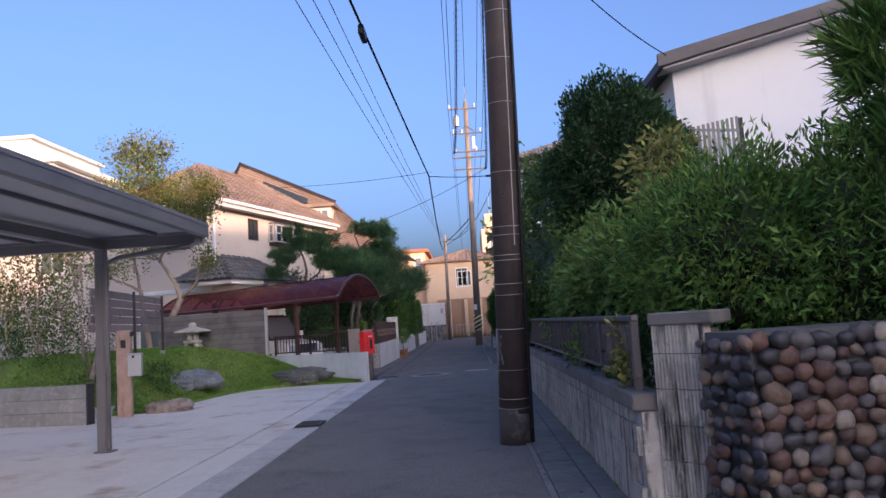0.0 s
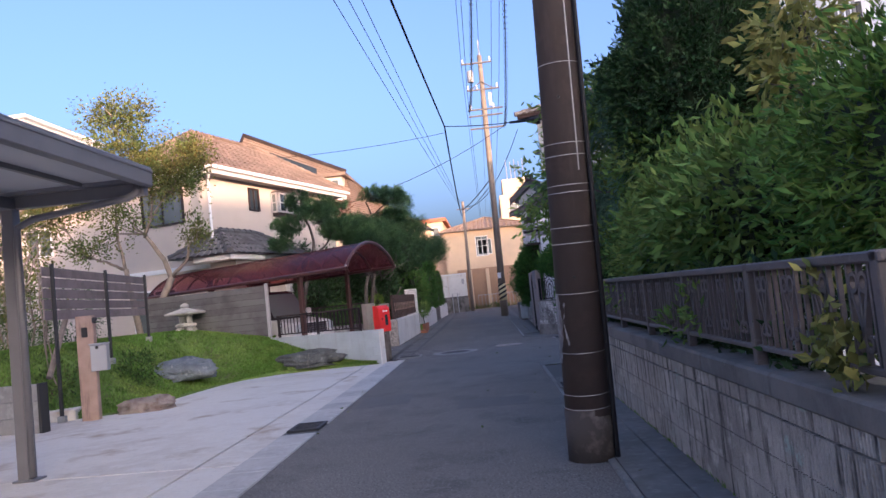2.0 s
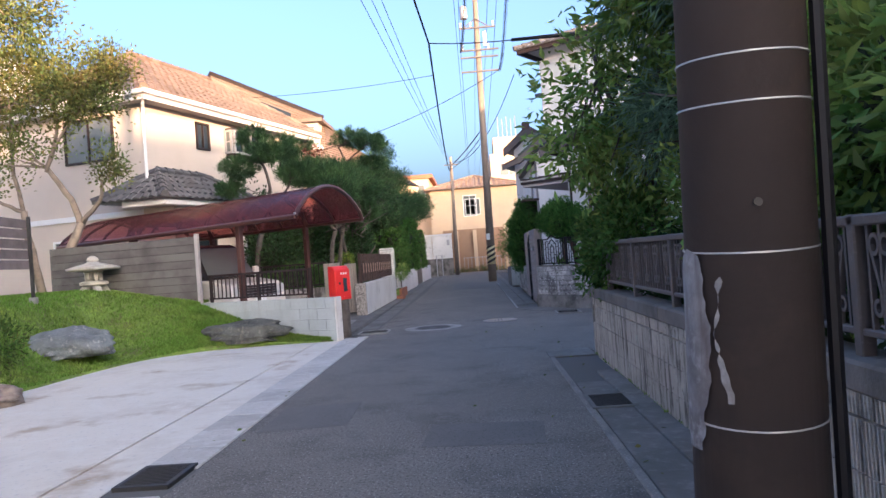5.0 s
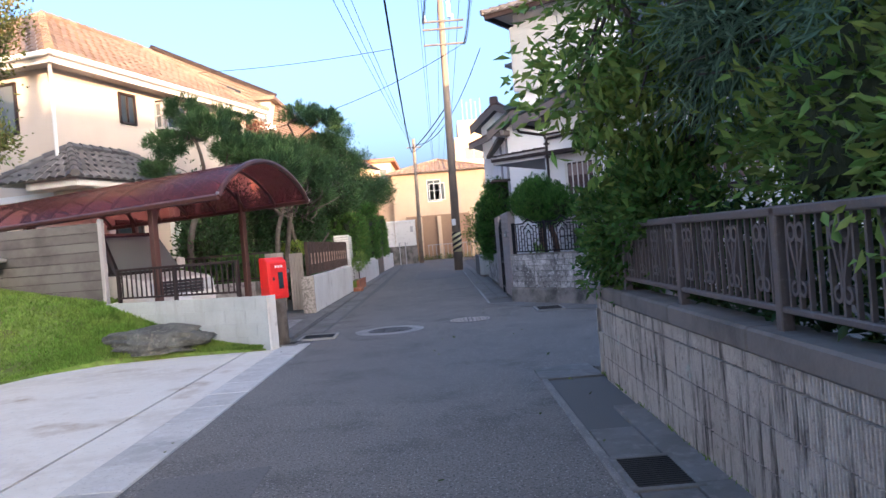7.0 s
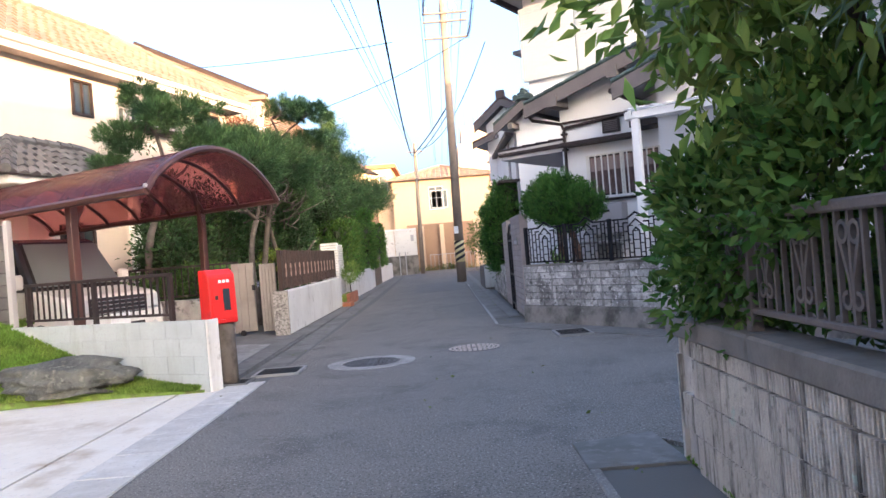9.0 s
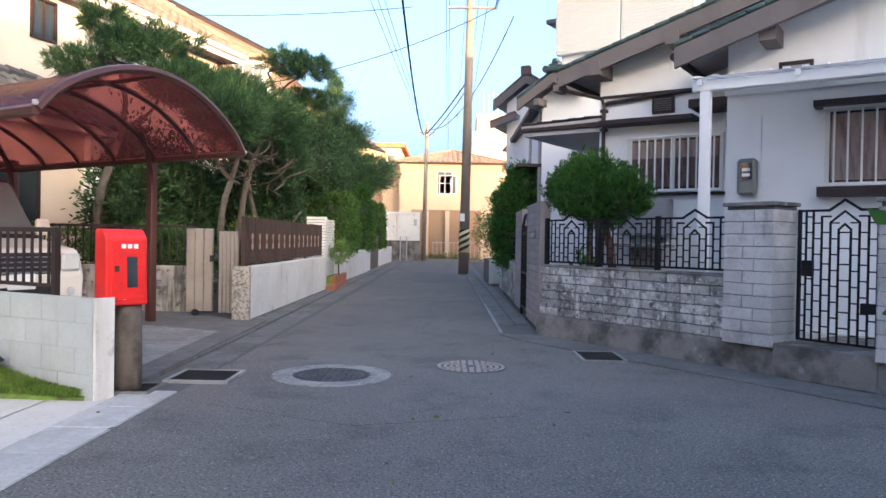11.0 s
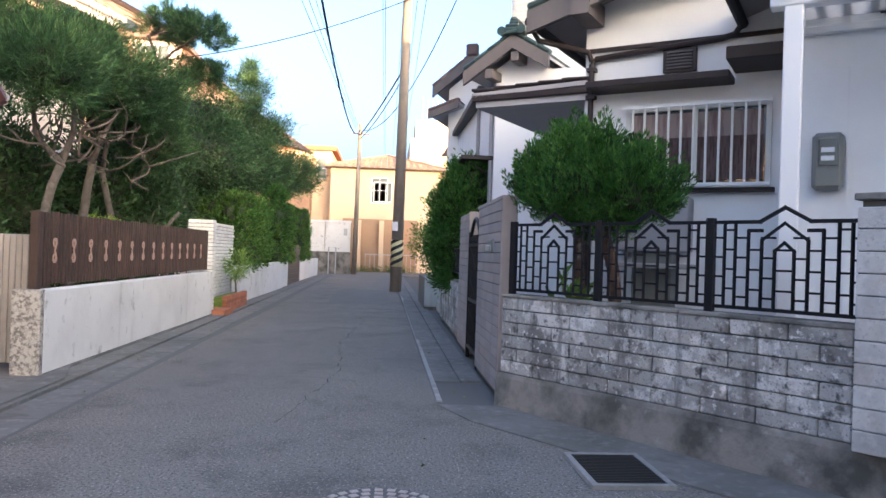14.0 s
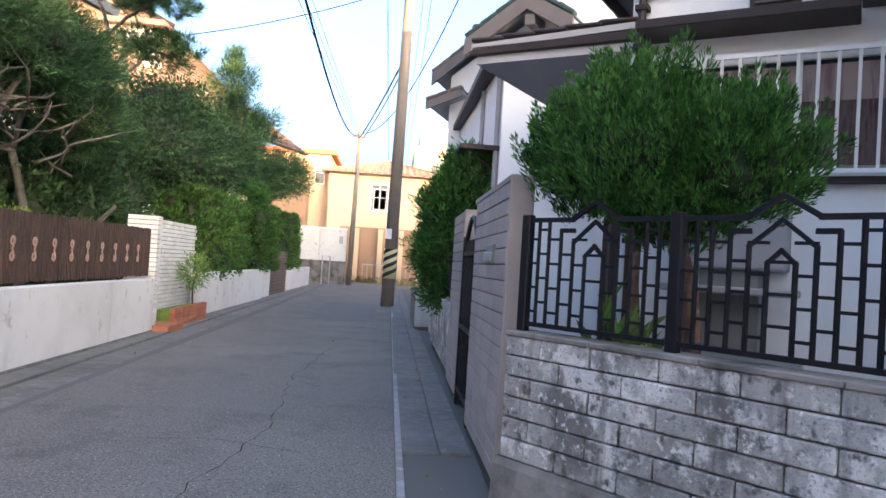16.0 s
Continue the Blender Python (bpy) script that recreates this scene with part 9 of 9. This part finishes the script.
plant("yellow_shrub", (-4.8, 30.4, 0), [((-4.7, 30.6, 1.5), (0.3, 0.7, 0.25), 120)], leaf_material("lime_leaf", (0.16, 0.24, 0.04), (0.2, 0.27, 0.05)), "lime-green clipped shrub behind the picket fence", "shrub", 68, size=0.06, ratio=0.42, per=10, sigma=0.05, shell=0.8)
HEDGE = dict(size=0.1, ratio=0.4, per=18, sigma=0.05, shell=0.88, rough=0.05, box=0.85, up=0.4, core=0.86)
plant("clipped_hedge", (-4.0, 38.2, 0.2), [((-4.05, 38.4, 1.72), (0.62, 2.4, 0.92), 1500)], L_CLIPPED, "tall neatly clipped box-shaped hedge above the cream wall", "hedge", 70, M_BARK, [((-4.0, 37.5, 0), (-4.0, 37.5, 1.2), 0.05, 0.03), ((-4.0, 39.3, 0), (-4.0, 39.3, 1.2), 0.05, 0.03)], **HEDGE)
plant("clipped_hedge", (-4.1, 44.0, 0.2), [((-4.0, 44.0, 1.85), (0.6, 2.0, 1.0), 1000)], L_CLIPPED, "second clipped hedge block with feathery top", "hedge", 71, M_BARK, [((-4.1, 44, 0), (-4.1, 44, 1.2), 0.05, 0.03)], **HEDGE)
plant("clipped_hedge", (-4.1, 50.5, 0.2), [((-4.1, 50.5, 1.9), (0.6, 2.2, 1.1), 800)], L_CLIPPED, "far clipped hedge block near the junction", "hedge", 72, M_BARK, [((-4.1, 50.5, 0), (-4.1, 50.5, 1.2), 0.05, 0.03)], **HEDGE)
plant("planter_shrub", (-3.35, 34.9, 0.3), [((-3.3, 34.7, 0.95), (0.22, 0.4, 0.3), 60)], L_BROAD, "light green bamboo-like plant in the terracotta planter", "plant", 73, M_BARK, [((-3.35, 34.9, 0.3), (-3.25, 34.8, 1.0), 0.02, 0.012)], size=0.13, ratio=0.14, per=12, sigma=0.08)
plant("hedge_fern", (-3.5, 41.2, 0.9), [((-3.5, 41.0, 2.85), (0.35, 0.8, 0.25), 60)], L_JUNIPER, "feathery sprays above the hedge tops", "plant", 74, size=0.25, ratio=0.08, per=14, sigma=0.08, up=1.2)
plant("verge_grass", (-0.3, 66.0, 0), [((-0.3, 66.3, 0.12), (2.6, 0.5, 0.16), 120)], L_SHRUB, "strip of grass at the far junction", "grass", 75, size=0.15, ratio=0.2, per=8, up=0.6)
plant("far_tree", (3.0, 63.5, 0), [((2.6, 63.0, 2.0), (1.2, 1.2, 1.6), 240)], L_SHRUB, "small leafy tree at the far junction", "tree", 76, M_BARK, [((3.0, 63.5, 0), (2.8, 63.2, 1.4), 0.07, 0.04)], size=0.16, ratio=0.42, per=8, sigma=0.2)


# weeds and moss along the wall foot
def verge_place(rng):
    y = rng.uniform(5, 16.3)
    return 0.925 + abs(rng.normal(0, 0.012)) * -1, y + 0.1 * math.sin(y * 9), 0.025


blades(700, 8, verge_place, 0.03, 0.006, "moss_tuft", M_GRASS, "sparse moss and weeds at the foot of the block wall")


def litter(n, seed):
    rng = np.random.default_rng(seed)
    P = np.stack([rng.choice([-2.7, -2.6, 0.45, 0.6, 0.8, 0.2, -0.6], n) + rng.normal(0, 0.12, n), rng.uniform(6, 34, n), np.full(n, 0.022)], 1)
    D = rng.normal(size=(n, 3))
    D[:, 2] *= 0.1
    me = leaf_mesh("fallen_leaves", P, D, np.full(n, 0.045), 0.5, L_MAPLE, seed, 0.05, 0.05)
    return tagged(new("fallen_leaves", me), "a few dry fallen leaves along the gutters", "leaves", kind="stuff")


litter(90, 5)
